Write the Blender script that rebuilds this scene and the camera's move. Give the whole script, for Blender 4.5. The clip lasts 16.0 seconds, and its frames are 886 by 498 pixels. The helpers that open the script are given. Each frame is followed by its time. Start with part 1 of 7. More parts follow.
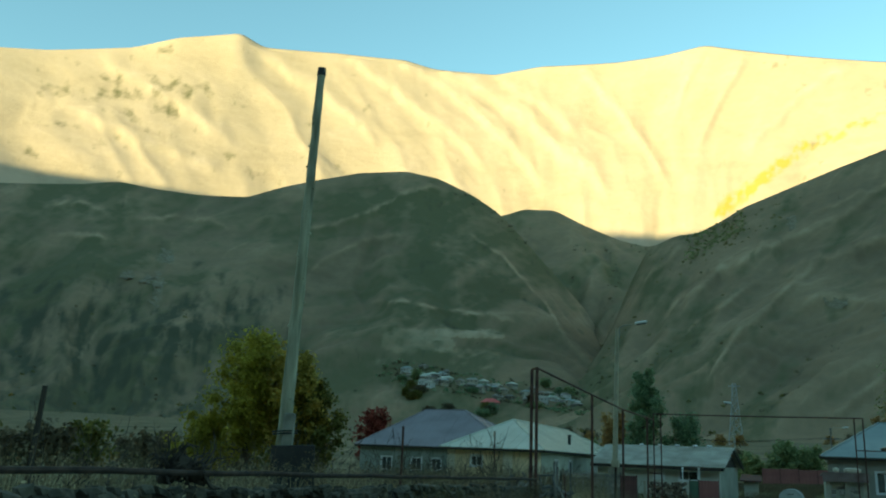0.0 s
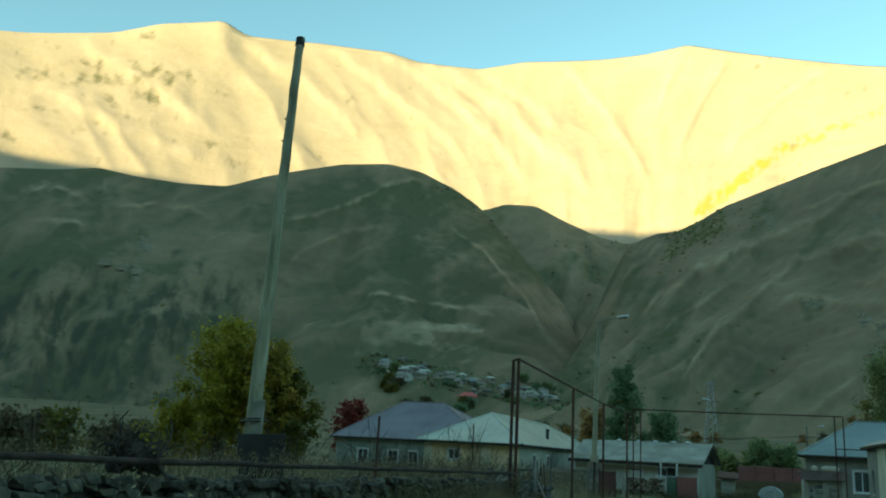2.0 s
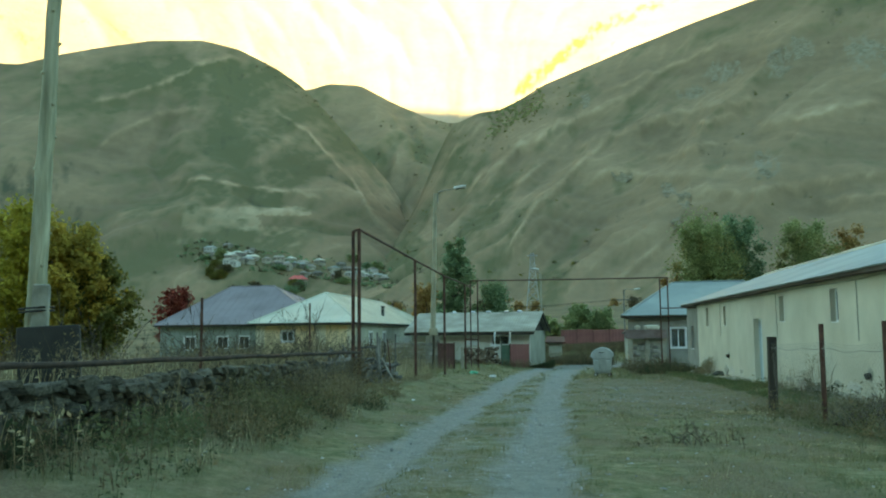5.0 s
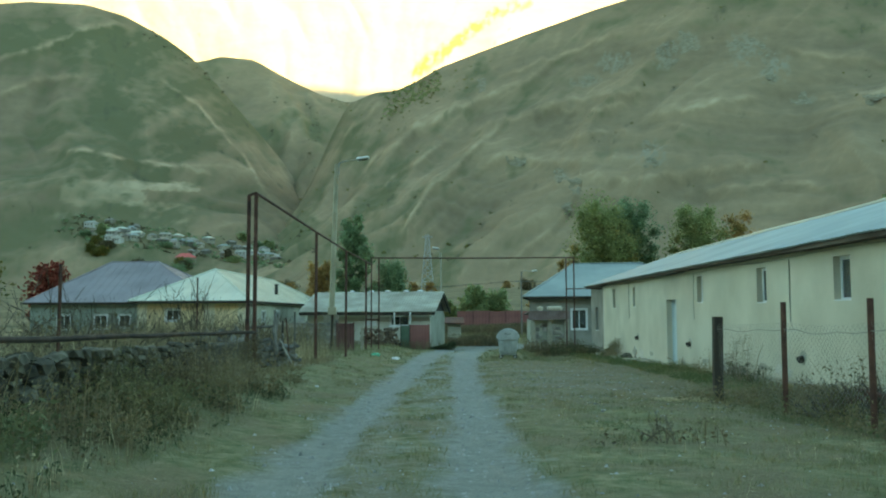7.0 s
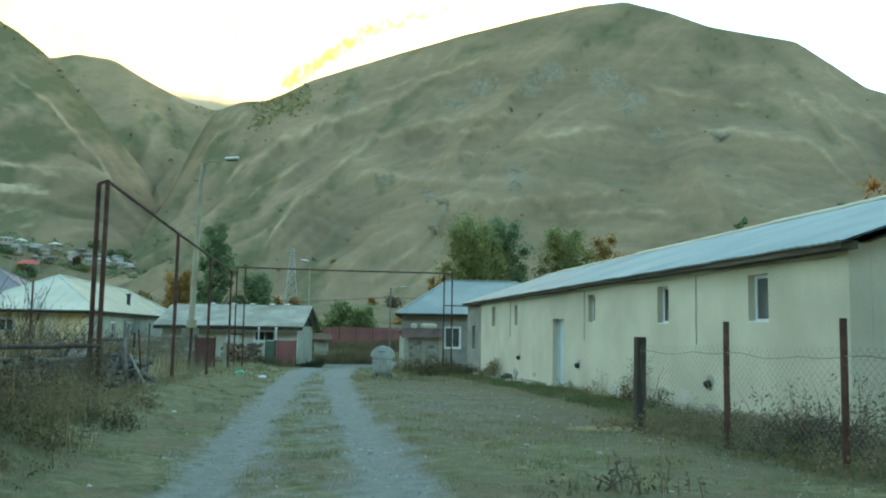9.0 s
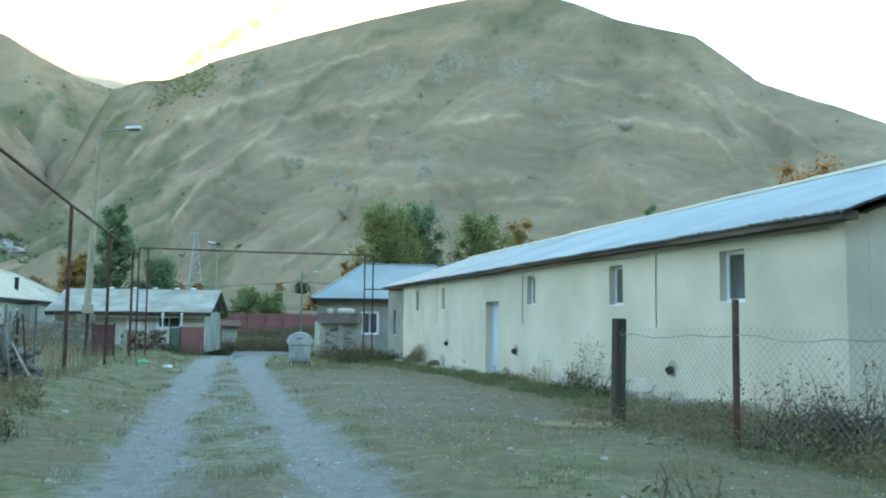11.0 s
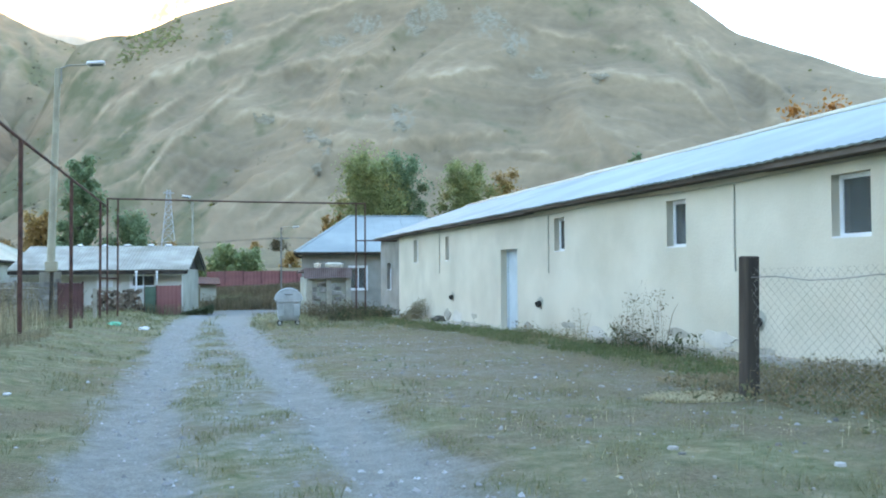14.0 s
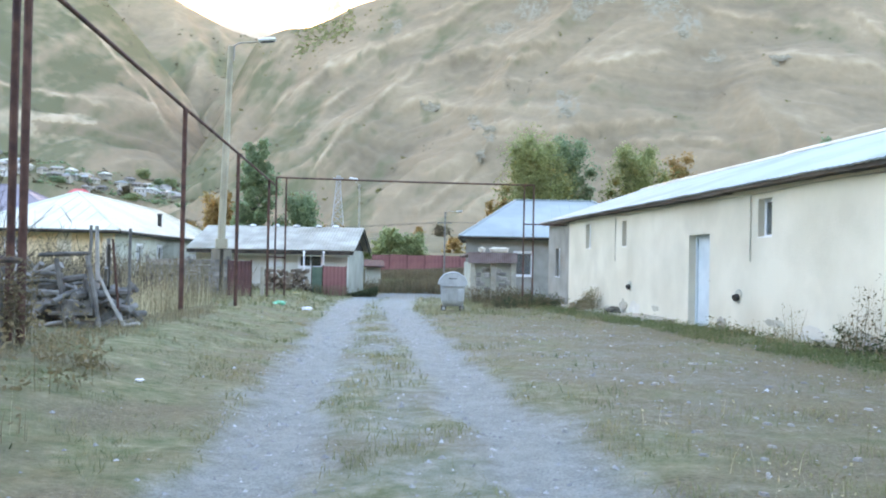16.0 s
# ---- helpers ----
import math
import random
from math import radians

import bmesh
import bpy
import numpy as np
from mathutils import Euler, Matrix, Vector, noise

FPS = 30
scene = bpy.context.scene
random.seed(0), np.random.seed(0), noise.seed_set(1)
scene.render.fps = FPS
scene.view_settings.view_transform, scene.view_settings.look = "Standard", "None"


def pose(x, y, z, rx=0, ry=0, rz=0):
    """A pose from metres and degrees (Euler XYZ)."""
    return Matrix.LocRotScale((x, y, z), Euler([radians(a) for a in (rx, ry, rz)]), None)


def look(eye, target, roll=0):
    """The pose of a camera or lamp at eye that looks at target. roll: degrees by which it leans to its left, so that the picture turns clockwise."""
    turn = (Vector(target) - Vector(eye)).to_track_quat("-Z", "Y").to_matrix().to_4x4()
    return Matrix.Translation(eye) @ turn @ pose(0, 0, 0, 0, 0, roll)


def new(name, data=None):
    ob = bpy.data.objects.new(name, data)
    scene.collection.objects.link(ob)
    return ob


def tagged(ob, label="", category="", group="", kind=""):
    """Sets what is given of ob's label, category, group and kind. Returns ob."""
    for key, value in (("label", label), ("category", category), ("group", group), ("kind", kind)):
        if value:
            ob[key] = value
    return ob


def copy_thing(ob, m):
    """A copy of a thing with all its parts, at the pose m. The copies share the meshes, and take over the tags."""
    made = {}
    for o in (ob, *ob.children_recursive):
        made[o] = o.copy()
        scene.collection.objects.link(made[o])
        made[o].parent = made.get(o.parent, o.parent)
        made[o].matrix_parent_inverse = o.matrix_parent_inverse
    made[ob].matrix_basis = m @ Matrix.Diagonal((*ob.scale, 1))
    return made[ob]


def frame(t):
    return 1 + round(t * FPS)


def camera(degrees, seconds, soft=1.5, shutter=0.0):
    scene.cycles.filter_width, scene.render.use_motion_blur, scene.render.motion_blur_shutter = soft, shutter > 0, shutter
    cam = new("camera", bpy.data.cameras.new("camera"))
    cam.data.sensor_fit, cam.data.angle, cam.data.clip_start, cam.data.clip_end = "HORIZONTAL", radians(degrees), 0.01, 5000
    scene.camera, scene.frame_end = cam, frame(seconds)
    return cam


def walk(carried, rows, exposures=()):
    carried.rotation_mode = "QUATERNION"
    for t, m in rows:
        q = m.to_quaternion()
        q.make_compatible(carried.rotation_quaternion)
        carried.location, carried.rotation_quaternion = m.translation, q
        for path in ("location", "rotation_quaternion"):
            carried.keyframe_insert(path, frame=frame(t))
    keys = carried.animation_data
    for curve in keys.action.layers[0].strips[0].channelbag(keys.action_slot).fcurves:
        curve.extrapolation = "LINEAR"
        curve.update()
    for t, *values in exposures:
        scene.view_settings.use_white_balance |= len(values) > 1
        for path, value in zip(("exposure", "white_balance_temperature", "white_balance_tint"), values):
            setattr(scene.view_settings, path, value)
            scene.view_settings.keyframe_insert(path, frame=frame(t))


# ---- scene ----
cam = camera(55.7, 16.0, soft=2.0)
EXPOSURES = [(0, 1.80, 9300, -28), (0.5, 1.76, 9300, -36), (1.0, 1.74, 9300, -42), (1.5, 1.82, 9400, -31), (2.0, 1.87, 9800, -28), (2.5, 1.84, 9700, -28), (3.0, 1.88, 10400, -27), (4.2, 2.86, 11800, -21), (6.5, 3.07, 12000, -18), (7, 3.07, 11900, -19), (8, 2.80, 12100, -20), (8.5, 3.23, 11500, -13), (9.2, 3.31, 11000, -12), (11.5, 3.93, 8600, 2), (12.5, 4.2, 8600, 6), (13, 4.22, 8650, 9), (14, 4.1, 8700, 13), (14.5, 4.13, 8700, 15), (15, 4.38, 9150, 21), (16, 4.4, 9850, 24)]
PATH = [
    (0, (1.495, -5.55, 1.467), (0.796, -3.738, 1.947), 2.3),
    (0.5, (1.429, -5.4, 1.462), (0.745, -3.589, 1.964), 2.7),
    (1, (1.359, -5.228, 1.465), (0.672, -3.423, 1.988), 3.3),
    (1.5, (1.317, -5.055, 1.455), (0.634, -3.249, 1.975), 3.4),
    (2, (1.224, -4.852, 1.445), (0.568, -3.022, 1.912), 3.1),
    (2.5, (1.128, -4.626, 1.447), (0.519, -2.775, 1.895), 1.9),
    (3, (1.0, -4.34, 1.433), (0.409, -2.476, 1.852), 1.1),
    (3.5, (0.867, -4.0, 1.42), (0.297, -2.111, 1.743), 0.1),
    (4, (0.727, -3.684, 1.437), (0.282, -1.749, 1.679), -1.0),
    (4.2, (0.669, -3.53, 1.44), (0.275, -1.583, 1.666), -1.0),
    (6.3, (0.068, -1.612, 1.372), (-0.046, 0.377, 1.548), -0.5),
    (6.5, (0.007, -1.42, 1.37), (-0.072, 0.572, 1.537), -0.6),
    (7, (-0.125, -0.93, 1.364), (-0.138, 1.064, 1.516), -0.2),
    (7.5, (-0.234, -0.455, 1.355), (-0.183, 1.537, 1.526), -0.5),
    (8, (-0.351, 0.066, 1.348), (-0.232, 2.055, 1.52), -0.5),
    (8.5, (-0.413, 0.521, 1.34), (-0.215, 2.504, 1.507), 0.4),
    (9, (-0.508, 0.998, 1.327), (-0.202, 2.965, 1.522), 0.9),
    (9.2, (-0.528, 1.171, 1.323), (-0.237, 3.141, 1.515), 1.1),
    (11.3, (-0.772, 3.14, 1.249), (-0.221, 5.058, 1.406), 0.8),
    (11.5, (-0.786, 3.321, 1.235), (-0.219, 5.233, 1.384), 1.0),
    (12, (-0.809, 3.786, 1.222), (-0.138, 5.664, 1.362), 1.3),
    (12.5, (-0.81, 4.265, 1.209), (-0.086, 6.126, 1.333), 1.4),
    (13, (-0.829, 4.768, 1.193), (-0.077, 6.617, 1.312), 0.7),
    (13.5, (-0.86, 5.256, 1.166), (-0.158, 7.128, 1.24), 0.4),
    (14, (-0.89, 5.734, 1.145), (-0.311, 7.648, 1.204), -0.4),
    (14.5, (-0.916, 6.137, 1.116), (-0.437, 8.078, 1.155), 0.3),
    (15, (-0.889, 6.528, 1.079), (-0.535, 8.496, 1.105), 0.9),
    (15.5, (-0.85, 6.988, 1.063), (-0.558, 8.967, 1.09), 0.8),
    (16, (-0.789, 7.456, 1.066), (-0.585, 9.445, 1.093), 1.1),
]
walk(cam, [(t, look(eye, target, roll)) for t, eye, target, roll in PATH], EXPOSURES)

# ---- light ----
SUN_ELEV, SUN_AZ = 8.5, 208.0
world = bpy.data.worlds.new("world")
scene.world = world
world.use_nodes = True
wt = world.node_tree
sky = wt.nodes.new("ShaderNodeTexSky")
sky.sky_type, sky.sun_disc = "NISHITA", False
sky.sun_elevation, sky.sun_rotation = radians(SUN_ELEV), radians(SUN_AZ)
sky.altitude, sky.air_density, sky.dust_density, sky.ozone_density = 1700, 1.0, 0.3, 2.5
back = wt.nodes["Background"]
back.inputs["Strength"].default_value = 0.15
wt.links.new(sky.outputs["Color"], back.inputs["Color"])
sun = new("sun", bpy.data.lights.new("sun", "SUN"))
sun.data.energy, sun.data.angle, sun.data.color = 3.5, radians(0.5), (1.0, 0.89, 0.77)
sa, se = radians(SUN_AZ), radians(SUN_ELEV)
sun.matrix_world = look((0, 0, 50), (-math.sin(sa) * math.cos(se), -math.cos(sa) * math.cos(se), 50 - math.sin(se)))

# ---- materials ----
def mat(name, c1, c2, scale=4.0, rough=0.8, metal=0.0, bump=0.15, fine=40.0, c3=None, spread=(0.35, 0.65), vary=0.0, stretch=(1, 1, 1), island=False):
    """Two colours mixed by a coarse noise, a third in patches by a second one, fine bump, and a random shift per object or island."""
    m = bpy.data.materials.new(name)
    m.use_nodes = True
    nt, bs = m.node_tree, m.node_tree.nodes["Principled BSDF"]
    n, l = nt.nodes.new, nt.links.new
    tc, mp = n("ShaderNodeTexCoord"), n("ShaderNodeMapping")
    mp.inputs["Scale"].default_value = stretch
    l(tc.outputs["Object"], mp.inputs["Vector"])
    t1 = n("ShaderNodeTexNoise")
    t1.inputs["Scale"].default_value, t1.inputs["Detail"].default_value = scale, 6
    l(mp.outputs[0], t1.inputs["Vector"])
    r1 = n("ShaderNodeValToRGB")
    r1.color_ramp.elements[0].position, r1.color_ramp.elements[1].position = spread
    r1.color_ramp.elements[0].color, r1.color_ramp.elements[1].color = (*c1, 1), (*c2, 1)
    l(t1.outputs["Fac"], r1.inputs["Fac"])
    out = r1.outputs["Color"]
    if c3:
        t3, r3, mx = n("ShaderNodeTexNoise"), n("ShaderNodeValToRGB"), n("ShaderNodeMix")
        t3.inputs["Scale"].default_value, t3.inputs["Detail"].default_value = scale * 0.37, 5
        l(mp.outputs[0], t3.inputs["Vector"])
        r3.color_ramp.elements[0].position, r3.color_ramp.elements[1].position = 0.55, 0.68
        l(t3.outputs["Fac"], r3.inputs["Fac"])
        mx.data_type = "RGBA"
        l(r3.outputs["Color"], mx.inputs["Factor"])
        l(out, mx.inputs[6])
        mx.inputs[7].default_value = (*c3, 1)
        out = mx.outputs[2]
    if vary:
        hs, mr = n("ShaderNodeHueSaturation"), n("ShaderNodeMapRange")
        if island:
            src = n("ShaderNodeNewGeometry").outputs["Random Per Island"]
        else:
            src = n("ShaderNodeObjectInfo").outputs["Random"]
        mr.inputs["To Min"].default_value, mr.inputs["To Max"].default_value = 1 - vary, 1 + vary
        l(src, mr.inputs["Value"])
        l(mr.outputs[0], hs.inputs["Value"])
        l(out, hs.inputs["Color"])
        out = hs.outputs["Color"]
    l(out, bs.inputs["Base Color"])
    bs.inputs["Roughness"].default_value, bs.inputs["Metallic"].default_value = rough, metal
    if rough >= 0.8:
        bs.inputs["Specular IOR Level"].default_value = 0.2
    if bump:
        t2, bp = n("ShaderNodeTexNoise"), n("ShaderNodeBump")
        t2.inputs["Scale"].default_value, t2.inputs["Detail"].default_value = fine, 4
        l(mp.outputs[0], t2.inputs["Vector"])
        bp.inputs["Strength"].default_value, bp.inputs["Distance"].default_value = bump, 0.02
        l(t2.outputs["Fac"], bp.inputs["Height"])
        l(bp.outputs[0], bs.inputs["Normal"])
    return m


def attr_mat(name, stops, attr, rough=0.95, scale=0.3, amount=0.25, fine=6.0, bump=0.4, dist=0.03, extra=None):
    """Colour by a vertex attribute through a ramp, broken up by noise; extra: (attribute, colour) laid on top."""
    m = bpy.data.materials.new(name)
    m.use_nodes = True
    nt, bs = m.node_tree, m.node_tree.nodes["Principled BSDF"]
    n, l = nt.nodes.new, nt.links.new
    tc, at = n("ShaderNodeTexCoord"), n("ShaderNodeAttribute")
    at.attribute_name = attr
    t1, t2 = n("ShaderNodeTexNoise"), n("ShaderNodeTexNoise")
    t1.inputs["Scale"].default_value, t1.inputs["Detail"].default_value = scale, 8
    t2.inputs["Scale"].default_value, t2.inputs["Detail"].default_value, t2.inputs["Roughness"].default_value = fine, 9, 0.68
    for t in (t1, t2):
        l(tc.outputs["Object"], t.inputs["Vector"])
    a1, a2, a3 = (n("ShaderNodeMath") for _ in range(3))
    a1.operation = a2.operation = "MULTIPLY_ADD"
    l(t1.outputs["Fac"], a1.inputs[0])
    a1.inputs[1].default_value, a1.inputs[2].default_value = amount * 2, -amount * 1.35
    l(t2.outputs["Fac"], a2.inputs[0])
    a2.inputs[1].default_value = amount * 1.7
    l(a1.outputs[0], a2.inputs[2])
    l(at.outputs["Fac"], a3.inputs[0])
    l(a2.outputs[0], a3.inputs[1])
    ramp = n("ShaderNodeValToRGB")
    els = ramp.color_ramp.elements
    while len(els) < len(stops):
        els.new(0.5)
    for e, (p, c) in zip(els, stops):
        e.position, e.color = p, (*c, 1)
    l(a3.outputs[0], ramp.inputs["Fac"])
    out = ramp.outputs["Color"]
    for aname, col in extra or ():
        ax, mx, rr, ad = n("ShaderNodeAttribute"), n("ShaderNodeMix"), n("ShaderNodeValToRGB"), n("ShaderNodeMath")
        ax.attribute_name, mx.data_type = aname, "RGBA"
        l(ax.outputs["Fac"], ad.inputs[0])
        l(a2.outputs[0], ad.inputs[1])
        rr.color_ramp.elements[0].position, rr.color_ramp.elements[1].position = 0.42, 0.85
        l(ad.outputs[0], rr.inputs["Fac"])
        l(rr.outputs["Color"], mx.inputs["Factor"])
        l(out, mx.inputs[6])
        mx.inputs[7].default_value = (*col, 1)
        out = mx.outputs[2]
    l(out, bs.inputs["Base Color"])
    bs.inputs["Roughness"].default_value = rough
    bs.inputs["Specular IOR Level"].default_value = 0.15
    bp = n("ShaderNodeBump")
    bp.inputs["Strength"].default_value, bp.inputs["Distance"].default_value = bump, dist
    l(t2.outputs["Fac"], bp.inputs["Height"])
    l(bp.outputs[0], bs.inputs["Normal"])
    return m


PLASTER = mat("cream_plaster", (0.482, 0.444, 0.348), (0.594, 0.551, 0.444), 0.7, 0.9, bump=0.3, fine=22, c3=(0.417, 0.385, 0.305))
BLOCK = mat("grey_block", (0.205, 0.198, 0.172), (0.29, 0.28, 0.248), 1.2, 0.95, bump=0.4, fine=18)
YELLOW = mat("yellow_plaster", (0.7, 0.537, 0.33), (0.85, 0.665, 0.425), 0.8, 0.9, bump=0.2)
GREENISH = mat("green_grey_plaster", (0.22, 0.26, 0.23), (0.30, 0.33, 0.29), 0.8, 0.9, bump=0.2)
GREYPLASTER = mat("grey_plaster", (0.31, 0.315, 0.255), (0.41, 0.41, 0.335), 0.9, 0.9, bump=0.25, c3=(0.28, 0.27, 0.25))
TIN = mat("galvanised_tin", (0.205, 0.248, 0.235), (0.268, 0.308, 0.288), 0.6, 0.5, 0.2, bump=0.06, fine=30, c3=(0.18, 0.218, 0.205), vary=0.05)
TINWHITE = mat("pale_tin", (0.43, 0.44, 0.355), (0.53, 0.535, 0.435), 0.5, 0.55, 0.1, bump=0.06, fine=30, vary=0.06)
TINPURPLE = mat("purple_tin", (0.185, 0.152, 0.165), (0.245, 0.205, 0.22), 0.5, 0.55, 0.1, bump=0.08, vary=0.06)
SLATE = mat("old_slate", (0.277, 0.258, 0.212), (0.413, 0.388, 0.323), 1.1, 0.85, bump=0.25, c3=(0.234, 0.216, 0.167), vary=0.08)
MAROON = mat("maroon_tin", (0.085, 0.035, 0.035), (0.14, 0.055, 0.05), 1.5, 0.65, bump=0.1, vary=0.1)
REDTIN = mat("red_tin", (0.235, 0.085, 0.08), (0.315, 0.12, 0.11), 0.8, 0.6, bump=0.1, vary=0.1)
RUST = mat("rusty_iron", (0.072, 0.036, 0.029), (0.13, 0.065, 0.049), 6, 0.8, 0.15, bump=0.3, fine=60, c3=(0.055, 0.03, 0.028))
RAILIRON = mat("blackened_iron", (0.03, 0.024, 0.02), (0.07, 0.05, 0.04), 6, 0.85, 0.1, bump=0.3, fine=60)
DARKWOOD = mat("dark_timber", (0.028, 0.024, 0.02), (0.075, 0.062, 0.05), 5, 0.9, bump=0.4, fine=30, stretch=(1, 1, 0.15))
EAVEWOOD = mat("weathered_eave_boards", (0.07, 0.057, 0.047), (0.14, 0.115, 0.095), 5, 0.9, bump=0.5, fine=30, stretch=(1, 0.15, 1), c3=(0.05, 0.042, 0.036))
GREYWOOD = mat("grey_timber", (0.16, 0.155, 0.14), (0.30, 0.28, 0.25), 5, 0.9, bump=0.4, fine=30, vary=0.25)
POLEWOOD = mat("pole_timber", (0.22, 0.211, 0.142), (0.456, 0.431, 0.314), 9, 0.9, bump=0.8, fine=24, stretch=(1, 1, 0.12), c3=(0.144, 0.13, 0.0874))
CONCRETE = mat("concrete", (0.29, 0.265, 0.21), (0.40, 0.37, 0.30), 3, 0.9, bump=0.3, fine=50, c3=(0.28, 0.27, 0.25))
STONE = mat("field_stone", (0.045, 0.043, 0.033), (0.125, 0.115, 0.09), 6, 0.95, bump=0.6, fine=25, vary=0.4)
MORTAR = mat("wall_core", (0.05, 0.048, 0.04), (0.10, 0.095, 0.08), 5, 0.95, bump=0.6, fine=20)
WHITEPVC = mat("white_plastic", (0.60, 0.62, 0.62), (0.70, 0.71, 0.71), 2, 0.4, bump=0.02)
DOORPAINT = mat("pale_blue_paint", (0.40, 0.475, 0.50), (0.49, 0.56, 0.58), 2, 0.5, bump=0.05, c3=(0.37, 0.43, 0.46))
ZINC = mat("galvanised_bin", (0.35, 0.385, 0.38), (0.47, 0.505, 0.50), 3, 0.5, 0.3, bump=0.1, fine=20, c3=(0.28, 0.30, 0.30))
RUBBER = mat("black_rubber", (0.015, 0.015, 0.015), (0.03, 0.03, 0.03), 5, 0.8, bump=0.1)
BLACK = mat("black_metal", (0.014, 0.013, 0.012), (0.03, 0.028, 0.026), 3, 0.7, bump=0.2)
GREENPAINT = mat("green_paint", (0.06, 0.12, 0.08), (0.10, 0.17, 0.12), 2, 0.6, bump=0.1)
LAMPPOLE = mat("warm_concrete", (0.30, 0.265, 0.19), (0.41, 0.365, 0.265), 2, 0.9, bump=0.3, fine=40, c3=(0.26, 0.23, 0.17))
LAMPWHITE = mat("lamp_white", (0.70, 0.70, 0.68), (0.80, 0.80, 0.78), 3, 0.4, bump=0.02)
BARK = mat("bark", (0.05, 0.04, 0.03), (0.12, 0.10, 0.08), 8, 0.95, bump=0.6, fine=25, stretch=(1, 1, 0.3))
STEEL = mat("tower_steel", (0.34, 0.345, 0.34), (0.46, 0.465, 0.46), 2, 0.5, 0.5, bump=0.05)
FENCEWIRE = mat("dull_fence_wire", (0.19, 0.185, 0.17), (0.29, 0.28, 0.26), 3, 0.7, 0.3, bump=0.0)
ASHSTUFF = mat("rubbish_white", (0.6, 0.6, 0.6), (0.75, 0.75, 0.75), 5, 0.6)
BAGGREEN = mat("green_bag", (0.05, 0.38, 0.22), (0.09, 0.50, 0.30), 5, 0.5)
VILLAGE_WALL = mat("village_wall", (0.24, 0.215, 0.17), (0.38, 0.345, 0.28), 0.15, 0.9, vary=0.5)
VILLAGE_WHITE = mat("limewash", (0.44, 0.43, 0.40), (0.60, 0.58, 0.54), 0.3, 0.9, vary=0.15)
VILLAGE_ROOF = mat("village_roof", (0.15, 0.122, 0.10), (0.25, 0.215, 0.18), 0.4, 0.7, vary=0.35)


def glass_mat():
    m = bpy.data.materials.new("window_glass")
    m.use_nodes = True
    b = m.node_tree.nodes["Principled BSDF"]
    # every pane's blue-grey: a dust film, and the sky's reflection put into it
    b.inputs["Base Color"].default_value = (0.17, 0.20, 0.20, 1)
    b.inputs["Roughness"].default_value = 0.06
    b.inputs["Transmission Weight"].default_value = 0.62
    b.inputs["IOR"].default_value = 1.5
    return m


DARKGLASS = mat("dusty_dark_glass", (0.03, 0.035, 0.04), (0.06, 0.065, 0.07), 1.5, 0.12, bump=0)
GLASS = glass_mat()


def leaf_mat(name, c1, c2, c3):
    """Thin leaves that let some light through."""
    m = mat(name, c1, c2, 0.9, 0.7, bump=0, c3=c3, vary=0.2, island=True)
    nt = m.node_tree
    b = nt.nodes["Principled BSDF"]
    b.inputs["Specular IOR Level"].default_value = 0.2
    tr, mx = nt.nodes.new("ShaderNodeBsdfTranslucent"), nt.nodes.new("ShaderNodeMixShader")
    nt.links.new(b.inputs["Base Color"].links[0].from_socket, tr.inputs["Color"])
    mx.inputs["Fac"].default_value = 0.45
    nt.links.new(b.outputs[0], mx.inputs[1])
    nt.links.new(tr.outputs[0], mx.inputs[2])
    nt.links.new(mx.outputs[0], nt.nodes["Material Output"].inputs["Surface"])
    return m


LEAF_GOLD = leaf_mat("golden_leaves", (0.27, 0.245, 0.045), (0.45, 0.37, 0.06), (0.42, 0.28, 0.06))
LEAF_GREEN = leaf_mat("green_leaves", (0.194, 0.254, 0.119), (0.292, 0.335, 0.157), (0.335, 0.313, 0.13))
LEAF_DARK = leaf_mat("dark_leaves", (0.15, 0.227, 0.124), (0.24, 0.319, 0.176), (0.26, 0.305, 0.143))
LEAF_YELLOW = leaf_mat("yellow_green_leaves", (0.22, 0.26, 0.11), (0.32, 0.335, 0.145), (0.38, 0.29, 0.11))
LEAF_RUST = leaf_mat("rust_leaves", (0.34, 0.20, 0.08), (0.44, 0.28, 0.11), (0.30, 0.25, 0.10))
LEAF_RED = leaf_mat("red_leaves", (0.20, 0.04, 0.03), (0.27, 0.065, 0.045), (0.16, 0.05, 0.035))
WEED = leaf_mat("dry_weeds", (0.16, 0.135, 0.08), (0.29, 0.24, 0.15), (0.12, 0.115, 0.06))
GRASSM = leaf_mat("verge_grass", (0.155, 0.172, 0.085), (0.275, 0.248, 0.142), (0.128, 0.155, 0.072))
BRAMBLE = leaf_mat("bramble", (0.10, 0.082, 0.05), (0.18, 0.142, 0.085), (0.075, 0.08, 0.04))
NETTLE = leaf_mat("dark_weed_leaves", (0.045, 0.058, 0.03), (0.085, 0.10, 0.05), (0.07, 0.065, 0.035))
LUSHGRASS = leaf_mat("lush_grass", (0.105, 0.145, 0.065), (0.185, 0.205, 0.10), (0.09, 0.128, 0.055))
BANKLEAF = leaf_mat("withering_leaves", (0.15, 0.125, 0.066), (0.27, 0.215, 0.125), (0.13, 0.135, 0.062))
BANKGREEN = leaf_mat("bank_green_leaves", (0.095, 0.115, 0.058), (0.165, 0.18, 0.095), (0.15, 0.14, 0.075))
STRAW = leaf_mat("straw", (0.389, 0.335, 0.205), (0.518, 0.454, 0.292), (0.324, 0.281, 0.173))


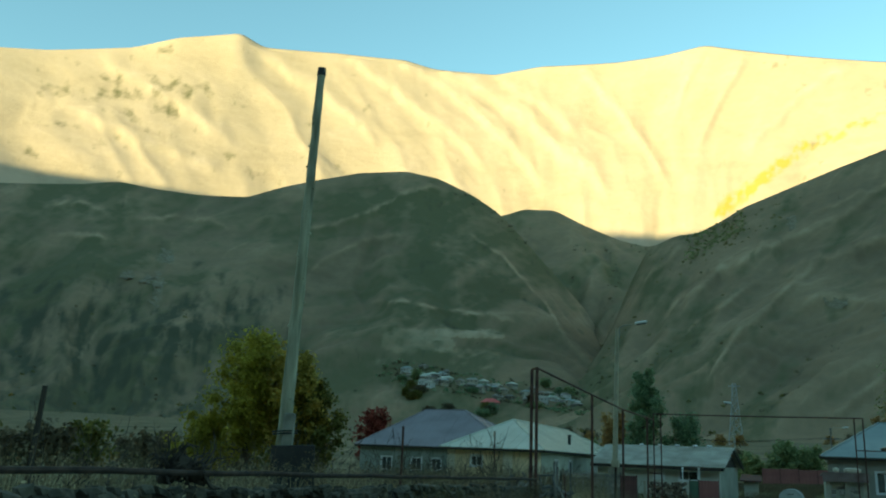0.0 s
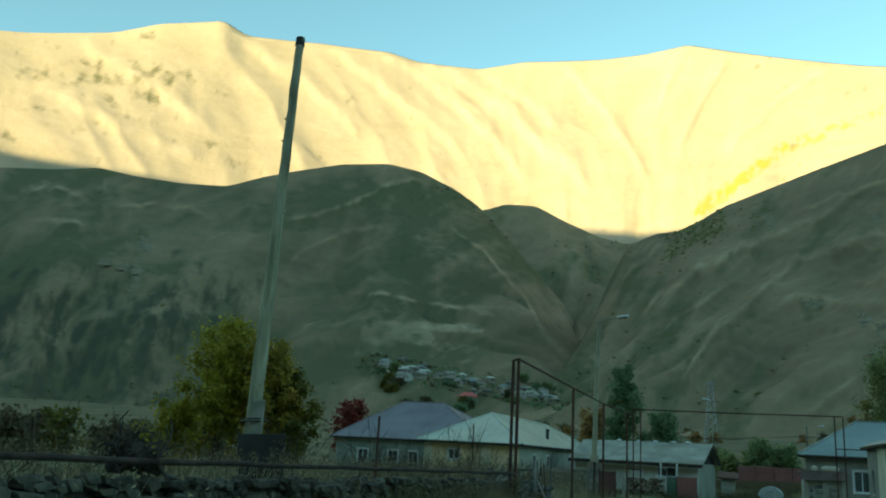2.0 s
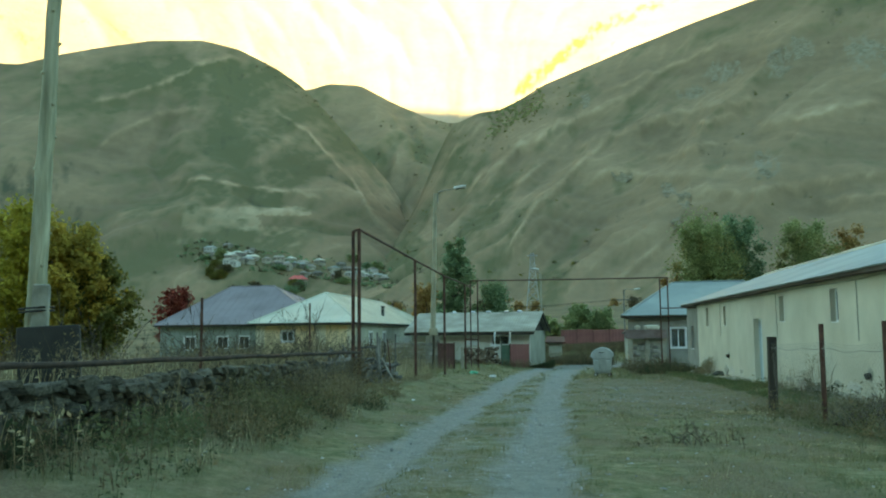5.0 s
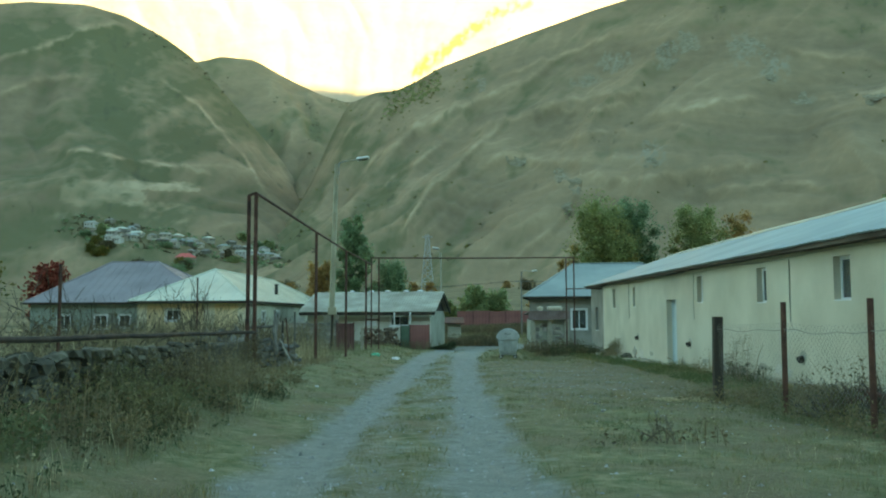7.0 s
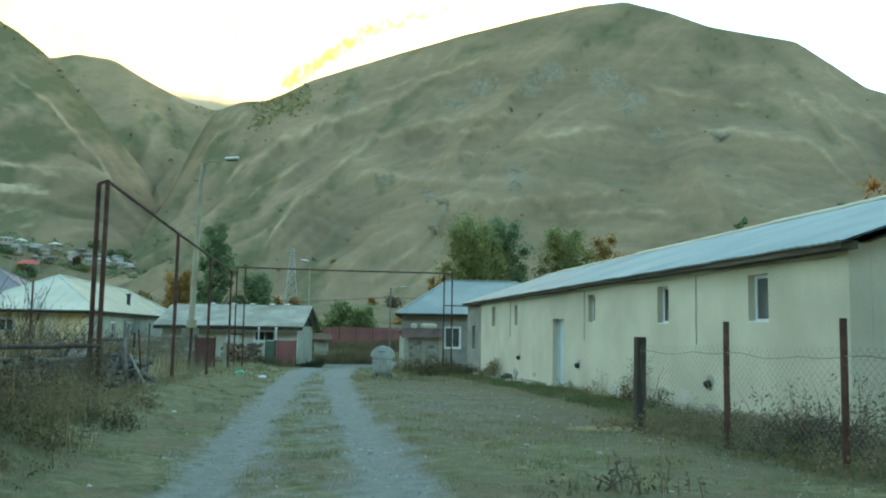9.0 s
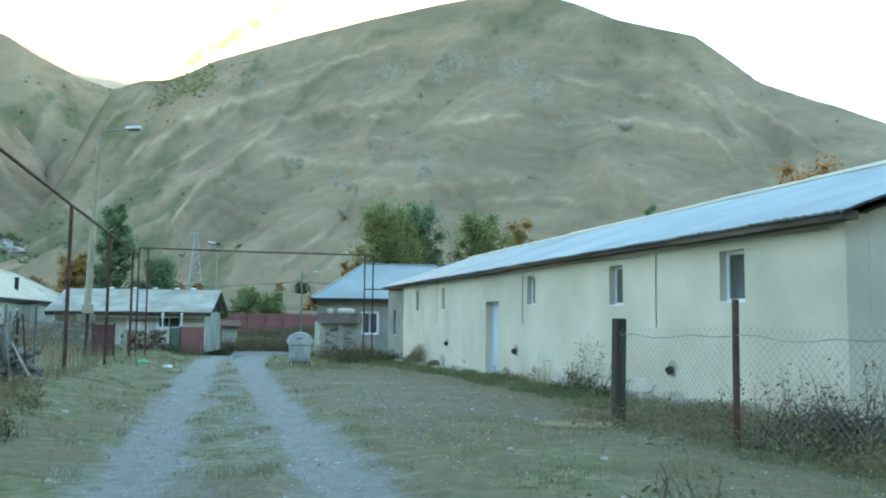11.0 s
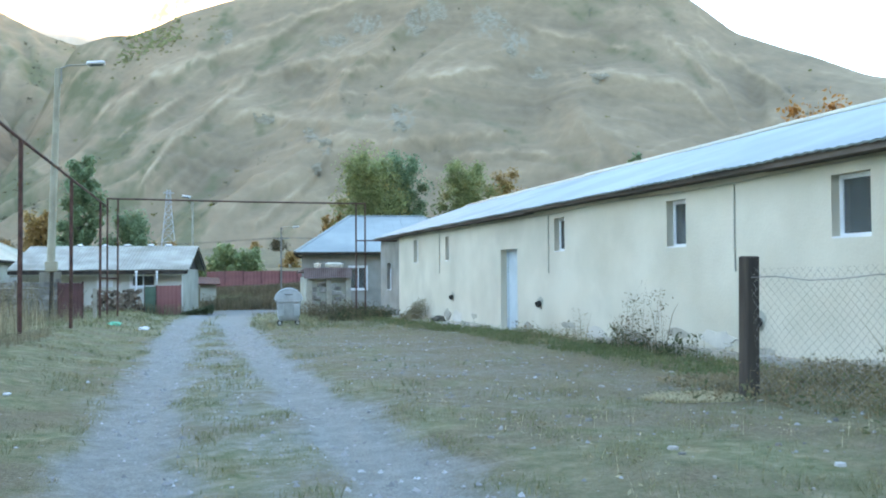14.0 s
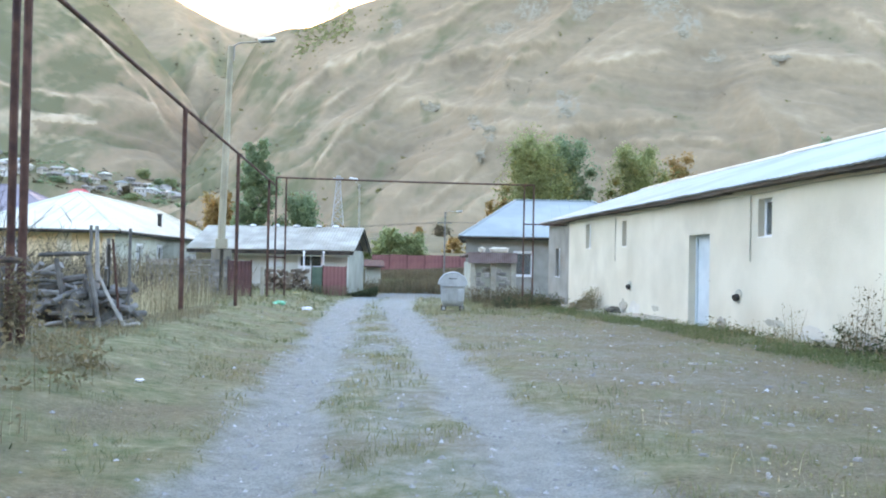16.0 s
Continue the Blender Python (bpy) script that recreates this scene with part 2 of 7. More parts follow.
# ---- making meshes ----
def part(name, bm, material, parent=None, label=""):
    me = bpy.data.meshes.new(name)
    bm.to_mesh(me)
    bm.free()
    me.materials.append(material)
    ob = new(name, me)
    ob.parent = parent
    return tagged(ob, label)


def mesh_np(name, verts, faces, material, parent=None, smooth=False):
    """A mesh from arrays; faces all of one size."""
    me = bpy.data.meshes.new(name)
    verts, faces = np.asarray(verts, np.float32), np.asarray(faces, np.int32)
    k = faces.shape[1]
    me.vertices.add(len(verts))
    me.vertices.foreach_set("co", verts.ravel())
    me.loops.add(faces.size)
    me.loops.foreach_set("vertex_index", faces.ravel())
    me.polygons.add(len(faces))
    me.polygons.foreach_set("loop_start", np.arange(0, faces.size, k, dtype=np.int32))
    me.polygons.foreach_set("use_smooth", np.full(len(faces), smooth))
    me.update(calc_edges=True)
    me.materials.append(material)
    ob = new(name, me)
    ob.parent = parent
    return ob


def thing(name, at, label, category, group="", kind="", rz=0.0):
    e = new(name)
    e.empty_display_size = 0.1
    e.location, e.rotation_euler = at, (0, 0, radians(rz))
    return tagged(e, label, category, group, kind)


def box(bm, x0, x1, y0, y1, z0, z1, bevel=0.0, m=None):
    r = bmesh.ops.create_cube(bm, size=1)
    vs = r["verts"]
    for v in vs:
        v.co = Vector((x0 + (v.co.x + 0.5) * (x1 - x0), y0 + (v.co.y + 0.5) * (y1 - y0), z0 + (v.co.z + 0.5) * (z1 - z0)))
    if bevel:
        es = list({e for v in vs for e in v.link_edges})
        vs = list({v for f in bmesh.ops.bevel(bm, geom=es, offset=bevel, segments=1, affect="EDGES")["faces"] for v in f.verts} | {v for v in vs if v.is_valid})
    if m:
        bmesh.ops.transform(bm, matrix=m, verts=vs)
    return bm


def rod(bm, p0, p1, r0, r1=None, n=8):
    """A tapered round bar from p0 to p1."""
    p0, p1 = Vector(p0), Vector(p1)
    r1 = r0 if r1 is None else r1
    q = (p1 - p0).to_track_quat("Z", "Y")
    rings = []
    for p, r in ((p0, r0), (p1, r1)):
        rings.append([bm.verts.new(p + q @ Vector((r * math.cos(a), r * math.sin(a), 0))) for a in (2 * math.pi * k / n for k in range(n))])
    for k in range(n):
        bm.faces.new((rings[0][k], rings[0][(k + 1) % n], rings[1][(k + 1) % n], rings[1][k]))
    bm.faces.new(rings[0][::-1])
    bm.faces.new(rings[1])
    return bm


def tube(bm, pts, radii, n=8):
    """A bent round bar through the points."""
    pts = [Vector(p) for p in pts]
    rings = []
    for i, p in enumerate(pts):
        d = (pts[min(i + 1, len(pts) - 1)] - pts[max(i - 1, 0)]).normalized()
        q = d.to_track_quat("Z", "Y")
        r = radii[i] if isinstance(radii, (list, tuple)) else radii
        rings.append([bm.verts.new(p + q @ Vector((r * math.cos(a), r * math.sin(a), 0))) for a in (2 * math.pi * k / n for k in range(n))])
    for a, b in zip(rings, rings[1:]):
        best = min(range(n), key=lambda s: sum((a[k].co - b[(k + s) % n].co).length for k in range(n)))
        for k in range(n):
            bm.faces.new((a[k], a[(k + 1) % n], b[(k + 1 + best) % n], b[(k + best) % n]))
    bm.faces.new(rings[0][::-1])
    bm.faces.new(rings[-1])
    return bm


def slab(bm, pts, thick):
    """A flat plate with the given corners (counter-clockwise from above) and thickness along its normal, downwards."""
    pts = [Vector(p) for p in pts]
    nrm = (pts[1] - pts[0]).cross(pts[2] - pts[0]).normalized()
    top, low = [bm.verts.new(p) for p in pts], [bm.verts.new(p - nrm * thick) for p in pts]
    bm.faces.new(top)
    bm.faces.new(low[::-1])
    k = len(pts)
    for i in range(k):
        bm.faces.new((top[i], low[i], low[(i + 1) % k], top[(i + 1) % k]))
    return bm


# ---- noise on arrays ----
_rng = np.random.RandomState(7)
_perm = _rng.permutation(512)
_perm = np.concatenate([_perm, _perm, _perm])
_ang = _rng.rand(512) * 2 * np.pi
_gx, _gy = np.cos(_ang), np.sin(_ang)


def perlin(x, y):
    x, y = np.asarray(x, float), np.asarray(y, float)
    xi, yi = np.floor(x).astype(int), np.floor(y).astype(int)
    xf, yf = x - xi, y - yi
    u, v = xf**3 * (xf * (xf * 6 - 15) + 10), yf**3 * (yf * (yf * 6 - 15) + 10)

    def g(i, j, dx, dy):
        h = _perm[_perm[i & 511] + (j & 511)] & 511
        return _gx[h] * dx + _gy[h] * dy

    a = g(xi, yi, xf, yf) * (1 - u) + g(xi + 1, yi, xf - 1, yf) * u
    b = g(xi, yi + 1, xf, yf - 1) * (1 - u) + g(xi + 1, yi + 1, xf - 1, yf - 1) * u
    return (a * (1 - v) + b * v) * 1.4


def fbm(x, y, octaves=5, gain=0.5):
    s, a = 0, 1.0
    for o in range(octaves):
        s = s + a * perlin(x * 2**o + 13.7 * o, y * 2**o - 7.3 * o)
        a *= gain
    return s


def step01(x, a, b):
    t = np.clip((np.asarray(x, float) - a) / (b - a), 0, 1)
    return t * t * (3 - 2 * t)


# ---- the ground ----
def gz(x, y):
    """Height of the ground: the lane falls gently away, a bank on its west side, then the valley rises to the hills."""
    x, y = np.asarray(x, float), np.asarray(y, float)
    z = -0.0215 * (np.clip(y, -40, 62) - 12.4)
    z = z + 0.24 * step01(-x, 1.9, 3.6) * (1 - step01(y, 55, 75))
    z = z - (0.04 + 0.08 * (1 - step01(y, 15, 25))) * step01(x, 3.0, 6.4) * (1 - step01(x, 15, 25))
    z = z - 0.13 * np.exp(-(((x - 2.6) / 2.3) ** 4) - (((y - 36) / 5.5) ** 4))
    d = np.hypot(x, y)
    z = z + 9.6 * step01(d, 85, 290) ** 1.1 + 0.035 * np.clip(d - 270, 0, None)
    z = z + 0.05 * perlin(x * 0.35, y * 0.35) * (1 - step01(np.abs(x), 60, 90)) + 0.6 * step01(d, 60, 120) * perlin(x * 0.02, y * 0.02)
    return z


def gzf(x, y):
    return float(gz(x, y))


def rut(x, y):
    """How much of the lane's gravel lies at a place: two wheel tracks that widen into one, and a gravelled yard."""
    x, y = np.asarray(x, float), np.asarray(y, float)
    wob = 0.16 * perlin(x * 0.0 + 3.1, y * 0.11) + 0.10 * perlin(x * 1.3, y * 1.3)
    bend = 0.0021 * np.clip(-y + 6, 0, 40) ** 2 + 0.02 * np.clip(-1 - y, 0, 14) ** 2 + 0.004 * np.clip(y - 33, 0, None) ** 2
    xl, xr = -1.33 + 0.012 * np.clip(y - 14, 0, 40) + bend + wob, 0.20 + 0.013 * np.clip(y - 14, 0, 40) + bend + wob
    w = 0.36 + 0.016 * np.clip(y - 18, 0, 25)
    rag = 1 + 0.45 * fbm(x * 1.9, y * 0.9, 4)
    a = 1 - step01(np.abs(x - xl) * rag, w * 0.2, w * 1.65)
    b = 1 - step01(np.abs(x - xr) * rag, w * 0.2, w * 1.7)
    yard = 0.19 * np.exp(-(((x - 2.6) / 2.4) ** 4) - (((y - 19) / 8.0) ** 4)) * (1 + 1.2 * fbm(x * 0.8, y * 0.8, 4))
    far = step01(y, 44, 52) * (1 - step01(np.abs(x - 1.3 - bend), 1.5, 2.4))
    mid = (0.30 + 0.16 * step01(y, 11, 22)) * (1 - step01(np.abs(x - (xl + xr) / 2), 0.5, 0.9)) * (1 + 1.1 * fbm(x * 1.5, y * 0.8, 3))
    return np.clip(np.maximum.reduce([a, b, yard, mid, far]), 0, 1) * (1 - step01(y, 62, 68))


def grid_faces(nr, nc):
    i = np.arange(nr * nc).reshape(nr, nc)
    return np.stack([i[:-1, :-1], i[:-1, 1:], i[1:, 1:], i[1:, :-1]], -1).reshape(-1, 4)


def set_attr(ob, name, values):
    a = ob.data.attributes.new(name, "FLOAT", "POINT")
    a.data.foreach_set("value", np.asarray(values, np.float32).ravel())


def build_ground():
    def spaced(lo, hi, fine_lo, fine_hi, d, growth=1.16):
        mid = np.arange(fine_lo, fine_hi + d / 2, d)
        up, dn, s = [], [], d
        p = mid[-1]
        while p < hi:
            s = min(s * growth, 30)
            p += s
            up.append(p)
        p, s = mid[0], d
        while p > lo:
            s = min(s * growth, 30)
            p -= s
            dn.append(p)
        return np.array(dn[::-1] + list(mid) + up)

    xs, ys = spaced(-1500, 1500, -6.5, 7.5, 0.11), spaced(-900, 900, 1.0, 40.0, 0.16)
    X, Y = np.meshgrid(xs, ys)
    r = rut(X, Y)
    Z = gz(X, Y) - 0.06 * r + 0.011 * fbm(X * 1.7, Y * 1.7, 4) * (1 - step01(np.abs(X), 9, 12)) * (1 - step01(Y, 45, 60))
    ob = mesh_np("ground", np.stack([X, Y, Z], -1).reshape(-1, 3), grid_faces(*X.shape), GROUND, smooth=True)
    set_attr(ob, "gravel", r)
    set_attr(ob, "bare", 0.15 * np.exp(-(((X - 3.2) / 2.4) ** 4) - (((Y - 20) / 10.0) ** 4)))
    set_attr(ob, "far", step01(np.hypot(X, Y), 58, 100))
    return tagged(ob, "autumn meadow with a rutted gravel lane", "ground", kind="structure")


def ground_mat():
    """Grazed autumn turf, trodden earth and gravel, mixed by the gravel attribute and broken up at several sizes."""
    m = bpy.data.materials.new("lane_and_meadow")
    m.use_nodes = True
    nt, bs = m.node_tree, m.node_tree.nodes["Principled BSDF"]
    n, l = nt.nodes.new, nt.links.new
    tc, at = n("ShaderNodeTexCoord"), n("ShaderNodeAttribute")
    at.attribute_name = "gravel"

    def tex(scale, detail, rough):
        t = n("ShaderNodeTexNoise")
        t.inputs["Scale"].default_value, t.inputs["Detail"].default_value, t.inputs["Roughness"].default_value = scale, detail, rough
        l(tc.outputs["Object"], t.inputs["Vector"])
        return t.outputs["Fac"]

    def ramp(src, stops, plus=""):
        if plus:
            pa, ad = n("ShaderNodeAttribute"), n("ShaderNodeMath")
            pa.attribute_name = plus
            l(src, ad.inputs[0])
            l(pa.outputs["Fac"], ad.inputs[1])
            src = ad.outputs[0]
        r = n("ShaderNodeValToRGB")
        while len(r.color_ramp.elements) < len(stops):
            r.color_ramp.elements.new(0.5)
        for e, (p, c) in zip(r.color_ramp.elements, stops):
            e.position, e.color = p, (*c, 1)
        l(src, r.inputs["Fac"])
        return r.outputs["Color"]

    def mix(fac, a, b):
        x = n("ShaderNodeMix")
        x.data_type = "RGBA"
        l(fac, x.inputs["Factor"])
        l(a, x.inputs[6])
        l(b, x.inputs[7])
        return x.outputs[2]

    fine, mid, wide, grit = tex(34, 8, 0.72), tex(5.5, 9, 0.68), tex(0.75, 7, 0.6), tex(70, 6, 0.75)
    turf = ramp(mid, [(0.30, (0.08, 0.10, 0.045)), (0.45, (0.150, 0.162, 0.08)), (0.58, (0.225, 0.216, 0.125)), (0.72, (0.33, 0.295, 0.185))])
    ochre = ramp(mid, [(0.30, (0.10, 0.088, 0.045)), (0.5, (0.205, 0.168, 0.088)), (0.7, (0.35, 0.29, 0.17))])
    turf = mix(ramp(tex(1.7, 7, 0.62), [(0.53, (0, 0, 0)), (0.68, (0.75, 0.75, 0.75))]), turf, ochre)
    soil = ramp(fine, [(0.3, (0.085, 0.068, 0.042)), (0.5, (0.172, 0.139, 0.086)), (0.7, (0.30, 0.25, 0.165))])
    turf = mix(ramp(wide, [(0.42, (0, 0, 0)), (0.62, (0.85, 0.85, 0.85))], "bare"), turf, soil)
    heath = ramp(tex(0.16, 9, 0.66), [(0.32, (0.07, 0.066, 0.034)), (0.46, (0.155, 0.128, 0.072)), (0.6, (0.215, 0.168, 0.098)), (0.72, (0.30, 0.24, 0.15))])
    ff = n("ShaderNodeAttribute")
    ff.attribute_name = "far"
    turf = mix(ff.outputs["Fac"], turf, heath)
    stone = ramp(grit, [(0.28, (0.118, 0.123, 0.108)), (0.45, (0.235, 0.246, 0.218)), (0.6, (0.314, 0.325, 0.29)), (0.75, (0.455, 0.463, 0.422))])
    stain = ramp(mid, [(0.3, (0.55, 0.55, 0.55)), (0.65, (1.0, 1.0, 1.0))])
    mu = n("ShaderNodeMix")
    mu.data_type, mu.blend_type = "RGBA", "MULTIPLY"
    mu.inputs["Factor"].default_value = 0.6
    l(stone, mu.inputs[6])
    l(stain, mu.inputs[7])
    a1, a2 = n("ShaderNodeMath"), n("ShaderNodeMath")
    a1.operation = a2.operation = "MULTIPLY_ADD"
    l(mid, a1.inputs[0])
    a1.inputs[1].default_value = 0.9
    l(at.outputs["Fac"], a1.inputs[2])
    l(fine, a2.inputs[0])
    a2.inputs[1].default_value = 0.5
    l(a1.outputs[0], a2.inputs[2])
    sub = n("ShaderNodeMapRange")
    sub.inputs["From Min"].default_value, sub.inputs["From Max"].default_value = 0.80, 1.52
    l(a2.outputs[0], sub.inputs["Value"])
    l(mix(sub.outputs[0], turf, mu.outputs[2]), bs.inputs["Base Color"])
    bs.inputs["Roughness"].default_value = 0.95
    bs.inputs["Specular IOR Level"].default_value = 0.15
    hs = n("ShaderNodeMath")
    hs.operation = "MULTIPLY_ADD"
    l(mid, hs.inputs[0])
    hs.inputs[1].default_value = 1.6
    l(fine, hs.inputs[2])
    bp = n("ShaderNodeBump")
    bp.inputs["Strength"].default_value, bp.inputs["Distance"].default_value = 0.9, 0.035
    l(hs.outputs[0], bp.inputs["Height"])
    l(bp.outputs[0], bs.inputs["Normal"])
    return m


GROUND = ground_mat()
build_ground()

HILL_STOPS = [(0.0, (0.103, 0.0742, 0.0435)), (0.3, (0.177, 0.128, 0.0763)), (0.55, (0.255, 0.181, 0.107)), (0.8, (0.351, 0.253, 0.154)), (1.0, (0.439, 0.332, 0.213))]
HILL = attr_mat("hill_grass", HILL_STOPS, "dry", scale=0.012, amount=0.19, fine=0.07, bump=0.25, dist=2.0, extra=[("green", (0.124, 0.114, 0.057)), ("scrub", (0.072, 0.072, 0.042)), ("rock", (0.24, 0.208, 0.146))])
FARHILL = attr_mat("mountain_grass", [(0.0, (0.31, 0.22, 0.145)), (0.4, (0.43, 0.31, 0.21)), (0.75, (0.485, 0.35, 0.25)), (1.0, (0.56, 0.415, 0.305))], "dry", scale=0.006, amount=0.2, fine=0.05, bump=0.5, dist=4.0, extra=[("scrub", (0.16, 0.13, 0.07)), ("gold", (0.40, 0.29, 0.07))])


def hill(name, label, crest, r0, r1, z0, power, material, seed, gully=30.0, warp=1.0, daz=0.16, rows=130, wave=9.0, back=0.35, lean=0.0, fields=(), fold=0.06, scrub=lambda A, S: 0.02, lines=(), relief=4.0):
    """A hillside round the valley: crest is a list of (bearing in degrees, rise of its skyline); it climbs from r0 to r1 metres."""
    ca, ce = zip(*crest)
    az = np.arange(ca[0], ca[-1] + daz, daz)
    s = np.concatenate([np.linspace(0, 1, rows) ** 0.9, 1 + np.linspace(0.03, back, 14)])
    A, S = np.meshgrid(az, s)
    E = np.interp(A, ca, ce)
    # soften the corners of the skyline
    k = np.ones(5) / 5
    E = np.apply_along_axis(lambda e: np.convolve(np.pad(e, 2, mode="edge"), k, "valid"), 1, E)
    # lower down the slope the line of the skyline fades out
    w = int(11 / daz)
    soft = np.convolve(np.pad(E[0], w, mode="edge"), np.hanning(2 * w + 1) / np.hanning(2 * w + 1).sum(), "valid")
    keep = np.clip(S, 0, 1) ** 6
    E = soft[None] * (1 - keep) + E * keep
    R = r0 + (r1 - r0) * S
    top = E * r1
    body = np.where(S <= 1, z0 + (top - z0) * np.clip(S, 0, 1) ** power, top - (S - 1) * (r1 - r0) * 0.9)
    # spurs run slantwise down the slope; folds, patches of grass and terraces lie over them
    B = 20 * np.clip(body / R / 0.36, 0, 3)
    lean = np.interp(A, *lean) if isinstance(lean, tuple) else lean
    drift = lean * (1 - S) + warp * 0.35 * fbm(A / 14 + seed, S * 1.6 + seed, 3)
    u = (A + 9 * drift) / wave
    ridge = 1 - np.abs(fbm(u + seed * 3, S * 0.9 + seed, 3)) * 1.5
    ridge2 = 1 - np.abs(fbm((A + 11 * drift) / 4.2 + seed * 5, S * 2.6 + drift, 3)) * 1.6
    ridge3 = 1 - np.abs(fbm((A + 11 * drift) / 1.6 + seed * 2, S * 7.0 + drift * 2, 3)) * 1.7
    patch = fbm((A + 0.9 * lean * B) / 8 + seed, (B - 0.10 * lean * A) / 2.2, 4)
    terrace = fbm(A / 10 + 4, B / 0.75 + seed + 1.5 * patch - 0.04 * lean * A, 3)
    env = np.clip(np.sin(np.pi * np.clip(S, 0, 1) ** 0.75), 0, 1) ** 0.8
    Z = body + env * gully * ((ridge - 0.55) + 0.22 * (ridge2 - 0.5) + fold * (ridge3 - 0.5) + 0.07 * terrace + 0.14 * patch)
    Z += 0.6 * fbm(A * 4, S * 60, 3) * np.clip(1.3 - S, 0, 1) * gully / 30
    el = (Z - 1.3) / R
    # spurs and terraces by bearing and rise: steep below their edge, gentle above it
    worn = A * 0
    for width, pts in lines:
        pa, pe = zip(*pts)
        off = (el - np.interp(A, pa, pe) - 0.007 * fbm(A * 0.5 + seed + pe[0] * 50, A * 0 + 3.1, 4)) / width
        ends = step01(A, pa[0] - 0.6, pa[0] + 0.9) * (1 - step01(A, pa[-1] - 0.9, pa[-1] + 0.6)) * (S < 0.97)
        Z = Z + ends * relief * width * 250 * np.where(off < 0, np.exp(-((off / 1.1) ** 2)), np.exp(-((off / 4.0) ** 2)))
        rag = np.clip(0.75 + 0.9 * fbm(A * 0.8 + pe[0] * 30, B * 0.6, 4), 0.15, 1.3)
        worn = np.maximum(worn, ends * rag * np.where(off < 0, np.exp(-((off / 0.5) ** 2)), np.exp(-((off / 1.4) ** 2))))
    X, Y = R * np.sin(np.radians(A)), R * np.cos(np.radians(A))
    ob = mesh_np(name, np.stack([X, Y, Z], -1).reshape(-1, 3), grid_faces(*X.shape), material, smooth=True)
    fine = fbm(A * 1.3 + seed, B * 2.2, 6, 0.55)
    steps = fbm(A / 7 + seed, B * 2.2 + 0.6 * patch, 4)
    crest_line = step01(ridge2, 0.90, 1.0) * step01(patch, -0.35, 0.35)
    # crests and spurs paler than hollows: form shading mixed into the grass colour
    dry = 0.38 + 0.12 * (ridge - 0.5) + 0.06 * (ridge2 - 0.55) + 0.12 * patch + 0.07 * terrace * step01(-patch, -0.3, 0.4) + 0.07 * fine + 0.06 * steps * step01(terrace, -0.5, 0.4) + 0.10 * crest_line
    # mown fields, by bearing and rise
    for a0, e0, wa, we in fields:
        rag = 0.35 * fbm(A * 1.2, B * 2.0, 3)
        inside = step01(1 - ((A - a0) / wa) ** 4 - ((el - e0) / we) ** 4 + rag, 0.0, 0.3)
        dry = dry + inside * (0.42 + 0.14 * fine)
    # worn: pale dry grass above each edge, its lit upper face put into colour
    dry = dry + 0.25 * worn
    set_attr(ob, "dry", dry)
    # greener turf in broad patches, more to the west; also darkens hollows as shade
    turf = 0.22 + 0.55 * fbm((A + 0.6 * lean * B) / 9 + seed * 7, (B - 0.5 * lean * A) / 3.4 + seed, 5, 0.55) - 0.22 * (ridge2 - 0.5) + 0.20 * fine + 0.25 * step01(-A, -9, 6) - 0.10 * step01(A, 8, 18) + 0.08 * step01(-A, 20, 34) - 0.18 * step01(A, 4, 12) * (1 - step01(B, 8, 13))
    set_attr(ob, "green", turf - 0.5 * worn)
    # scrub thickens in gullies, where its dark colour also stands for shade
    set_attr(ob, "scrub", scrub(A, S) - 0.25 * (ridge2 - 0.40) - 0.2 * (ridge3 - 0.4) + 0.36 * fbm(A * 1.3 + seed, B * 0.9, 6, 0.6) - 0.3 * worn)
    tagged(ob, label, "hill", kind="structure")
    return ob, A, S, ridge, ridge2


def rocks(hillside, spots, seed):
    """Bare pale rock round the crags of a hillside: spots of (bearing, rise, half width in degrees, half height)."""
    ob, A = hillside[0], hillside[1]
    co = np.empty(len(ob.data.vertices) * 3, np.float32)
    ob.data.vertices.foreach_get("co", co)
    co = co.reshape(*A.shape, 3)
    E = (co[..., 2] - 1.3) / np.hypot(co[..., 0], co[..., 1])
    v = np.zeros(A.shape)
    n = 0.9 * fbm(A * 2.6 + seed + 30 * E, E * 110 + seed, 5, 0.6)
    for a, e, wa, we in spots:
        d = ((A - a) / (1.2 * wa)) ** 2 + ((E - e) / (1.25 * we)) ** 2
        v = np.maximum(v, np.exp(-d) * (0.62 + 0.6 * n))
    set_attr(ob, "rock", v)


LEFT_CREST = [(-78, 0.22), (-60, 0.255), (-50, 0.273), (-45.4, 0.287), (-43.4, 0.296), (-40.9, 0.293), (-38, 0.2927), (-35, 0.297), (-32.7, 0.314), (-30.4, 0.327), (-27.3, 0.3415), (-24, 0.3476), (-21.6, 0.340), (-19.1, 0.3194), (-17.3, 0.298), (-15.5, 0.265), (-13, 0.215), (-11, 0.175), (-9, 0.13), (-7, 0.09), (-4, 0.05)]
BACK_CREST = [(-24, 0.27), (-19, 0.288), (-16.7, 0.2946), (-15.5, 0.3022), (-13.3, 0.301), (-11.1, 0.2806), (-8.8, 0.2623), (-6.9, 0.2533), (-5.2, 0.262), (-3.6, 0.27), (0, 0.25), (5, 0.22)]
